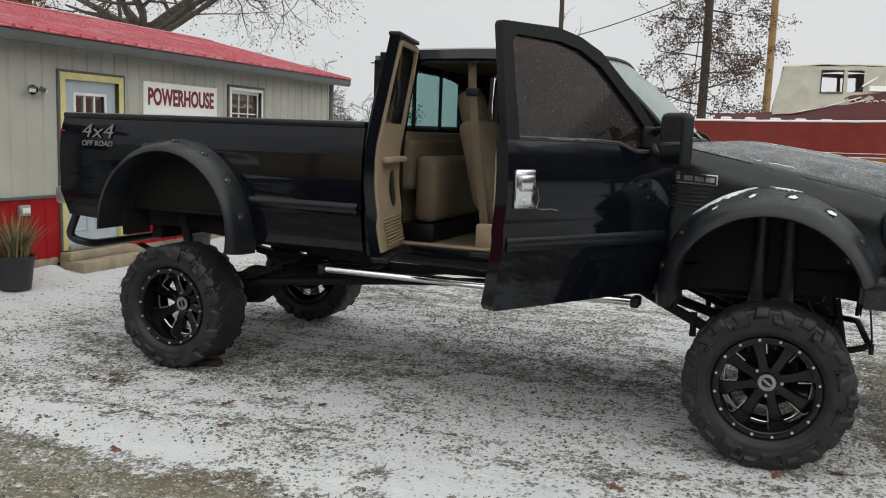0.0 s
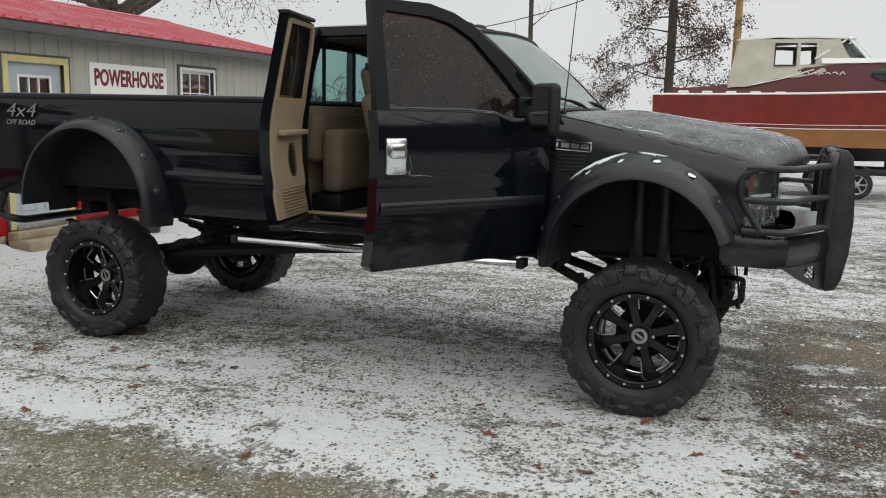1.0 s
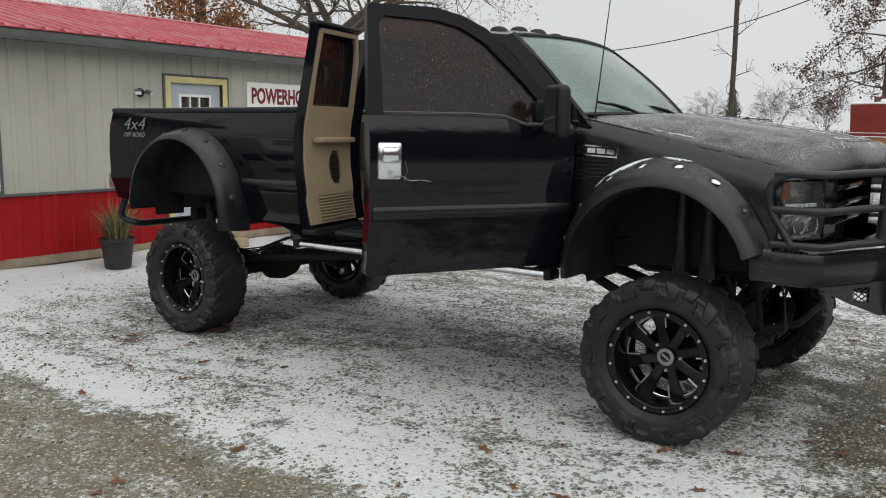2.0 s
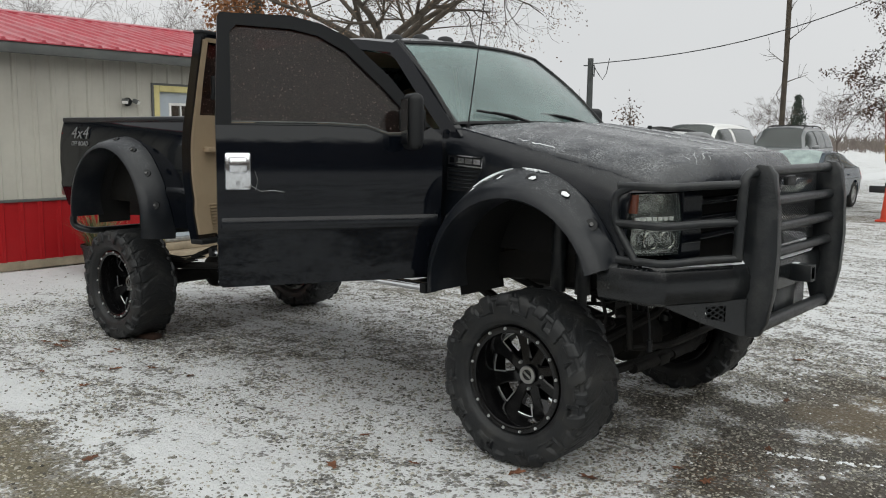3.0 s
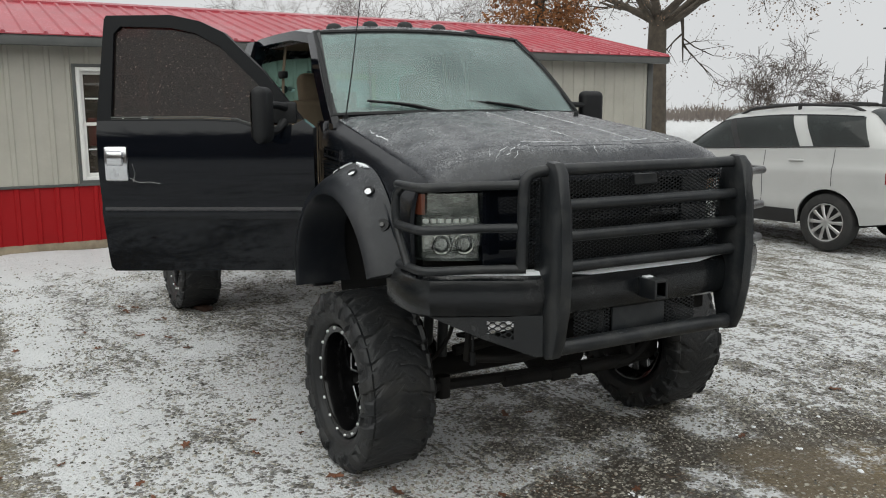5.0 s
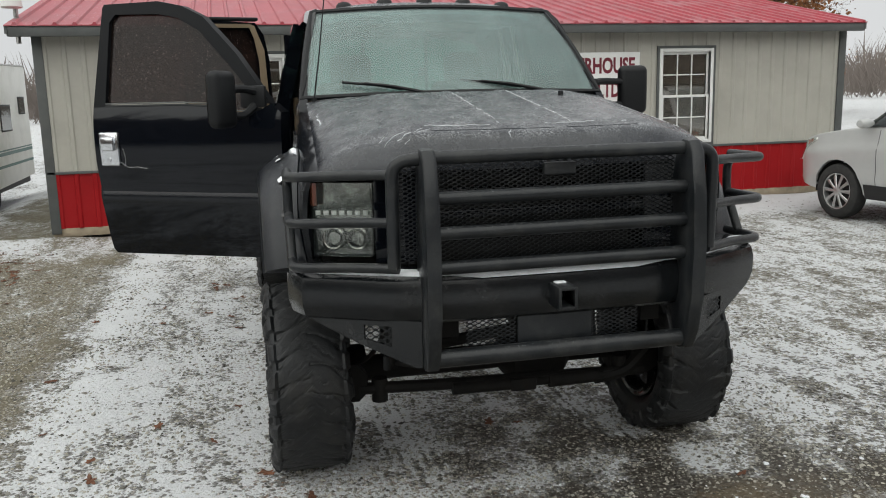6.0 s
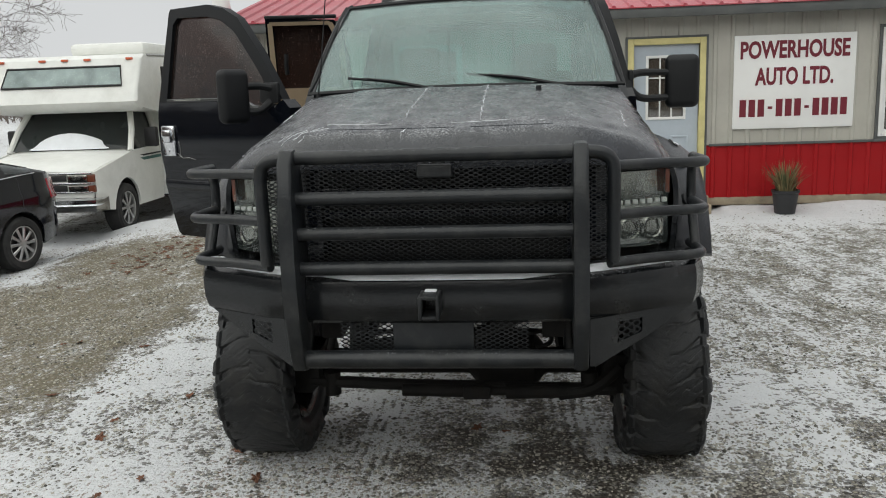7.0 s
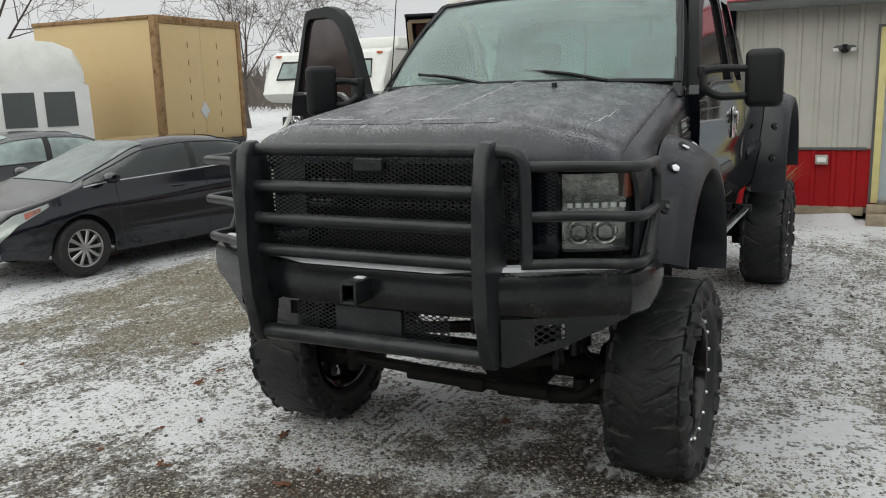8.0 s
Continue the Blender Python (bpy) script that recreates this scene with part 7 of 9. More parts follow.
def car(name, m, label, category, body, length, width, wheelbase, wr, belt, roof_line, glass_mat=None, posts=(), trim=None, snowy=False, rails=False, snow_hood=0.0, tail_tall=False, group="", lean=-0.05, belt_trim=False, mirror=None, screen_mat=None):
    """A parked car: x forward from the middle of its wheelbase, y to its left.
    belt: (x, z) of the shoulder line from nose to tail; roof_line: foot of the windscreen, its head, head of the rear window, its foot."""
    v = thing(name, m, label, category, group)
    h = width / 2
    xf, xr = belt[0][0], belt[-1][0]
    bz = sorted(belt)
    sill = 0.33 if tail_tall else 0.22
    ax = wheelbase / 2
    glass_mat = glass_mat or CAR_GLASS
    (x0, z0), (x1, z1), (x2, z2), (x3, z3) = roof_line
    mid = (x1 + x2) / 2
    crest = glide([(x, z + 0.035) for x, z in belt if x > x0 + 0.1] + [(x0, z0 + 0.055), (x0 + (x1 - x0) * 0.5, z0 + (z1 - z0) * 0.60), (x1, z1 + 0.02), (mid, max(z1, z2) + 0.055), (x2, z2 + 0.02), (x3 + (x2 - x3) * 0.45, z3 + (z2 - z3) * 0.56), (x3, z3 + 0.045)] + [(x, z + 0.03) for x, z in belt if x < x3 - 0.06])
    NN = 4.2

    def plan(x):
        a, b = max(0, (x - (xf - 0.75)) / 0.75), max(0, ((xr + 0.6) - x) / 0.6)
        return 0.26 * a ** 2.4 + (0.08 if tail_tall else 0.17) * b ** 2.4

    def yf(x, z):
        top = pick(bz, x)
        t = (z - sill) / (top - sill)
        return h - plan(x) - 0.07 * max(0, 0.3 - t) / 0.3 - 0.060 * max(0, t - 0.62) / 0.38 + 0.016 * math.exp(-((t - 0.72) / 0.05) ** 2) - 0.012 * math.exp(-((t - 0.40) / 0.12) ** 2)

    def rise(x):
        return max(0.03, crest(x) - pick(bz, x))

    def over(x, q):
        """Half width of the upper body at the share q of its height above the shoulder."""
        q = max(0.0, min(1.0, q))
        hh = rise(x)
        return yf(x, pick(bz, x)) * (1 - q ** NN) ** (1 / NN) * (1 - 0.20 * min(1, hh / 0.45) * q)

    def over_y(x, z):
        return over(x, (z - pick(bz, x)) / rise(x))

    def over_z(x, y):
        lo, hi = 0.0, 1.0
        for _ in range(24):
            c = (lo + hi) / 2
            lo, hi = (c, hi) if over(x, c) > abs(y) else (lo, c)
        return pick(bz, x) + rise(x) * lo

    ra = wr + 0.055
    for s in (-1, 1):
        out = [(xf, sill + 0.08), (xf, belt[0][1])] + list(belt[1:-1]) + [(xr, belt[-1][1]), (xr, sill + 0.1)]
        low = [(-ax - ra - 0.02, sill + 0.04)] + arc(-ax, wr, ra, ra, 180, 0, 14) + [(-ax + ra + 0.02, sill)]
        low += [(ax - ra - 0.02, sill)] + arc(ax, wr, ra, ra, 180, 0, 14) + [(ax + ra + 0.02, sill + 0.04)]
        part("body_side", skin(out + low, yf, 0.12, 0.05, 0.03, s), body, v)
        for cx in (-ax, ax):
            bm = bmesh.new()
            loft(bm, [[(x, s * yy, z) for yy in (h - 0.06, h - 0.34)] for x, z in arc(cx, wr, ra, ra, 185, -5, 12)], closed_ring=False, caps=False)
            part("wheel_well", bm, WELL, v)
        car_wheel(v, ax, s * (h - 0.115), wr, 0.215)
        car_wheel(v, -ax, s * (h - 0.115), wr, 0.215)
    # outlines of the side windows
    xs = list(np.linspace(x0 - 0.02, x3 + (0.10 if tail_tall else 0.16), 40))
    lower = [(x, pick(bz, x) + 0.03) for x in xs]
    upper = [(x, pick(bz, x) + 0.80 * rise(x)) for x in xs if 0.80 * rise(x) > 0.05]
    dlo = [p for p in lower if upper[-1][0] - 0.02 <= p[0] <= upper[0][0] + 0.05] + upper[::-1]
    if tail_tall:
        dlo = clip(dlo, -1.0, 0.5, -(x3 + 0.28) + 0.5 * pick(bz, x3))
    panes, straps = [dlo], []
    for xp, wp in posts:
        ln = lean if xp < 0.3 else -0.02
        zb = pick(bz, xp)
        fwd, aft = (-1.0, ln / 0.5, -(xp + wp) + zb * ln / 0.5), (1.0, -ln / 0.5, (xp - wp) - zb * ln / 0.5)
        last = panes.pop()
        straps.append((clip(clip(last, 1.0, -ln / 0.5, (xp + wp + 0.01) - zb * ln / 0.5), -1.0, ln / 0.5, -(xp - wp - 0.01) + zb * ln / 0.5), wp))
        panes += [clip(last, *fwd), clip(last, *aft)]
    panes = [p for p in panes if len(p) > 2]
    screen = lambda x: over(x, 0.90)
    # the upper shell: bonnet, pillars, roof and tail in one pressing, cut open at the windows
    bm = bmesh.new()
    rows = []
    for x in np.linspace(xr, xf, 76):
        x, b, hh = float(x), pick(bz, float(x)), rise(float(x))
        half = [(yf(x, b - 0.03) - 0.004, b - 0.03)]
        for k in range(19):
            f = radians(90 * k / 18)
            rr = (math.cos(f) ** NN + math.sin(f) ** NN) ** (-1 / NN)
            q = min(1.0, rr * math.sin(f))
            half.append((over(x, q) if k < 18 else 0.0, b + hh * q))
        rows.append([bm.verts.new((x, y, z)) for y, z in half] + [bm.verts.new((x, -y, z)) for y, z in half[-2::-1]])
    for p, q in zip(rows, rows[1:]):
        for k in range(len(p) - 1):
            quad = (p[k], q[k], q[k + 1], p[k + 1])
            if any(all(within(w, c.co.x, c.co.z) and abs(c.co.y) > screen(c.co.x) - 0.04 for c in quad) for w in panes):
                continue
            if all((x1 + 0.01 < c.co.x < x0 - 0.05 or x3 + 0.03 < c.co.x < x2 - 0.03) and abs(c.co.y) < screen(c.co.x) - 0.035 for c in quad):
                continue
            bm.faces.new(quad)
    bmesh.ops.recalc_face_normals(bm, faces=bm.faces)
    bmesh.ops.solidify(bm, geom=bm.faces[:], thickness=0.012)
    part("upper_body", bm, body, v, sharp=40)
    for s in (-1, 1):
        for w in panes:
            part("side_glass", skin(w, lambda x, z: over_y(x, z) + 0.009, 0.16, 0.06, 0.006, s), glass_mat, v)
        for w, wp in straps:
            if wp <= 0.05 and len(w) > 2:
                part("door_pillar", skin(w, lambda x, z: over_y(x, z) + 0.011, 0.16, 0.06, 0.012, s), PLASTIC, v)
        bm = bmesh.new()
        tube(bm, [(x, s * (over_y(x, z) + 0.010), z) for x, z in dlo[::2]], 0.008, 5, closed=True)
        part("window_seal", bm, PLASTIC, v)
    for nm, xa, xb, mt in (("windscreen", x0, x1 - 0.02, SNOWY_GLASS if snow_hood or snowy else screen_mat or HAZY_GLASS), ("rear_window", x3 + 0.01, x2 + 0.0, glass_mat)):
        bm = bmesh.new()

        def pane_at(u, w):
            k = 2 * u - 1
            x = xa + (xb - xa) * w
            y = k * screen(x)
            return (x, y, over_z(x, y) + 0.010)

        sheet(bm, pane_at, 20, 12, (0, 0, -0.006))
        part(nm, bm, mt, v)
    if snow_hood:
        bm = bmesh.new()

        def snowy_at(u, w):
            x = x0 + 0.06 + (xf - 0.10 - x0) * u
            k = 2 * w - 1
            edge = min(1, 6 * u, 6 * (1 - u), 6 * w, 6 * (1 - w))
            y = (over(x, 0.3) - 0.06) * k
            return (x, y, over_z(x, y) + 0.004 + snow_hood * edge)

        sheet(bm, snowy_at, 14, 14, (0, 0, -0.006))
        part("snow_cover", bm, SNOW, v, "layer of snow on the bonnet")
    # front and rear ends
    for e, xe in ((1, xf), (-1, xr)):
        bm = bmesh.new()
        half = yf(xe, pick(bz, xe)) - 0.004

        def end(u, w):
            k = 2 * u - 1
            y = half * k
            top = over_z(xe, y * 0.97)
            z = sill + 0.06 + (top - sill - 0.06) * w
            bulge = (0.10 if e > 0 else 0.07) * (1 - k * k) * (1 - w ** 4)
            lip = (0.07 if tail_tall or e > 0 else 0.05) * (1 - k ** 6) * math.exp(-((w - 0.30) / 0.14) ** 4)
            wide = 1 + 0.04 * (1 - w) * (1 - abs(w - 0.3))
            return (xe + e * (bulge + lip - 0.004), y * wide, z)

        sheet(bm, end, 18, 18, (-e * 0.02, 0, 0))
        part("front_bumper" if e > 0 else "rear_bumper", bm, body, v)
    # lamps and plates
    zl = belt[0][1]
    for s in (-1, 1):
        def front_lens(u, w, o, a=0.0, b=1.0):
            """The lamp's skin, from its swept-back tip on the wing round the corner to the grille."""
            u = a + (b - a) * u
            if u < 0.6:
                x = xf - 0.46 * (1 - u / 0.6)
                top = pick(bz, x) - 0.015
                z = top - (0.035 + 0.115 * u / 0.6) * (1 - w)
                return (x, s * (yf(x, z) + o), z)
            k = (u - 0.6) / 0.4
            z = zl - 0.015 - 0.15 * (1 - w) - 0.01 * k
            y = yf(xf, min(z, zl)) - 0.30 * k
            kk = y / yf(xf, zl)
            return (xf + o + 0.10 * max(0, 1 - kk * kk) + 0.012 * min(1, 8 * k), s * (y + o * (1 - k)), z)

        bm = bmesh.new()
        sheet(bm, lambda u, w: front_lens(u, w, 0.020), 20, 6, (-0.004, -s * 0.003, 0))
        hl = part("headlamp", bm, CLEAR_LENS, v)
        bm = bmesh.new()
        sheet(bm, lambda u, w: front_lens(u, w, 0.011), 20, 6, (-0.02, -s * 0.01, 0))
        part("reflector", bm, CAR_REFLECTOR, hl)
        bm = bmesh.new()
        sheet(bm, lambda u, w: front_lens(u, 0.15 + 0.7 * w, 0.015, 0.10, 0.30), 6, 3, (-0.003, -s * 0.002, 0))
        part("turn_signal", bm, ORANGE_LENS, hl)
        zt = belt[-1][1]
        z0_, z1_ = (zt - 0.36, zt + 0.0) if tail_tall else (zt - 0.22, zt + 0.02)
        across = 0.17 if tail_tall else 0.26

        def lens(u, w, o, lo, hi):
            z = lo + (hi - lo) * w
            if u < 0.5:
                x = xr + (0.12 if tail_tall else 0.20) * (1 - 2 * u)
                return (x, s * (yf(x, min(z, pick(bz, x))) + o), z)
            y = yf(xr, min(z, zt)) - across * (2 * u - 1)
            k = y / yf(xr, zt)
            return (xr - o - 0.07 * max(0, 1 - k * k) - 0.012 * min(1, 6 * (2 * u - 1)), s * (y + o * (2 - 2 * u)), z)

        bm = bmesh.new()
        sheet(bm, lambda u, w: lens(u, w, 0.014, z0_, z1_), 12, 6, (0.03, -s * 0.02, 0))
        lamp_ob = part("tail_lamp", bm, RED_LENS, v)
        if tail_tall:
            bm = bmesh.new()
            sheet(bm, lambda u, w: lens(u, w, 0.019, zt - 0.14, zt - 0.004), 12, 3, (0.01, -s * 0.008, 0))
            part("reverse_lamp", bm, CLEAR_TAIL, lamp_ob)
    oval = [(0.37 * math.copysign(abs(math.cos(f)) ** 0.5, math.cos(f)), zl - 0.105 + 0.075 * math.copysign(abs(math.sin(f)) ** 0.7, math.sin(f))) for f in [i * math.tau / 28 for i in range(28)]]
    nose = lambda y: xf + 0.10 * (1 - (y / h) ** 2)
    bm = bmesh.new()
    plate(bm, oval, 0.03, lambda y, z, c: (nose(y) + 0.012 - c, y, z))
    grille = part("grille", bm, PLASTIC, v)
    bm = bmesh.new()
    tube(bm, [(nose(y) + 0.014, y, z) for y, z in oval], 0.011, 6, closed=True)
    part("grille_rim", bm, trim or body, grille)
    for k in range(4):
        zz = zl - 0.153 + k * 0.032
        yy = 0.37 * math.sqrt(max(0.0, 1 - abs((zz - zl + 0.105) / 0.075) ** 2.86)) ** 0.5 - 0.015
        bm = bmesh.new()
        tube(bm, [(nose(y) + 0.018, y, zz) for y in np.linspace(-yy, yy, 7)], 0.006, 5)
        part("slat", bm, trim or PLASTIC, grille)
    bm = bmesh.new()
    box(bm, (xf + 0.06, -0.5, sill + 0.12), (xf + 0.16, 0.5, sill + 0.20), 0.01)
    part("air_intake", bm, PLASTIC, v)
    bm = bmesh.new()
    x, z = xr - 0.075, belt[-1][1] - 0.30
    box(bm, (x - 0.012, -0.155, z), (x + 0.06, 0.155, z + 0.15), 0.004)
    pl = part("licence_plate", bm, PLATE_WHITE, v)
    bm = bmesh.new()
    for k in range(6):
        box(bm, (x - 0.016, -0.115 + k * 0.041, z + 0.04), (x - 0.0125, -0.09 + k * 0.041, z + 0.10))
    part("bar", bm, PLASTIC, pl)
    if tail_tall:
        bm = bmesh.new()
        box(bm, (xr - 0.095, -0.30, z + 0.19), (xr - 0.04, 0.30, z + 0.225), 0.012)
        part("tailgate_handle", bm, body, v)
        bm = bmesh.new()
        xw = x3 + 0.10
        tube(bm, [(x3 - 0.01, 0.0, over_z(x3, 0) + 0.03), (xw, 0.20, over_z(xw, 0.2) + 0.03), (xw + 0.06, 0.42, over_z(xw + 0.06, 0.42) + 0.02)], 0.014, 6)
        part("rear_wiper", bm, PLASTIC, v)
        # lower cladding of the bumper and sills in another tone
        bm = bmesh.new()
        box(bm, (xr - 0.06, -h + 0.26, sill - 0.06), (xr + 0.10, h - 0.26, sill + 0.08), 0.03)
        part("bumper_skirt", bm, PLASTIC, v)
        for s in (-1, 1):
            part("sill_cladding", skin([(-ax + ra + 0.03, sill - 0.02), (-ax + ra + 0.03, sill + 0.17), (ax - ra - 0.03, sill + 0.17), (ax - ra - 0.03, sill - 0.02)], lambda x, z: yf(x, z) + 0.012, 0.3, 0.06, 0.02, s), PLASTIC, v)
    for s in (-1, 1):
        if belt_trim:
            bm = bmesh.new()
            tube(bm, [(x, s * (over_y(x, pick(bz, x) + 0.022) + 0.006), pick(bz, x) + 0.022) for x in np.linspace(upper[0][0], upper[-1][0], 12)], 0.009, 6)
            part("belt_strip", bm, CHROME, v)
        bm = bmesh.new()
        xm = x0 - 0.30
        zm = pick(bz, xm) + 0.01
        loft(bm, [[(xm + 0.09 * k * math.cos(a) * (0.75 if math.cos(a) < 0 else 1.0), s * y, zm + 0.065 + 0.062 * k * math.sin(a)) for a in [i * math.tau / 14 for i in range(14)]] for y, k in ((h - 0.04, 0.45), (h + 0.01, 0.80), (h + 0.07, 1.0), (h + 0.14, 0.95), (h + 0.165, 0.7), (h + 0.17, 0.2))])
        part("side_mirror", bm, mirror or body, v)
        for xh in (0.02, -0.88):
            bm = bmesh.new()
            zz = pick(bz, xh) - 0.14
            tube(bm, [(xh - 0.10, s * (yf(xh - 0.1, zz) - 0.004), zz), (xh - 0.08, s * (yf(xh, zz) + 0.022), zz + 0.002), (xh + 0.08, s * (yf(xh, zz) + 0.022), zz), (xh + 0.10, s * (yf(xh + 0.1, zz) - 0.004), zz)], 0.014, 8)
            part("door_handle", bm, body, v)
        for xg in (x0 - 0.42, -0.40, -ax - 0.05 if length > 4.4 else -ax + 0.3):
            bm = bmesh.new()
            zz = pick(bz, xg)
            zg = wr + ra + 0.04 if abs(xg + ax) < ra else sill + 0.12
            sheet(bm, lambda u, w: (xg - 0.004 + 0.008 * u, s * (yf(xg, zg + (zz - zg - 0.01) * w) + 0.0015), zg + (zz - zg - 0.01) * w), 1, 12, (0, -s * 0.01, 0))
            part("door_gap", bm, PLASTIC, v)
        if rails:
            bm = bmesh.new()
            yr_ = over(mid, 0.93)
            zr_ = lambda x: over_z(x, yr_)
            tube(bm, rounded([(x1 - 0.10, s * yr_, zr_(x1 - 0.1) - 0.01), (x1 - 0.28, s * yr_, zr_(x1 - 0.28) + 0.055), (mid, s * yr_, zr_(mid) + 0.065), (x2 + 0.28, s * yr_, zr_(x2 + 0.28) + 0.055), (x2 + 0.10, s * yr_, zr_(x2 + 0.1) - 0.01)], 0.08), 0.02, 8)
            rail = part("roof_rail", bm, PLASTIC, v)
            bm = bmesh.new()
            cyl(bm, (mid, s * yr_, zr_(mid) - 0.01), (mid, s * yr_, zr_(mid) + 0.06), 0.025, n=8)
            part("rail_foot", bm, PLASTIC, rail)
    if rails:
        for xb in (x1 - 0.55, x2 + 0.55):
            bm = bmesh.new()
            tube(bm, [(xb, -over(mid, 0.93), over_z(xb, over(mid, 0.93)) + 0.07), (xb, 0, over_z(xb, over(mid, 0.93)) + 0.085), (xb, over(mid, 0.93), over_z(xb, over(mid, 0.93)) + 0.07)], 0.018, 8)
            part("cross_bar", bm, PLASTIC, v)
    # dark inside: seats and dash
    bm = bmesh.new()
    for xg in (0.05, -0.85):
        for ys in (-0.36, 0.36):
            box(bm, (xg - 0.12, ys - 0.22, 0.5), (xg + 0.05, ys + 0.22, min(z1, z2) - 0.26), 0.06)
    box(bm, (x3 + 0.25, -h + 0.20, 0.35), (x0 - 0.02, h - 0.20, min(z0, z3) - 0.12))
    part("seats", bm, PLASTIC, v)
    return v


# silver SUV beside the shop
DARK_CAR_GLASS = glass("dark_car_glass", (0.32, 0.35, 0.36), 0.03, 0.12, frost=0.05, gloss_min=0.035)
SILVER = paint("silver_paint", (0.46, 0.465, 0.46), 0.4, 0.25, 0.3)
car("parked_suv", pose(-2.50, 7.80, 0, 0, 0, 184), "silver mid-size SUV with dark tinted rear windows and roof rails", "car", SILVER,
    4.75, 1.94, 2.70, 0.37, [(2.28, 0.90), (2.1, 1.04), (1.35, 1.17), (0.9, 1.21), (-1.6, 1.31), (-2.12, 1.31), (-2.20, 1.26)],
    [(1.12, 1.18), (0.38, 1.74), (-1.64, 1.78), (-2.12, 1.30)], posts=((0.02, 0.04), (-1.02, 0.10)), rails=True, tail_tall=True, glass_mat=DARK_CAR_GLASS, lean=0.32)
# black sedan across the lane
NAVY = paint("black_car_paint", (0.006, 0.0075, 0.013), 0.3, 0.08, 0.10, 0.3, 0.5)
car("parked_sedan", pose(-2.37, -6.60, -0.18, 0, 0, -11), "black compact sedan with silver multi-spoke wheels", "car", NAVY,
    4.53, 1.82, 2.65, 0.325, [(2.14, 0.66), (2.0, 0.78), (1.5, 0.93), (1.1, 1.0), (-0.6, 1.06), (-1.6, 1.12), (-2.02, 1.10), (-2.12, 1.02)],
    [(1.28, 0.99), (0.30, 1.41), (-0.85, 1.42), (-1.84, 1.13)], posts=((-0.24, 0.035), (-1.16, 0.035)), belt_trim=True)
GREYCAR = paint("grey_car_paint", (0.035, 0.04, 0.045), 0.5, 0.2, 0.25)
car("parked_sedan", pose(-3.45, -10.4, -0.18, 0, 0, -14), "dark grey sedan with frosted windows", "car", GREYCAR,
    4.6, 1.8, 2.7, 0.32, [(2.2, 0.64), (2.05, 0.75), (1.4, 0.92), (1.0, 0.97), (-1.7, 1.03), (-2.2, 1.0), (-2.3, 0.92)],
    [(1.15, 0.96), (0.25, 1.42), (-0.8, 1.42), (-1.75, 1.02)], posts=((-0.25, 0.04),), glass_mat=SNOWY_GLASS, snowy=True)
# row of cars past the SUV
WHITE_PAINT = paint("white_paint", (0.78, 0.78, 0.765), 0.3, 0.25, 0.3)
DARK_BLUE = paint("blue_car_paint", (0.012, 0.03, 0.05), 0.4, 0.2, 0.2)
car("parked_pickup", pose(-5.72, 19.9, 0, 0, 0, 274.5) @ Matrix.Scale(1.06, 4), "white pickup with a white bed cap", "truck", WHITE_PAINT,
    5.6, 1.95, 3.5, 0.40, [(2.65, 1.02), (2.5, 1.15), (1.6, 1.26), (-2.7, 1.30), (-2.78, 1.22)],
    [(1.42, 1.25), (0.75, 1.96), (-2.3, 1.98), (-2.72, 1.3)], posts=((-0.28, 0.13),), lean=0.05, mirror=PLASTIC, screen_mat=CAR_GLASS)
car("parked_sedan", pose(-2.15, 17.65, 0, 0, 0, 268.5), "dark blue sedan with snow on its bonnet", "car", DARK_BLUE,
    4.7, 1.82, 2.72, 0.32, [(2.2, 0.70), (2.05, 0.80), (1.2, 0.94), (1.0, 0.96), (-1.7, 1.0), (-2.2, 0.98), (-2.3, 0.9)],
    [(1.0, 0.95), (0.2, 1.42), (-0.9, 1.42), (-1.75, 1.0)], posts=((-0.3, 0.04),), snow_hood=0.035, trim=CHROME)
car("parked_sedan", pose(-3.82, 13.75, 0, 0, 0, 338), "white car parked nose-out beyond the silver SUV", "car", WHITE_PAINT,
    4.5, 1.78, 2.6, 0.32, [(2.15, 0.74), (2.0, 0.84), (1.2, 0.98), (1.0, 1.0), (-1.7, 1.03), (-2.2, 1.0), (-2.3, 0.92)],
    [(1.1, 0.99), (0.25, 1.42), (-0.9, 1.42), (-1.75, 1.03)], posts=((-0.3, 0.04),), snowy=True, trim=CHROME)
GREY_SUV = paint("grey_suv_paint", (0.20, 0.21, 0.22), 0.6, 0.25, 0.3)
car("parked_suv", pose(-5.3, 26.6, 0, 0, 0, 273) @ Matrix.Scale(1.13, 4), "grey SUV with roof rails and a clear dark windscreen", "car", GREY_SUV,
    4.9, 1.95, 2.8, 0.38, [(2.35, 0.95), (2.2, 1.08), (1.4, 1.20), (-2.3, 1.24), (-2.4, 1.16)],
    [(1.25, 1.19), (0.6, 1.84), (-1.9, 1.86), (-2.3, 1.22)], posts=((0.1, 0.05), (-0.9, 0.06)), rails=True, screen_mat=CAR_GLASS)

# ---- motorhome ----
RV_WHITE = material("rv_white", (0.76, 0.765, 0.73), 0.4, var=0.05, dirt=(0.42, 0.42, 0.37), dirt_amt=0.35, dirt_scale=1.5, snow=0.6, snow_scale=6)
TEAL = material("teal_stripe", (0.03, 0.12, 0.11), 0.4)
rv = thing("motorhome", pose(-5.3, -6.33, -0.165), "white van-based motorhome with a bunk over the cab", "motorhome")


def rv_y(x, z):
    t = (z - 0.35) / 1.0
    return 0.98 - 0.05 * max(0, 0.3 - t) - 0.03 * max(0, t - 0.6) - 0.10 * max(0, (x + 0.45) / 0.45) ** 2


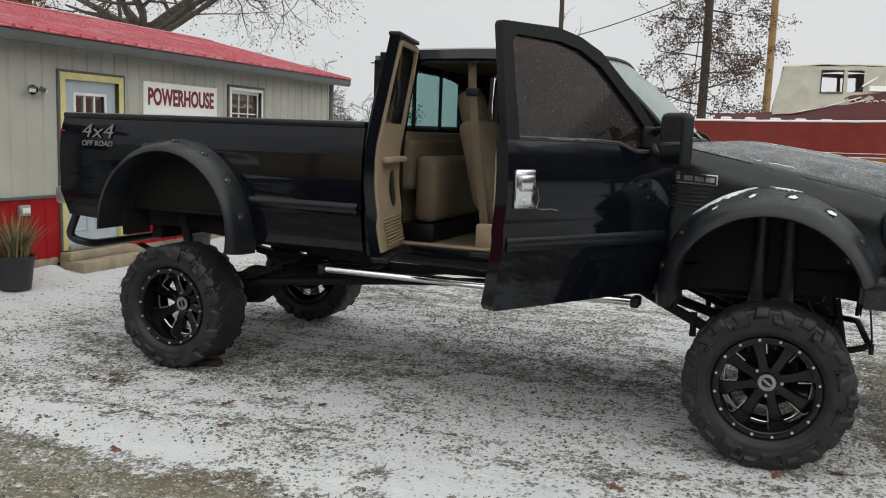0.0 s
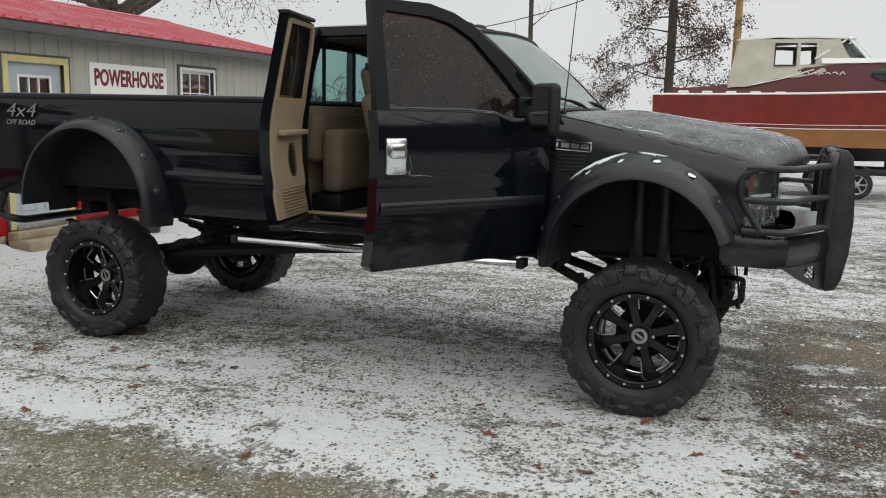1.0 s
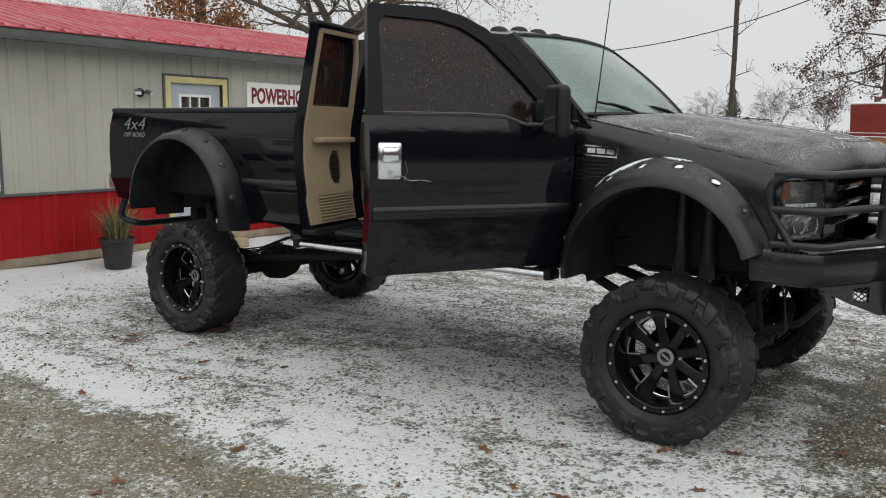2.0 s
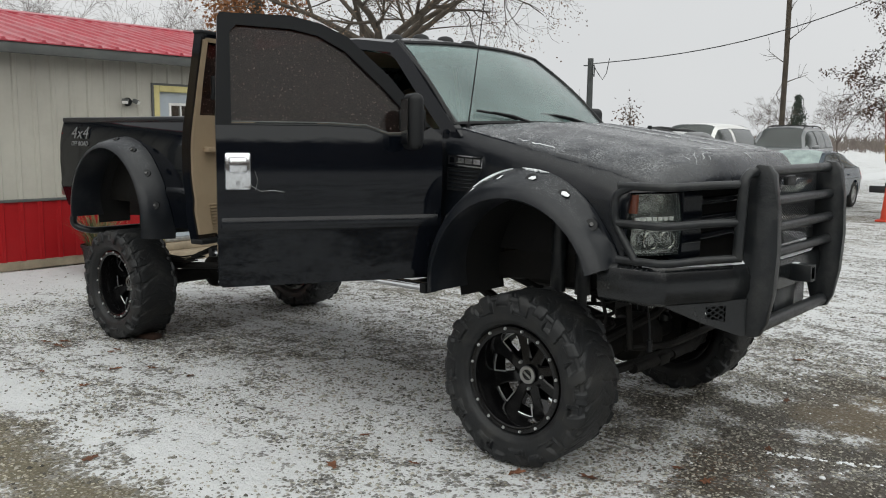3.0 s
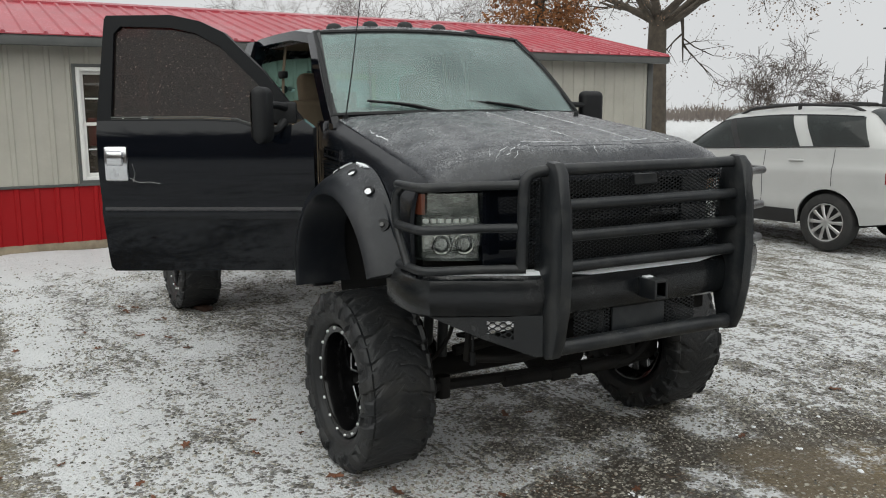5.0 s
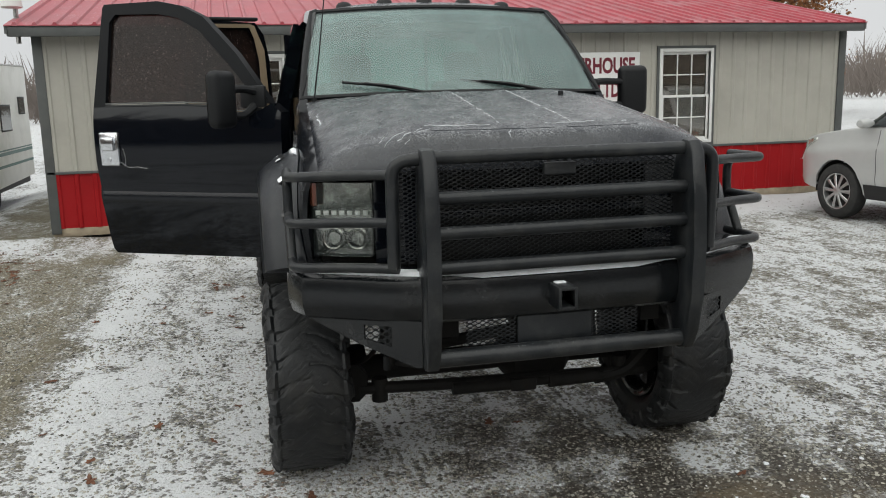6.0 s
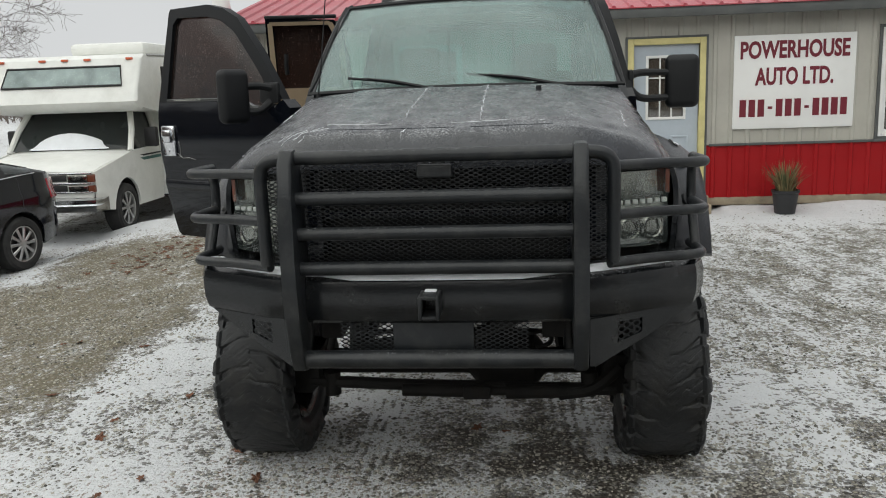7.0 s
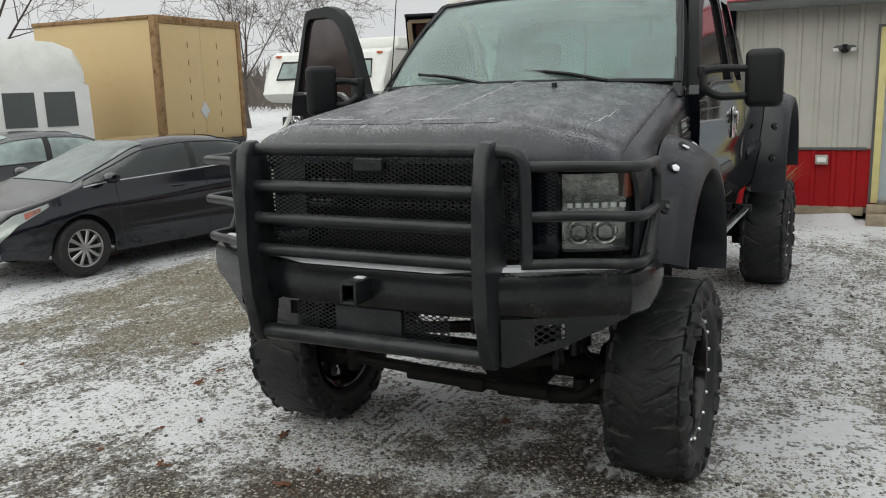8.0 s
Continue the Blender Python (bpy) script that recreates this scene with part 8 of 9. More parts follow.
for s in (-1, 1):
    out = [(-0.05, 0.45), (-0.03, 0.98), (-0.30, 1.06), (-1.15, 1.20), (-1.30, 1.20), (-2.15, 1.22), (-2.15, 0.36), (-1.22, 0.36)]
    out += arc(-0.82, 0.40, 0.42, 0.42, 0, 180, 14)[::-1]
    part("cab_side", skin(out, rv_y, 0.12, 0.08, 0.03, s), RV_WHITE, rv)
    bm = bmesh.new()
    loft(bm, [[(x, s * y, z) for y in (0.94, 0.6)] for x, z in arc(-0.82, 0.40, 0.42, 0.42, 185, -5, 12)], closed_ring=False, caps=False)
    part("wheel_well", bm, WELL, rv)
    car_wheel(rv, -0.82, s * 0.86, 0.37, 0.24, 8)
    car_wheel(rv, -5.6, s * 0.92, 0.37, 0.24, 8)
    # cab door window and pillars
    part("side_glass", skin([(-1.20, 1.20), (-1.55, 1.76), (-2.12, 1.76), (-2.12, 1.22)], lambda x, z: 0.93 - 0.16 * (z - 1.2) / 0.6, 0.3, 0.2, 0.006, s), DARK_CAR_GLASS, rv)
    for za, zb, mat_ in ((1.085, 1.11, PLASTIC), (1.02, 1.065, TEAL)):
        bm = bmesh.new()
        sheet(bm, lambda u, v: (-2.14 + (0.78 - 0.12 * (1 - v)) * u, s * (rv_y(-1.8, za + (zb - za) * v) + 0.004), za + (zb - za) * v), 3, 1, (0, -s * 0.004, 0))
        part("stripe", bm, mat_, rv)
    bm = bmesh.new()
    tube(bm, [(-1.10, s * 0.95, 1.19), (-1.32, s * 0.90, 1.50), (-1.55, s * 0.80, 1.80)], 0.045, 8)
    part("door_pillar", bm, RV_WHITE, rv)
    bm = bmesh.new()
    tube(bm, [(-2.15, s * 0.95, 1.2), (-2.15, s * 0.82, 1.8)], 0.05, 8)
    part("door_pillar", bm, RV_WHITE, rv)
    bm = bmesh.new()
    box(bm, (-1.62, min(s * 1.0, s * 1.20), 1.22), (-1.50, max(s * 1.0, s * 1.20), 1.52), 0.03)
    part("side_mirror", bm, PLASTIC, rv)
    bm = bmesh.new()
    box(bm, (-0.05, min(s * 0.52, s * 0.80), 0.84), (0.025, max(s * 0.52, s * 0.80), 0.95), 0.01)
    box(bm, (-0.05, min(s * 0.52, s * 0.80), 0.70), (0.025, max(s * 0.52, s * 0.80), 0.80), 0.01)
    lamp = part("headlamp", bm, REFLECTOR, rv)
    bm = bmesh.new()
    box(bm, (-0.10, min(s * 0.80, s * 0.895), 0.84), (0.012, max(s * 0.80, s * 0.895), 0.95), 0.01)
    box(bm, (-0.10, min(s * 0.80, s * 0.895), 0.70), (0.012, max(s * 0.80, s * 0.895), 0.80), 0.01)
    part("turn_signal", bm, AMBER, lamp)
bm = bmesh.new()
sheet(bm, lambda u, v: (-1.20 + 1.17 * u + 0.06 * (1 - (2 * v - 1) ** 2) * u, (0.93 - 0.10 * u ** 3) * (2 * v - 1), 1.20 - 0.19 * u - 0.05 * u ** 6 + 0.05 * (1 - (2 * v - 1) ** 2)), 14, 12, (0, 0, -0.03))
part("bonnet", bm, RV_WHITE, rv)
bm = bmesh.new()
box(bm, (-0.06, -0.86, 0.62), (0.0, 0.86, 1.0), 0.02)
nose = part("front_panel", bm, RV_WHITE, rv)
bm = bmesh.new()
for z in (0.72, 0.86):
    box(bm, (0.002, -0.50, z), (0.02, 0.50, z + 0.08), 0.006)
part("grille", bm, PLASTIC, nose)
bm = bmesh.new()
for z in (0.69, 0.815, 0.955):
    box(bm, (0.0, -0.88, z), (0.03, 0.88, z + 0.022), 0.006)
part("grille_bar", bm, CHROME, nose)
bm = bmesh.new()
loft(bm, [[(x, y, 0.42), (x + 0.12, y, 0.44), (x + 0.13, y, 0.50), (x + 0.10, y, 0.52), (x + 0.13, y, 0.545), (x + 0.12, y, 0.60), (x, y, 0.62)] for x, y in ((-0.20, -0.98), (-0.03, -0.93), (0.0, -0.6), (0.01, 0), (0.0, 0.6), (-0.03, 0.93), (-0.20, 0.98))])
part("front_bumper", bm, CHROME, rv, "chrome front bumper")
bm = bmesh.new()
sheet(bm, lambda u, v: (-1.12 - 0.45 * v + 0.07 * (1 - (2 * u - 1) ** 2), (0.92 - 0.11 * v) * (2 * u - 1), 1.22 + 0.56 * v), 10, 6, (-0.004, 0, 0))
part("windscreen", bm, DARK_CAR_GLASS, rv)
bm = bmesh.new()
sheet(bm, lambda u, v: (-1.08 - 0.14 * v + 0.07 * (1 - (2 * u - 1) ** 2) + 0.02, 0.62 * (2 * u - 1), 1.235 + 0.04 * v + 0.20 * v * (1 - (2 * u - 1) ** 2)), 10, 4, (-0.02, 0, 0))
part("snow_cover", bm, SNOW, rv, "snow lying on the windscreen")
bm = bmesh.new()
box(bm, (-2.1, -0.85, 0.9), (-1.5, 0.85, 1.3), 0.05)
part("seats", bm, PLASTIC, rv)
# coach body with the rounded bunk nose
bm = bmesh.new()
prof = [(-1.02, 1.84), (-0.95, 1.92), (-1.05, 2.10), (-1.28, 2.56), (-1.40, 2.62), (-8.3, 2.74), (-8.35, 2.68), (-8.35, 0.48), (-2.2, 0.40), (-2.2, 1.74), (-1.15, 1.78)]
plate(bm, prof, 2.36, lambda a, b, c: (a, 1.18 - c, b), 0.05)
coach = part("coach_body", bm, RV_WHITE, rv)
bm = bmesh.new()
sheet(bm, lambda u, v: (-1.095 - 0.125 * v + 0.02, 0.92 * (2 * u - 1) * (1 - 0.06 * v), 2.17 + 0.26 * v), 2, 2, (-0.02, 0, 0))
part("bunk_window", bm, SNOWY_GLASS, coach, "frosted front bunk window")
bm = bmesh.new()
pts = [(-1.06, -0.93, 2.16), (-1.06, 0.93, 2.16), (-1.20, 0.88, 2.44), (-1.20, -0.88, 2.44)]
tube(bm, [Vector(p) + Vector((-0.005, 0, 0)) for p in pts], 0.018, 6, closed=True)
part("window_frame", bm, PLASTIC, coach)
for y in (-1.0, -0.35, 0.0, 0.35, 1.0):
    bm = bmesh.new()
    box(bm, (-1.30, y - 0.05, 2.53), (-1.24, y + 0.05, 2.565), 0.006)
    part("marker_lamp", bm, ORANGE_LENS, coach)
for s in (-1, 1):
    for x, z, w_, h_ in ((-1.95, 2.08, 0.50, 0.36), (-3.6, 1.32, 1.35, 0.80), (-5.9, 1.45, 0.8, 0.5), (-7.4, 1.75, 0.55, 0.35)):
        bm = bmesh.new()
        box(bm, (x - w_, min(s * 1.178, s * 1.192), z), (x, max(s * 1.178, s * 1.192), z + h_), 0.006)
        fr = part("window_frame", bm, PLASTIC, coach)
        bm = bmesh.new()
        box(bm, (x - w_ + 0.03, min(s * 1.1925, s * 1.197), z + 0.03), (x - 0.03, max(s * 1.1925, s * 1.197), z + h_ - 0.03))
        part("pane", bm, DARK_CAR_GLASS, fr)
    for z, hgt in ((1.10, 0.025), (1.02, 0.06), (0.80, 0.05)):
        bm = bmesh.new()
        box(bm, (-8.3, min(s * 1.18, s * 1.184), z), (-2.25, max(s * 1.18, s * 1.184), z + hgt))
        part("stripe", bm, TEAL, coach)
    bm = bmesh.new()
    tube(bm, [(-1.5, s * 1.17, 2.60), (-8.3, s * 1.17, 2.72)], 0.02, 6)
    part("gutter", bm, STEEL, coach)
bm = bmesh.new()
box(bm, (-3.6, -0.5, 2.66), (-2.4, 0.75, 2.86), 0.07)
part("roof_vent", bm, RV_WHITE, coach, "air conditioner on the roof")
bm = bmesh.new()
box(bm, (-8.2, -1.1, 0.36), (-2.3, 1.1, 0.5))
part("under_frame", bm, PLASTIC, rv)

# ---- box truck body and raised-roof van ----
TAN = material("tan_panel", (0.62, 0.46, 0.235), 0.55, var=0.06, var_scale=1.5, dirt=(0.46, 0.32, 0.15), dirt_amt=0.4, dirt_scale=1.5, bump=0.05, bump_scale=20)
RUST = material("rusty_paint", (0.30, 0.185, 0.085), 0.75, var=0.15, dirt=(0.085, 0.032, 0.014), dirt_amt=0.98, dirt_scale=5, bump=0.3, bump_scale=60)
cargo = thing("box_trailer", pose(-7.4, -10.9, -0.17, 0, 0, 2), "tan steel cargo box with rusty corner posts", "trailer")
bm = bmesh.new()
box(bm, (-2.72, -3.3, 0.98), (-0.02, -0.02, 3.50), 0.01)
shell = part("box_body", bm, TAN, cargo)
for x in (-2.74, -0.12):
    bm = bmesh.new()
    box(bm, (x, -0.14, 0.92), (x + 0.12, 0.02, 3.54), 0.012)
    part("corner_post", bm, RUST, cargo, "rusty corner post")
bm = bmesh.new()
box(bm, (-2.62, -0.12, 3.38), (-0.12, 0.015, 3.54), 0.012)
part("header", bm, RUST, cargo)
bm = bmesh.new()
box(bm, (-0.06, -3.32, 3.46), (0.012, -0.14, 3.54), 0.012)
part("top_rail", bm, RUST, cargo)
bm = bmesh.new()
for k in range(2):
    box(bm, (-2.60 + k * 1.235, -0.03, 1.0), (-1.372 + k * 1.232, -0.006, 3.376), 0.003)
rolldoor = part("roll_door", bm, TAN, cargo, "tan rear doors with rusty edges")
for x in (-1.9, -0.95):
    for k in range(6):
        bm = bmesh.new()
        box(bm, (x, -0.006, 1.12 + k * 0.36), (x + 0.016, 0.002, 1.24 + k * 0.36))
        part("hinge", bm, RUST, rolldoor)
bm = bmesh.new()
plate(bm, [(0, -0.19), (0.15, 0), (0, 0.19), (-0.15, 0)], 0.012, lambda a, b, c: (-1.35 + a, -0.004 + c, 1.62 + b))
part("diamond_placard", bm, PLATE_WHITE, cargo, "blank white diamond placard")
bm = bmesh.new()
box(bm, (-2.6, -3.2, 0.70), (-0.15, 0.10, 0.98), 0.02)
box(bm, (-2.5, 0.0, 0.45), (-0.2, 0.16, 0.55), 0.02)
for x in (-2.2, -0.5):
    box(bm, (x, 0.03, 0.5), (x + 0.08, 0.12, 0.9))
part("sub_frame", bm, PLASTIC, cargo)
for x in (-0.35, -2.35):
    for y in (-0.9, -2.6):
        car_wheel(cargo, x, y if x < -1 else y, 0.45, 0.26, 6)

van = thing("parked_van", pose(-4.3, -13.3, -0.18, 0, 0, -35) @ Matrix.Diagonal((1.05, 1.05, 1.13, 1)), "white van with a raised fibreglass roof", "van")
bm = bmesh.new()
vs = [(-2.4, 0.86, 0.4, 1.95), (-2.2, 0.95, 0.35, 2.0), (0.9, 0.95, 0.35, 2.0), (1.25, 0.94, 0.35, 1.9), (1.7, 0.93, 0.35, 1.35), (2.4, 0.88, 0.35, 1.15), (2.6, 0.78, 0.45, 1.0)]
loft(bm, [[(x, -w_, zb), (x, -w_, zb + (zt - zb) * 0.55), (x, -w_ * 0.86, zt), (x, 0, zt + 0.04), (x, w_ * 0.86, zt), (x, w_, zb + (zt - zb) * 0.55), (x, w_, zb)] for x, w_, zb, zt in vs])
vb = part("body", bm, WHITE_PAINT, van)
bm = bmesh.new()
vs = [(-2.35, 0.70, 1.98, 2.30), (-2.2, 0.80, 1.98, 2.56), (-1.9, 0.82, 1.98, 2.68), (-1.0, 0.82, 1.98, 2.74), (0.3, 0.82, 1.98, 2.70), (0.95, 0.80, 1.98, 2.46), (1.25, 0.70, 1.93, 2.0)]
loft(bm, [[(x, -w_, zb), (x, -w_ * 0.95, zb + (zt - zb) * 0.5), (x, -w_ * 0.7, zt - 0.03), (x, 0, zt), (x, w_ * 0.7, zt - 0.03), (x, w_ * 0.95, zb + (zt - zb) * 0.5), (x, w_, zb)] for x, w_, zb, zt in vs])
part("raised_roof", bm, RV_WHITE, van)
for s in (-1, 1):
    for x0_, x1_ in ((-2.15, -1.65), (-1.5, -1.0), (-0.85, -0.35), (-0.2, 0.3), (0.45, 0.95)):
        bm = bmesh.new()
        sheet(bm, lambda u, v: (x0_ + (x1_ - x0_) * u, s * (0.962 - 0.115 * v), 1.30 + 0.55 * v), 2, 2, (0, -s * 0.02, 0))
        part("side_glass", bm, CAR_GLASS, vb)
    car_wheel(van, 1.65, s * 0.86, 0.36, 0.22, 8)
    car_wheel(van, -1.55, s * 0.86, 0.36, 0.22, 8)

# ---- cabin boat on its trailer ----
MAHOGANY = material("red_mahogany", (0.235, 0.020, 0.012), 0.32, coat=0.12, var=0.2, var_scale=3, bump=0.03, bump_scale=30, dirt=(0.13, 0.018, 0.012), dirt_amt=0.5, dirt_scale=2)
DARK_MAHOG = material("dark_mahogany", (0.105, 0.014, 0.017), 0.38, coat=0.1, var=0.2, var_scale=3)
COPPER = material("copper_bottom", (0.34, 0.15, 0.05), 0.6, var=0.15, var_scale=3)
CANVAS = material("beige_canvas", (0.50, 0.475, 0.40), 0.9, var=0.12, var_scale=3, bump=0.35, bump_scale=25, snow=0.4, snow_scale=8)
boat = thing("cabin_boat", pose(0.05, 17.0, 0), "red mahogany cabin boat with beige canvas on a trailer", "boat")
ST = [(0.0, 1.25, 1.20), (1.5, 1.38, 1.16), (3.5, 1.42, 1.12), (5.5, 1.35, 1.12), (7.0, 1.05, 1.2), (8.2, 0.55, 1.4), (8.9, 0.06, 1.9)]


def hull(bm, za, zb, off=0.0, deck=False):
    rings = []
    for x, w_, zk in ST:
        sheer = 2.36 + 0.004 * x * x
        fa, fb = za, zb
        A = lambda f: (w_ * (0.72 + 0.28 * f) + off, zk + (sheer - zk) * f)
        (ya, z0_), (yb_, z1_) = A(fa), A(fb)
        rings.append([(x, -yb_, z1_), (x, -ya, z0_), (x, ya, z0_), (x, yb_, z1_)])
    loft(bm, rings)
    return bm


part("hull", hull(bmesh.new(), 0.36, 1.0), MAHOGANY, boat, "varnished red hull side")
part("boot_stripe", hull(bmesh.new(), 0.05, 0.36, -0.002), COPPER, boat, "copper-brown lower hull")
bm = bmesh.new()
loft(bm, [[(x, -w_ * 0.72, zk + 0.05), (x, 0, zk - 0.42 + 0.03 * x), (x, w_ * 0.72, zk + 0.05)] for x, w_, zk in ST])
part("keel", bm, PLASTIC, boat)
for f, r_, mat_ in ((0.37, 0.012, SIGN_WHITE), (0.44, 0.008, SIGN_WHITE), (1.0, 0.028, SIGN_WHITE)):
    for s in (-1, 1):
        bm = bmesh.new()
        tube(bm, [(x, s * (w_ * (0.72 + 0.28 * f) + 0.008), zk + (2.36 + 0.004 * x * x - zk) * f) for x, w_, zk in ST], r_, 6)
        part("rub_rail", bm, mat_, boat)
bm = bmesh.new()
loft(bm, [[(x, -w_ * k, z0_), (x, -w_ * k * 0.96, z1_), (x, w_ * k * 0.96, z1_), (x, w_ * k, z0_)] for x, w_, k, z0_, z1_ in ((0.45, 1.25, 0.9, 2.36, 2.50), (2.6, 1.35, 0.9, 2.38, 2.66), (3.4, 1.38, 0.9, 2.40, 3.0), (5.0, 1.36, 0.9, 2.45, 3.18), (6.6, 1.0, 0.9, 2.5, 3.1), (8.0, 0.5, 0.8, 2.6, 2.9))])
part("cabin_trunk", bm, DARK_MAHOG, boat, "raised dark mahogany cabin side")
for s in (-1, 1):
    bm = bmesh.new()
    lathe(bm, [(0.001, 0), (0.24, 0), (0.27, 0.012), (0.24, 0.02), (0.001, 0.02)], 28, Matrix.Translation((5.35, s * 1.245, 2.86)) @ Matrix.Diagonal((2.0, s, 0.62, 1)))
    part("porthole", bm, CAR_GLASS, boat)
bm = bmesh.new()
for k in range(7):
    x = 3.25 + k * 0.15
    tube(bm, [(x, -1.262, 2.86 + 0.03 * math.sin(k * 1.7)), (x + 0.06, -1.264, 2.90 + 0.02 * math.cos(k)), (x + 0.11, -1.262, 2.855)], 0.011, 5)
part("bar", bm, SIGN_WHITE, boat, "illegible painted script")
# canvas top: slack panels over hoops, with torn clear windows


def slack(p, k):
    return Vector(p) + Vector((1, 1, 0.6)) * 0.06 * noise.noise(Vector(p) * 2.1 + Vector((k, 0, 0)))


bm = bmesh.new()
sheet(bm, lambda u, v: slack((1.90 + 2.55 * u, -1.08 + 2.16 * v, 3.65 + 0.10 * math.sin(math.pi * v) + 0.05 * math.sin(math.pi * u)), 1), 16, 12, (0, 0, -0.012))
part("canvas_roof", bm, CANVAS, boat, "snow-dusted beige canvas roof")
for s in (-1, 1):
    hem = lambda x: 2.50 + 0.20 * (x - 1.72) + 0.03 * math.sin(x * 5.1)
    for x0_, x1_, za, zb in ((1.72, 2.74, 0, 3.66), (2.74, 3.64, 0, 3.07), (2.74, 3.64, 3.56, 3.66), (3.20, 3.29, 3.05, 3.58), (3.62, 4.12, 0, 3.66)):
        bm = bmesh.new()

        def drape(u, v):
            x = x0_ + (x1_ - x0_) * u
            lo = za or hem(x)
            z = lo + (zb - lo) * v
            x += 0.20 * (1 - u) * v if x0_ < 2 else (0.30 * u * (1 - v) if x0_ > 3.6 else 0)
            return slack((x, s * (1.25 - 0.15 * (z - 2.5) / 1.1), z), 3)

        sheet(bm, drape, 10, 8, (0, -s * 0.01, 0))
        part("canvas_side", bm, CANVAS, boat)
bm = bmesh.new()
sheet(bm, lambda u, v: slack((1.72 + 0.20 * v, -1.2 + 2.4 * u, 2.58 + 1.09 * v), 9), 10, 8, (0.01, 0, 0))
part("canvas_back", bm, CANVAS, boat)
bm = bmesh.new()
tube(bm, [(2.74, -1.18, 3.05), (3.20, -1.18, 3.05), (3.20, -1.10, 3.56), (2.74, -1.10, 3.56)], 0.018, 6, closed=True)
part("canvas_window", bm, PLASTIC, boat)
bm = bmesh.new()
sheet(bm, lambda u, v: (4.28 + 0.45 * (1 - v) + 0.25 * (1 - (2 * u - 1) ** 2), (1.15 - 0.12 * v) * (2 * u - 1), 3.18 + 0.50 * v), 6, 3, (-0.01, 0, 0))
part("boat_windscreen", bm, SNOWY_GLASS, boat)
bm = bmesh.new()
tube(bm, [(4.28, -1.03, 3.70), (4.5, 0, 3.74), (4.28, 1.03, 3.70)], 0.035, 8)
for s in (-1, 1):
    tube(bm, [(4.74, s * 1.16, 3.18), (4.28, s * 1.03, 3.70)], 0.03, 8)
    tube(bm, [(3.60, s * 1.19, 3.20), (4.30, s * 1.04, 3.68)], 0.022, 8)
    tube(bm, [(2.3, s * 1.24, 2.60), (2.9, s * 1.24, 2.74), (3.6, s * 1.24, 2.96)], 0.012, 8)
    loft(bm, [[(x, s * 1.24, 3.02 + 0.02 * x), (x, s * 1.20, 3.22), (x, s * 0.9, 3.24), (x, s * 0.9, 3.05)] for x in (3.75, 4.4, 5.6)])
part("windscreen_frame", bm, SIGN_WHITE, boat)
for k in range(5):
    bm = bmesh.new()
    x = 0.6 + k * 0.55
    box(bm, (x, -1.28, 2.38), (x + 0.25, -1.15, 2.45), 0.03)
    part("snow_clump", bm, SNOW, boat)
bm = bmesh.new()
for s in (-1, 1):
    box(bm, (-0.3, s * 0.75 - 0.05, 0.55), (8.0, s * 0.75 + 0.05, 0.70), 0.01)
    for x in (0.8, 3.0, 5.5):
        box(bm, (x, s * 0.7 - 0.05, 0.70), (x + 0.1, s * 0.7 + 0.05, 1.22))
for x in (0.0, 2.5, 5.0):
    box(bm, (x, -0.75, 0.58), (x + 0.1, 0.75, 0.68))
tube(bm, [(8.0, -0.7, 0.62), (10.0, 0, 0.6), (8.0, 0.7, 0.62)], 0.05, 6)
trailer = part("boat_trailer", bm, PLASTIC, boat)
for s in (-1, 1):
    for x in (4.0, 4.75):
        car_wheel(boat, x, s * 0.98, 0.34, 0.22, 6)

# ---- trees, poles, far woods ----
BARK = material("bark", (0.062, 0.050, 0.038), 0.95, var=0.35, var_scale=3, bump=0.6, bump_scale=18)
TWIG = material("twig", (0.10, 0.08, 0.068), 0.95, var=0.3, var_scale=2)
BROWN_LEAF = material("brown_leaf", (0.085, 0.048, 0.03), 0.85, var=0.5, var_scale=1.2)
RUSSET_LEAF = material("russet_leaf", (0.24, 0.095, 0.03), 0.85, var=0.4, var_scale=1.2)
PALE_LEAF = material("dry_leaf", (0.15, 0.095, 0.06), 0.85, var=0.5, var_scale=1.2)


def limb(vs, fs, pts, rs, n):
    """A tapered limb of n sides through pts."""
    k0 = len(vs)
    side = None
    for i, p in enumerate(pts):
        t = (pts[min(i + 1, len(pts) - 1)] - pts[max(i - 1, 0)]).normalized()
        if side is None:
            side = t.cross(Vector((0.3, 0.8, 0.52))).normalized()
        side = (side - t * side.dot(t)).normalized()
        up = t.cross(side)
        for j in range(n):
            a = j * math.tau / n
            vs.append(tuple(p + (side * math.cos(a) + up * math.sin(a)) * rs[i]))
    for i in range(len(pts) - 1):
        for j in range(n):
            a, b = k0 + i * n + j, k0 + i * n + (j + 1) % n
            fs.append((a, b, b + n, a + n))


def leafs(lv, lf, p, rnd, size, count, spread):
    for _ in range(count):
        c = p + Vector((rnd.gauss(0, spread), rnd.gauss(0, spread), rnd.gauss(0, spread) - spread * 0.5))
        a, b = Vector((rnd.uniform(-1, 1), rnd.uniform(-1, 1), rnd.uniform(-1, 0.2))).normalized(), Vector((rnd.uniform(-1, 1), rnd.uniform(-1, 1), rnd.uniform(-1, 1))).normalized()
        b = (b - a * b.dot(a)).normalized()
        s = size * rnd.uniform(0.6, 1.3)
        k = len(lv)
        lv += [tuple(c), tuple(c + a * s * 0.5 + b * s * 0.35), tuple(c + a * s), tuple(c + a * s * 0.5 - b * s * 0.35)]
        lf.append((k, k + 1, k + 2, k + 3))


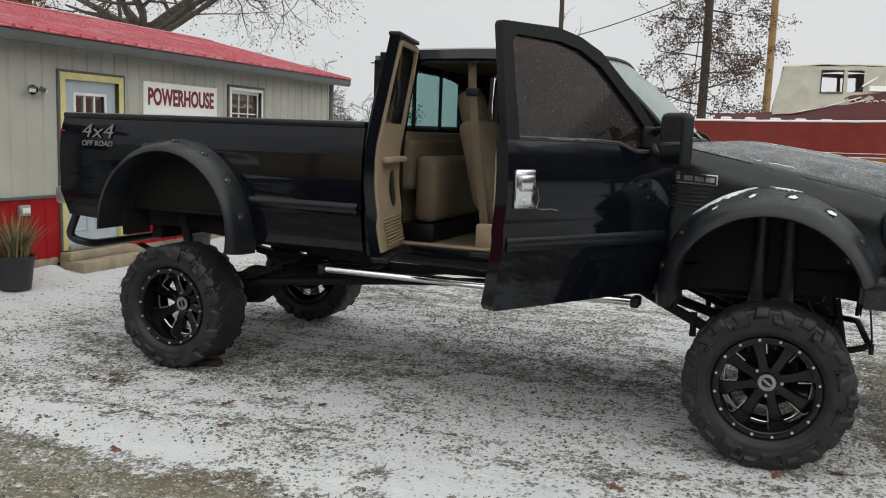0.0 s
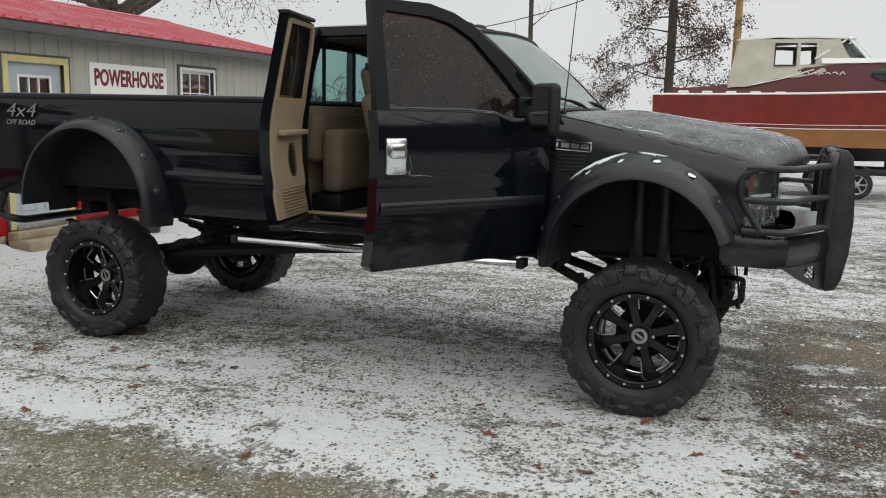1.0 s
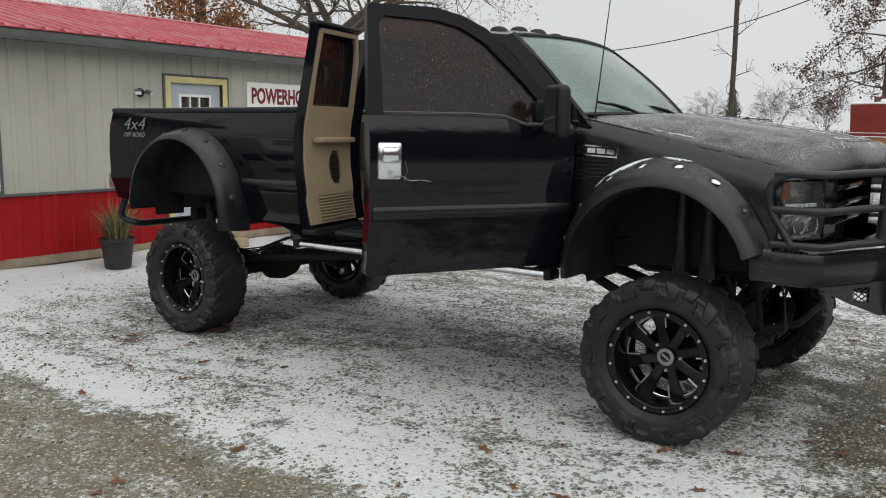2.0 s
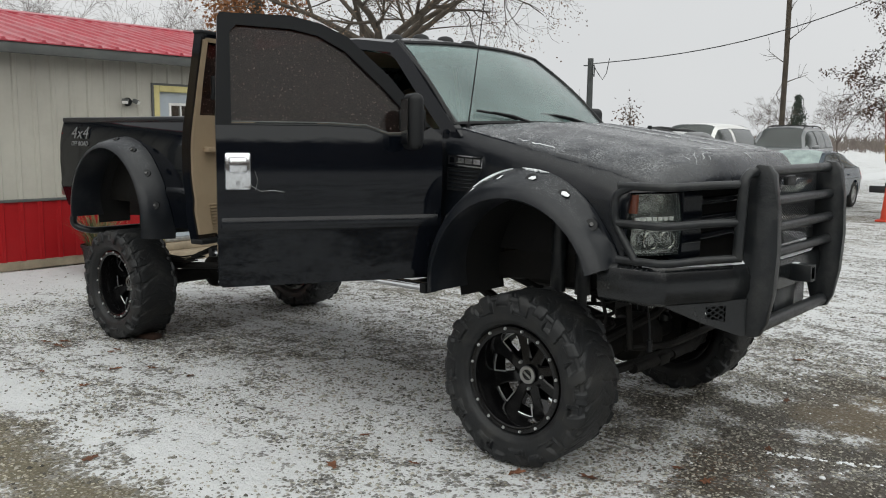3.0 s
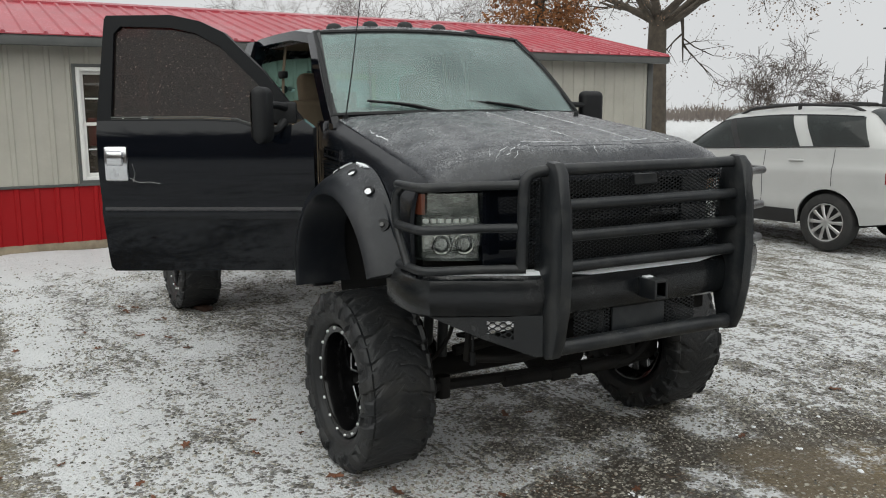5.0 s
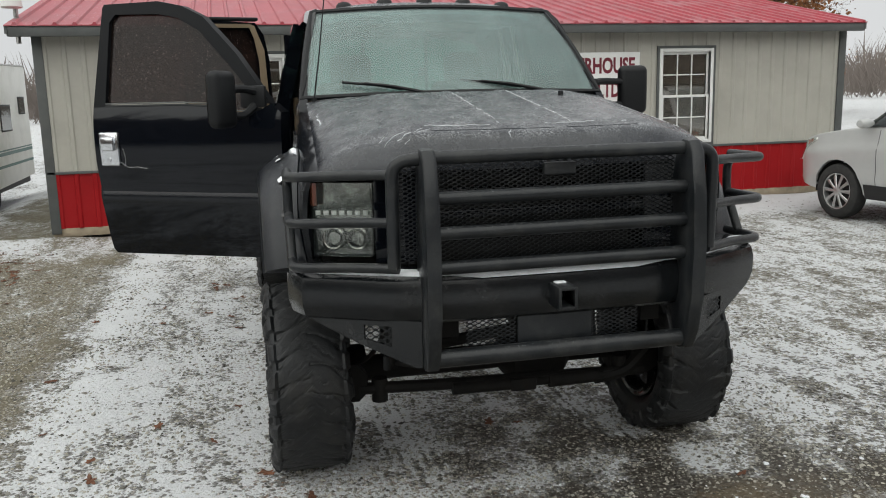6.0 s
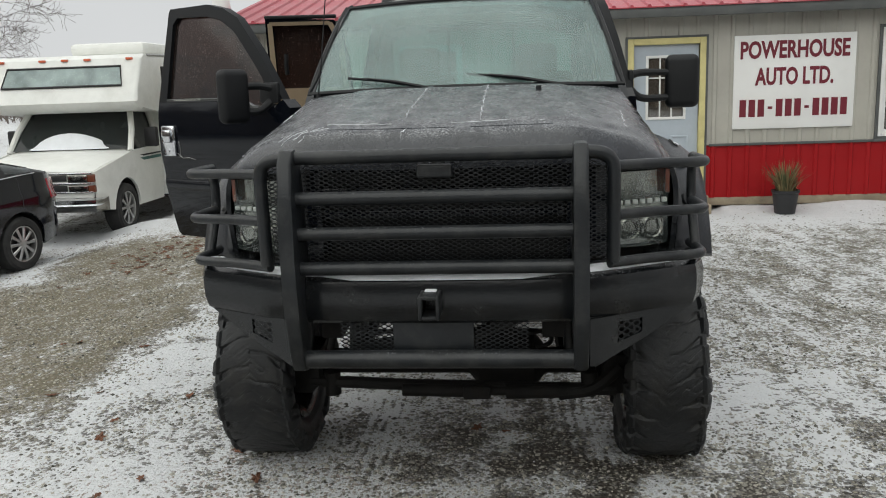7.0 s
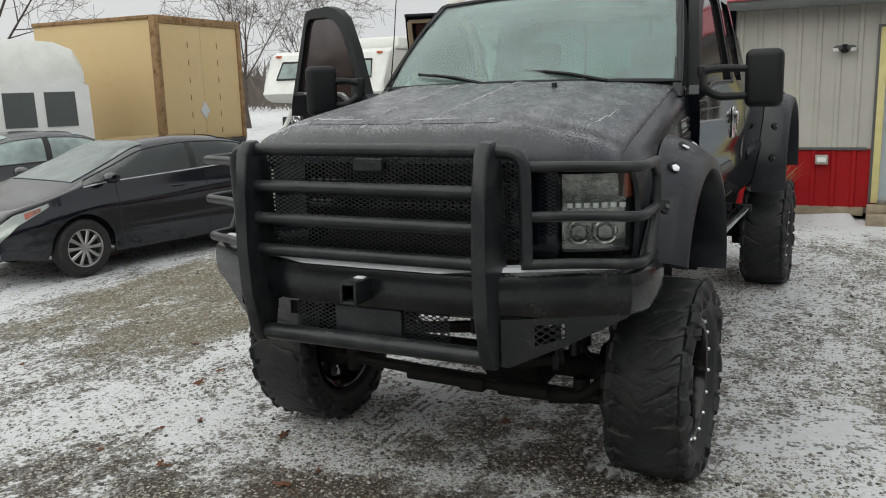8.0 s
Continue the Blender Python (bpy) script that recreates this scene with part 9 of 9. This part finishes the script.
def branch(out, p, d, length, r, level, rnd, droop, spread, depth, along=False):
    """Grows one branch and its offspring; out holds verts, faces, leaf spots."""
    vs, fs, spots = out
    n = max(3, 5 - level) if level else 8
    steps = 6 if level == 0 else 4
    pts, rs = [p.copy()], [r]
    q, dd = p.copy(), d.copy()
    for i in range(steps):
        wob = 0.06 + 0.045 * level
        dd = (dd + Vector((rnd.gauss(0, wob), rnd.gauss(0, wob), rnd.gauss(0, wob) + droop * level * 0.10))).normalized()
        q = q + dd * length / steps
        pts.append(q.copy())
        rs.append(max(0.008, r * (1 - 0.72 * (i + 1) / steps)))
    limb(vs, fs, pts, rs, n)
    if level >= depth:
        spots.append(pts[-1])
        spots.append(pts[-2])
        return
    if along and level >= 2:
        spots += pts[1:]
    kids = rnd.randint(4, 5) if level else 0
    for _ in range(kids):
        f = rnd.uniform(0.30, 1.0)
        i = min(steps - 1, int(f * steps))
        base = pts[i].lerp(pts[i + 1], f * steps - i)
        axis = dd.cross(Vector((rnd.gauss(0, 1), rnd.gauss(0, 1), rnd.gauss(0, 1)))).normalized()
        nd = (Matrix.Rotation(radians(rnd.uniform(25, 60)) * spread, 3, axis) @ dd).normalized()
        branch(out, base, nd, length * rnd.uniform(0.45, 0.68), max(0.01, rs[i] * 0.6), level + 1, rnd, droop, spread, depth, along)


def tree(name, label, x, y, height, trunk_r, fork, limbs, limb_len, seed, leaf=None, leaf_size=0.12, leaf_n=6, leaf_spread=0.35, depth=4, droop=0.0, rise=(25, 60), lean=(0, 0), straight=False, taper=0.6, leaf_from=0.0, bark=None, along=False):
    rnd = random.Random(seed)
    t = thing(name, pose(x, y, 0), label, "tree")
    vs, fs, spots = [], [], []
    top = Vector((lean[0], lean[1], height if straight else fork))
    pts = [Vector((0, 0, -0.1)), Vector((0, 0, 0.3)), top * 0.35 + Vector((0.05, -0.04, 0)), top * 0.7, top]
    limb(vs, fs, pts, [trunk_r * 1.5, trunk_r * 1.12, trunk_r, trunk_r * 0.88, trunk_r * (0.25 if straight else 0.78)], 12)
    for i in range(limbs):
        a = i * 2.4 + rnd.uniform(-0.4, 0.4)
        if straight:
            z = fork + (height - fork) * (i + 0.5) / limbs
            base = top * (z / height)
            ln = limb_len * (1 - taper * (z - fork) / (height - fork)) * rnd.uniform(0.7, 1.1)
            r = trunk_r * 0.30 * (1 - 0.5 * z / height)
        else:
            base = top * rnd.uniform(0.86, 1.0)
            ln, r = limb_len * rnd.uniform(0.75, 1.15), trunk_r * rnd.uniform(0.32, 0.5)
        el = radians(rnd.uniform(*rise))
        d = Vector((math.cos(a) * math.cos(el), math.sin(a) * math.cos(el), math.sin(el)))
        branch((vs, fs, spots), base, d, ln, r, 1, rnd, droop, 1.0, depth, along)
    raw("trunk", vs, fs, bark or BARK, t, smooth=True)
    if leaf is not None:
        lv, lf = [], []
        for p in spots:
            if rnd.random() > leaf_from:
                leafs(lv, lf, p, rnd, leaf_size, leaf_n, leaf_spread)
        raw("crown", lv, lf, leaf, t)
    return t


tree("oak_tree", "large bare oak behind the shop with a few brown leaves", -31.3, 33.0, 18, 0.62, 7.2, 10, 8.2, 11, PALE_LEAF, 0.13, 5, 0.35, 4, 0.0, (5, 62), leaf_from=0.30)
tree("pin_oak_tree", "tall slim oak hung with brown leaves", -0.75, 27.2, 13, 0.16, 2.8, 36, 2.5, 22, BROWN_LEAF, 0.085, 16, 0.11, 3, -0.15, (-12, 10), straight=True, leaf_from=0.35, along=True)
tree("bare_tree", "thin bare trunk with a few twigs", -7.75, 33.4, 15, 0.11, 1.0, 16, 1.5, 33, None, depth=2, rise=(20, 60), straight=True)
tree("russet_tree", "tree thick with rust-brown leaves behind the shop", -44.0, 34.0, 15, 0.4, 3.0, 26, 4.2, 44, RUSSET_LEAF, 0.26, 11, 0.5, 3, 0.0, (5, 50), straight=True)
for i, (x, y, hgt) in enumerate(((-17.4, 25.0, 3.4), (-16.0, 24.6, 4.2), (-14.9, 26.4, 3.0))):
    tree("bare_tree", "slim bare grey tree behind the parked cars", x, y, hgt, 0.06, hgt * 0.30, 7, hgt * 0.50, 55 + i, None, depth=4, rise=(50, 84), bark=TWIG)
tree("young_oak", "small oak sapling with dark leaves", -15.6, 34.7, 3.2, 0.05, 1.6, 7, 0.9, 57, BROWN_LEAF, 0.13, 3, 0.25, 2, straight=True)
SPRUCE = material("spruce_needles", (0.035, 0.050, 0.036), 0.9, var=0.4, var_scale=1.0)
tree("spruce_tree", "dark green spruce beyond the parked cars", -21.65, 81.6, 5.9, 0.10, 0.4, 70, 1.5, 91, SPRUCE, 0.15, 9, 0.12, 2, -0.2, (-25, -5), straight=True, taper=0.97, along=True)
for i, (az, dist, hgt) in enumerate(((147, 75, 15), (151, 80, 17), (155, 72, 16), (158, 85, 18), (143, 78, 14), (162, 80, 15), (167, 90, 14), (-145, 42, 11), (-149, 46, 10), (-129, 40, 15), (-126, 42, 14), (105, 70, 6.5), (102, 64, 5.5), (109, 80, 6))):
    a = radians(az)
    tree("bare_tree", "distant bare grey tree", 4.5 + dist * math.cos(a), -2.5 + dist * math.sin(a), hgt, hgt * 0.012, hgt * 0.24, 7, hgt * 0.42, 100 + i, None, depth=4, rise=(42, 85), bark=TWIG)

# brushwood along the far edges of the fields
wv, wf = [], []
rw = random.Random(77)
WOOD_BANDS = ((88, 136, 110, 180, 620, 2.8), (136, 172, 110, 170, 420, 8.0), (-172, -120, 75, 120, 620, 6.0), (60, 88, 120, 180, 160, 4.0), (-120, -60, 34, 60, 700, 12.0), (-60, 60, 32, 60, 900, 14.0))
for a0, a1, d0, d1, cnt, hh in WOOD_BANDS:
    for _ in range(cnt):
        a, d = radians(rw.uniform(a0, a1)), rw.uniform(d0, d1)
        x, y, h = 4 + d * math.cos(a), -2 + d * math.sin(a), hh * rw.uniform(0.45, 1.15)
        tv = Vector((-math.sin(a), math.cos(a), 0))
        base = Vector((x, y, 0))
        for k in range(24):
            b0 = base + tv * rw.uniform(-1.6, 1.6) + Vector((0, 0, h * rw.uniform(0, 0.35)))
            ln = h * rw.uniform(0.3, 0.75)
            d_ = (tv * rw.gauss(0, 0.6) + Vector((math.cos(a), math.sin(a), 0)) * rw.gauss(0, 0.2) + Vector((0, 0, 1))).normalized()
            w = (0.03 + 0.03 * rw.random()) * (3.5 if d1 < 62 else 1.0)
            i = len(wv)
            wv += [tuple(b0 - tv * w), tuple(b0 + tv * w), tuple(b0 + d_ * ln * 0.6 + tv * w * 0.5 + tv * rw.gauss(0, 0.1)), tuple(b0 + d_ * ln)]
            wf += [(i, i + 1, i + 2), (i, i + 2, i + 3)]
woods = raw("far_woods", wv, wf, material("far_brush", (0.17, 0.145, 0.13), 1.0, var=0.35, var_scale=0.05))
tagged(woods, "grey-brown bare brushwood along the far field edges", "woods", kind="stuff")

# utility poles and wire
POLE_WOOD = material("pole_wood", (0.32, 0.19, 0.085), 0.85, var=0.25, var_scale=3, bump=0.3, bump_scale=30)
DARK_POLE = material("dark_pole", (0.05, 0.055, 0.055), 0.8, var=0.25, var_scale=3)
pole_a = thing("utility_pole", pose(-15.9, 31.1, 0), "short dark utility pole with a service wire", "pole")
bm = bmesh.new()
cyl(bm, (0, 0, -0.1), (0, 0, 5.35), 0.16, 0.13, 12)
shaft = part("shaft", bm, DARK_POLE, pole_a)
bm = bmesh.new()
box(bm, (-0.35, -0.04, 5.0), (0.2, 0.04, 5.06), 0.01)
cyl(bm, (0.2, 0, 4.5), (0.2, 0, 5.0), 0.03)
part("bracket", bm, DARK_POLE, shaft)
pole_b = thing("utility_pole", pose(1.45, 31.8, 0), "tall tan wooden utility pole", "pole")
bm = bmesh.new()
cyl(bm, (0, 0, -0.1), (0, 0, 11.0), 0.17, 0.13, 14)
part("shaft", bm, POLE_WOOD, pole_b)
bm = bmesh.new()
A, B = Vector((-15.8, 31.1, 5.1)), Vector((1.45, 31.8, 9.3))
tube(bm, [A.lerp(B, k / 20) - Vector((0, 0, 1.1 * math.sin(math.pi * k / 20))) for k in range(21)], 0.022, 5)
wire = part("service_wire", bm, PLASTIC)
tagged(wire, "black service wire between the poles", "wire")
bm = bmesh.new()
tube(bm, [A, A + Vector((0.35, 0, -0.5)), A + Vector((0.55, 0, -0.75)), A + Vector((0.75, 0, -0.45)), A.lerp(B, 0.05)], 0.018, 5)
part("drip_loop", bm, PLASTIC, wire)
yard = thing("yard_lamp", pose(-6.05, -3.60, 0), "white yard lamp on a conduit at the shop corner", "lamp")
bm = bmesh.new()
cyl(bm, (-0.1, -0.06, 2.55), (-0.1, -0.06, 3.25), 0.03)
tube(bm, [(-0.1, -0.06, 3.2), (0.1, -0.06, 3.22), (0.35, -0.10, 3.22)], 0.02, 8)
mast = part("conduit", bm, STEEL, yard)
bm = bmesh.new()
lathe(bm, [(0.001, 3.2), (0.08, 3.2), (0.11, 3.12), (0.13, 2.98), (0.115, 2.97), (0.001, 2.97)], 20, Matrix.Translation((0.1, -0.06, 0)) @ Matrix.Rotation(radians(90), 4, "X"))
part("lamp_head", bm, WHITE_VINYL, mast)

# ---- fallen leaves, wheel chock, litter ----
OAK_LEAF = material("fallen_leaf", (0.16, 0.065, 0.032), 0.8, var=0.5, var_scale=30, random_tint=0.6)


def leaf_mesh(seed):
    rnd = random.Random(seed)
    bm = bmesh.new()
    n = 18
    c = bm.verts.new((0, 0, 0.012))
    ring = []
    for k in range(n):
        a = k * math.tau / n
        r = 0.05 * (1 + 0.38 * math.cos(5 * a + seed)) * (0.75 + 0.25 * abs(math.cos(a))) * rnd.uniform(0.85, 1.1)
        ring.append(bm.verts.new((r * 1.35 * math.cos(a), r * 0.85 * math.sin(a), 0.004 + 0.018 * rnd.random() * abs(math.sin(a * 1.5 + seed)))))
    for k in range(n):
        bm.faces.new((c, ring[k], ring[(k + 1) % n]))
    me = bpy.data.meshes.new("fallen_leaf")
    bm.to_mesh(me)
    bm.free()
    me.materials.append(OAK_LEAF)
    return me


leaf_meshes = [leaf_mesh(i) for i in range(5)]
rl = random.Random(41)
for i in range(250):
    if i < 36:
        x, y = rl.uniform(-2.5, 4.2), rl.uniform(-3.6, -0.9)
    elif i < 60:
        x, y = rl.uniform(1.2, 4.6), rl.uniform(-1.6, 2.4)
    elif i >= 170:
        x, y = rl.gauss(-1.0, 0.55), rl.gauss(12.9, 0.5)
    else:
        x, y = rl.gauss(-3.7, 0.8), rl.gauss(-3.75, 0.25)
    ob = new("fallen_leaf", leaf_meshes[i % 5])
    ob.matrix_basis = pose(x, y, ground_height(x, y) + 0.003, rl.uniform(-10, 10), rl.uniform(-10, 10), rl.uniform(0, 360)) @ Matrix.Diagonal((*[rl.uniform(0.35, 0.72)] * 3, 1))
    tagged(ob, "dry brown oak leaf on the gravel", "leaf", "fallen leaves")
BLOCK = material("chock_block", (0.05, 0.026, 0.018), 0.9, var=0.5, var_scale=12, bump=0.5, bump_scale=50)
bm = bmesh.new()
box(bm, (-0.16, -0.05, 0.0), (0.10, 0.05, 0.045), 0.012)
chock = part("wheel_chock", bm, BLOCK)
chock.matrix_basis = pose(-1.84, -0.76, ground_height(-1.84, -0.76), 0, 0, 15)
tagged(chock, "reddish-brown wooden block at the rear tyre", "chock")
FLAG = material("orange_cone", (0.55, 0.05, 0.02), 0.5, var=0.1)
cone = thing("marker_cone", pose(0.35, 15.3, 0), "slim orange-red marker cone near the boat stern", "cone")
bm = bmesh.new()
cyl(bm, (0, 0, 0.04), (0, 0, 1.42), 0.14, 0.02, 16)
part("cone_body", bm, FLAG, cone)
bm = bmesh.new()
box(bm, (-0.2, -0.2, 0), (0.2, 0.2, 0.04), 0.01)
part("cone_base", bm, FLAG, cone)
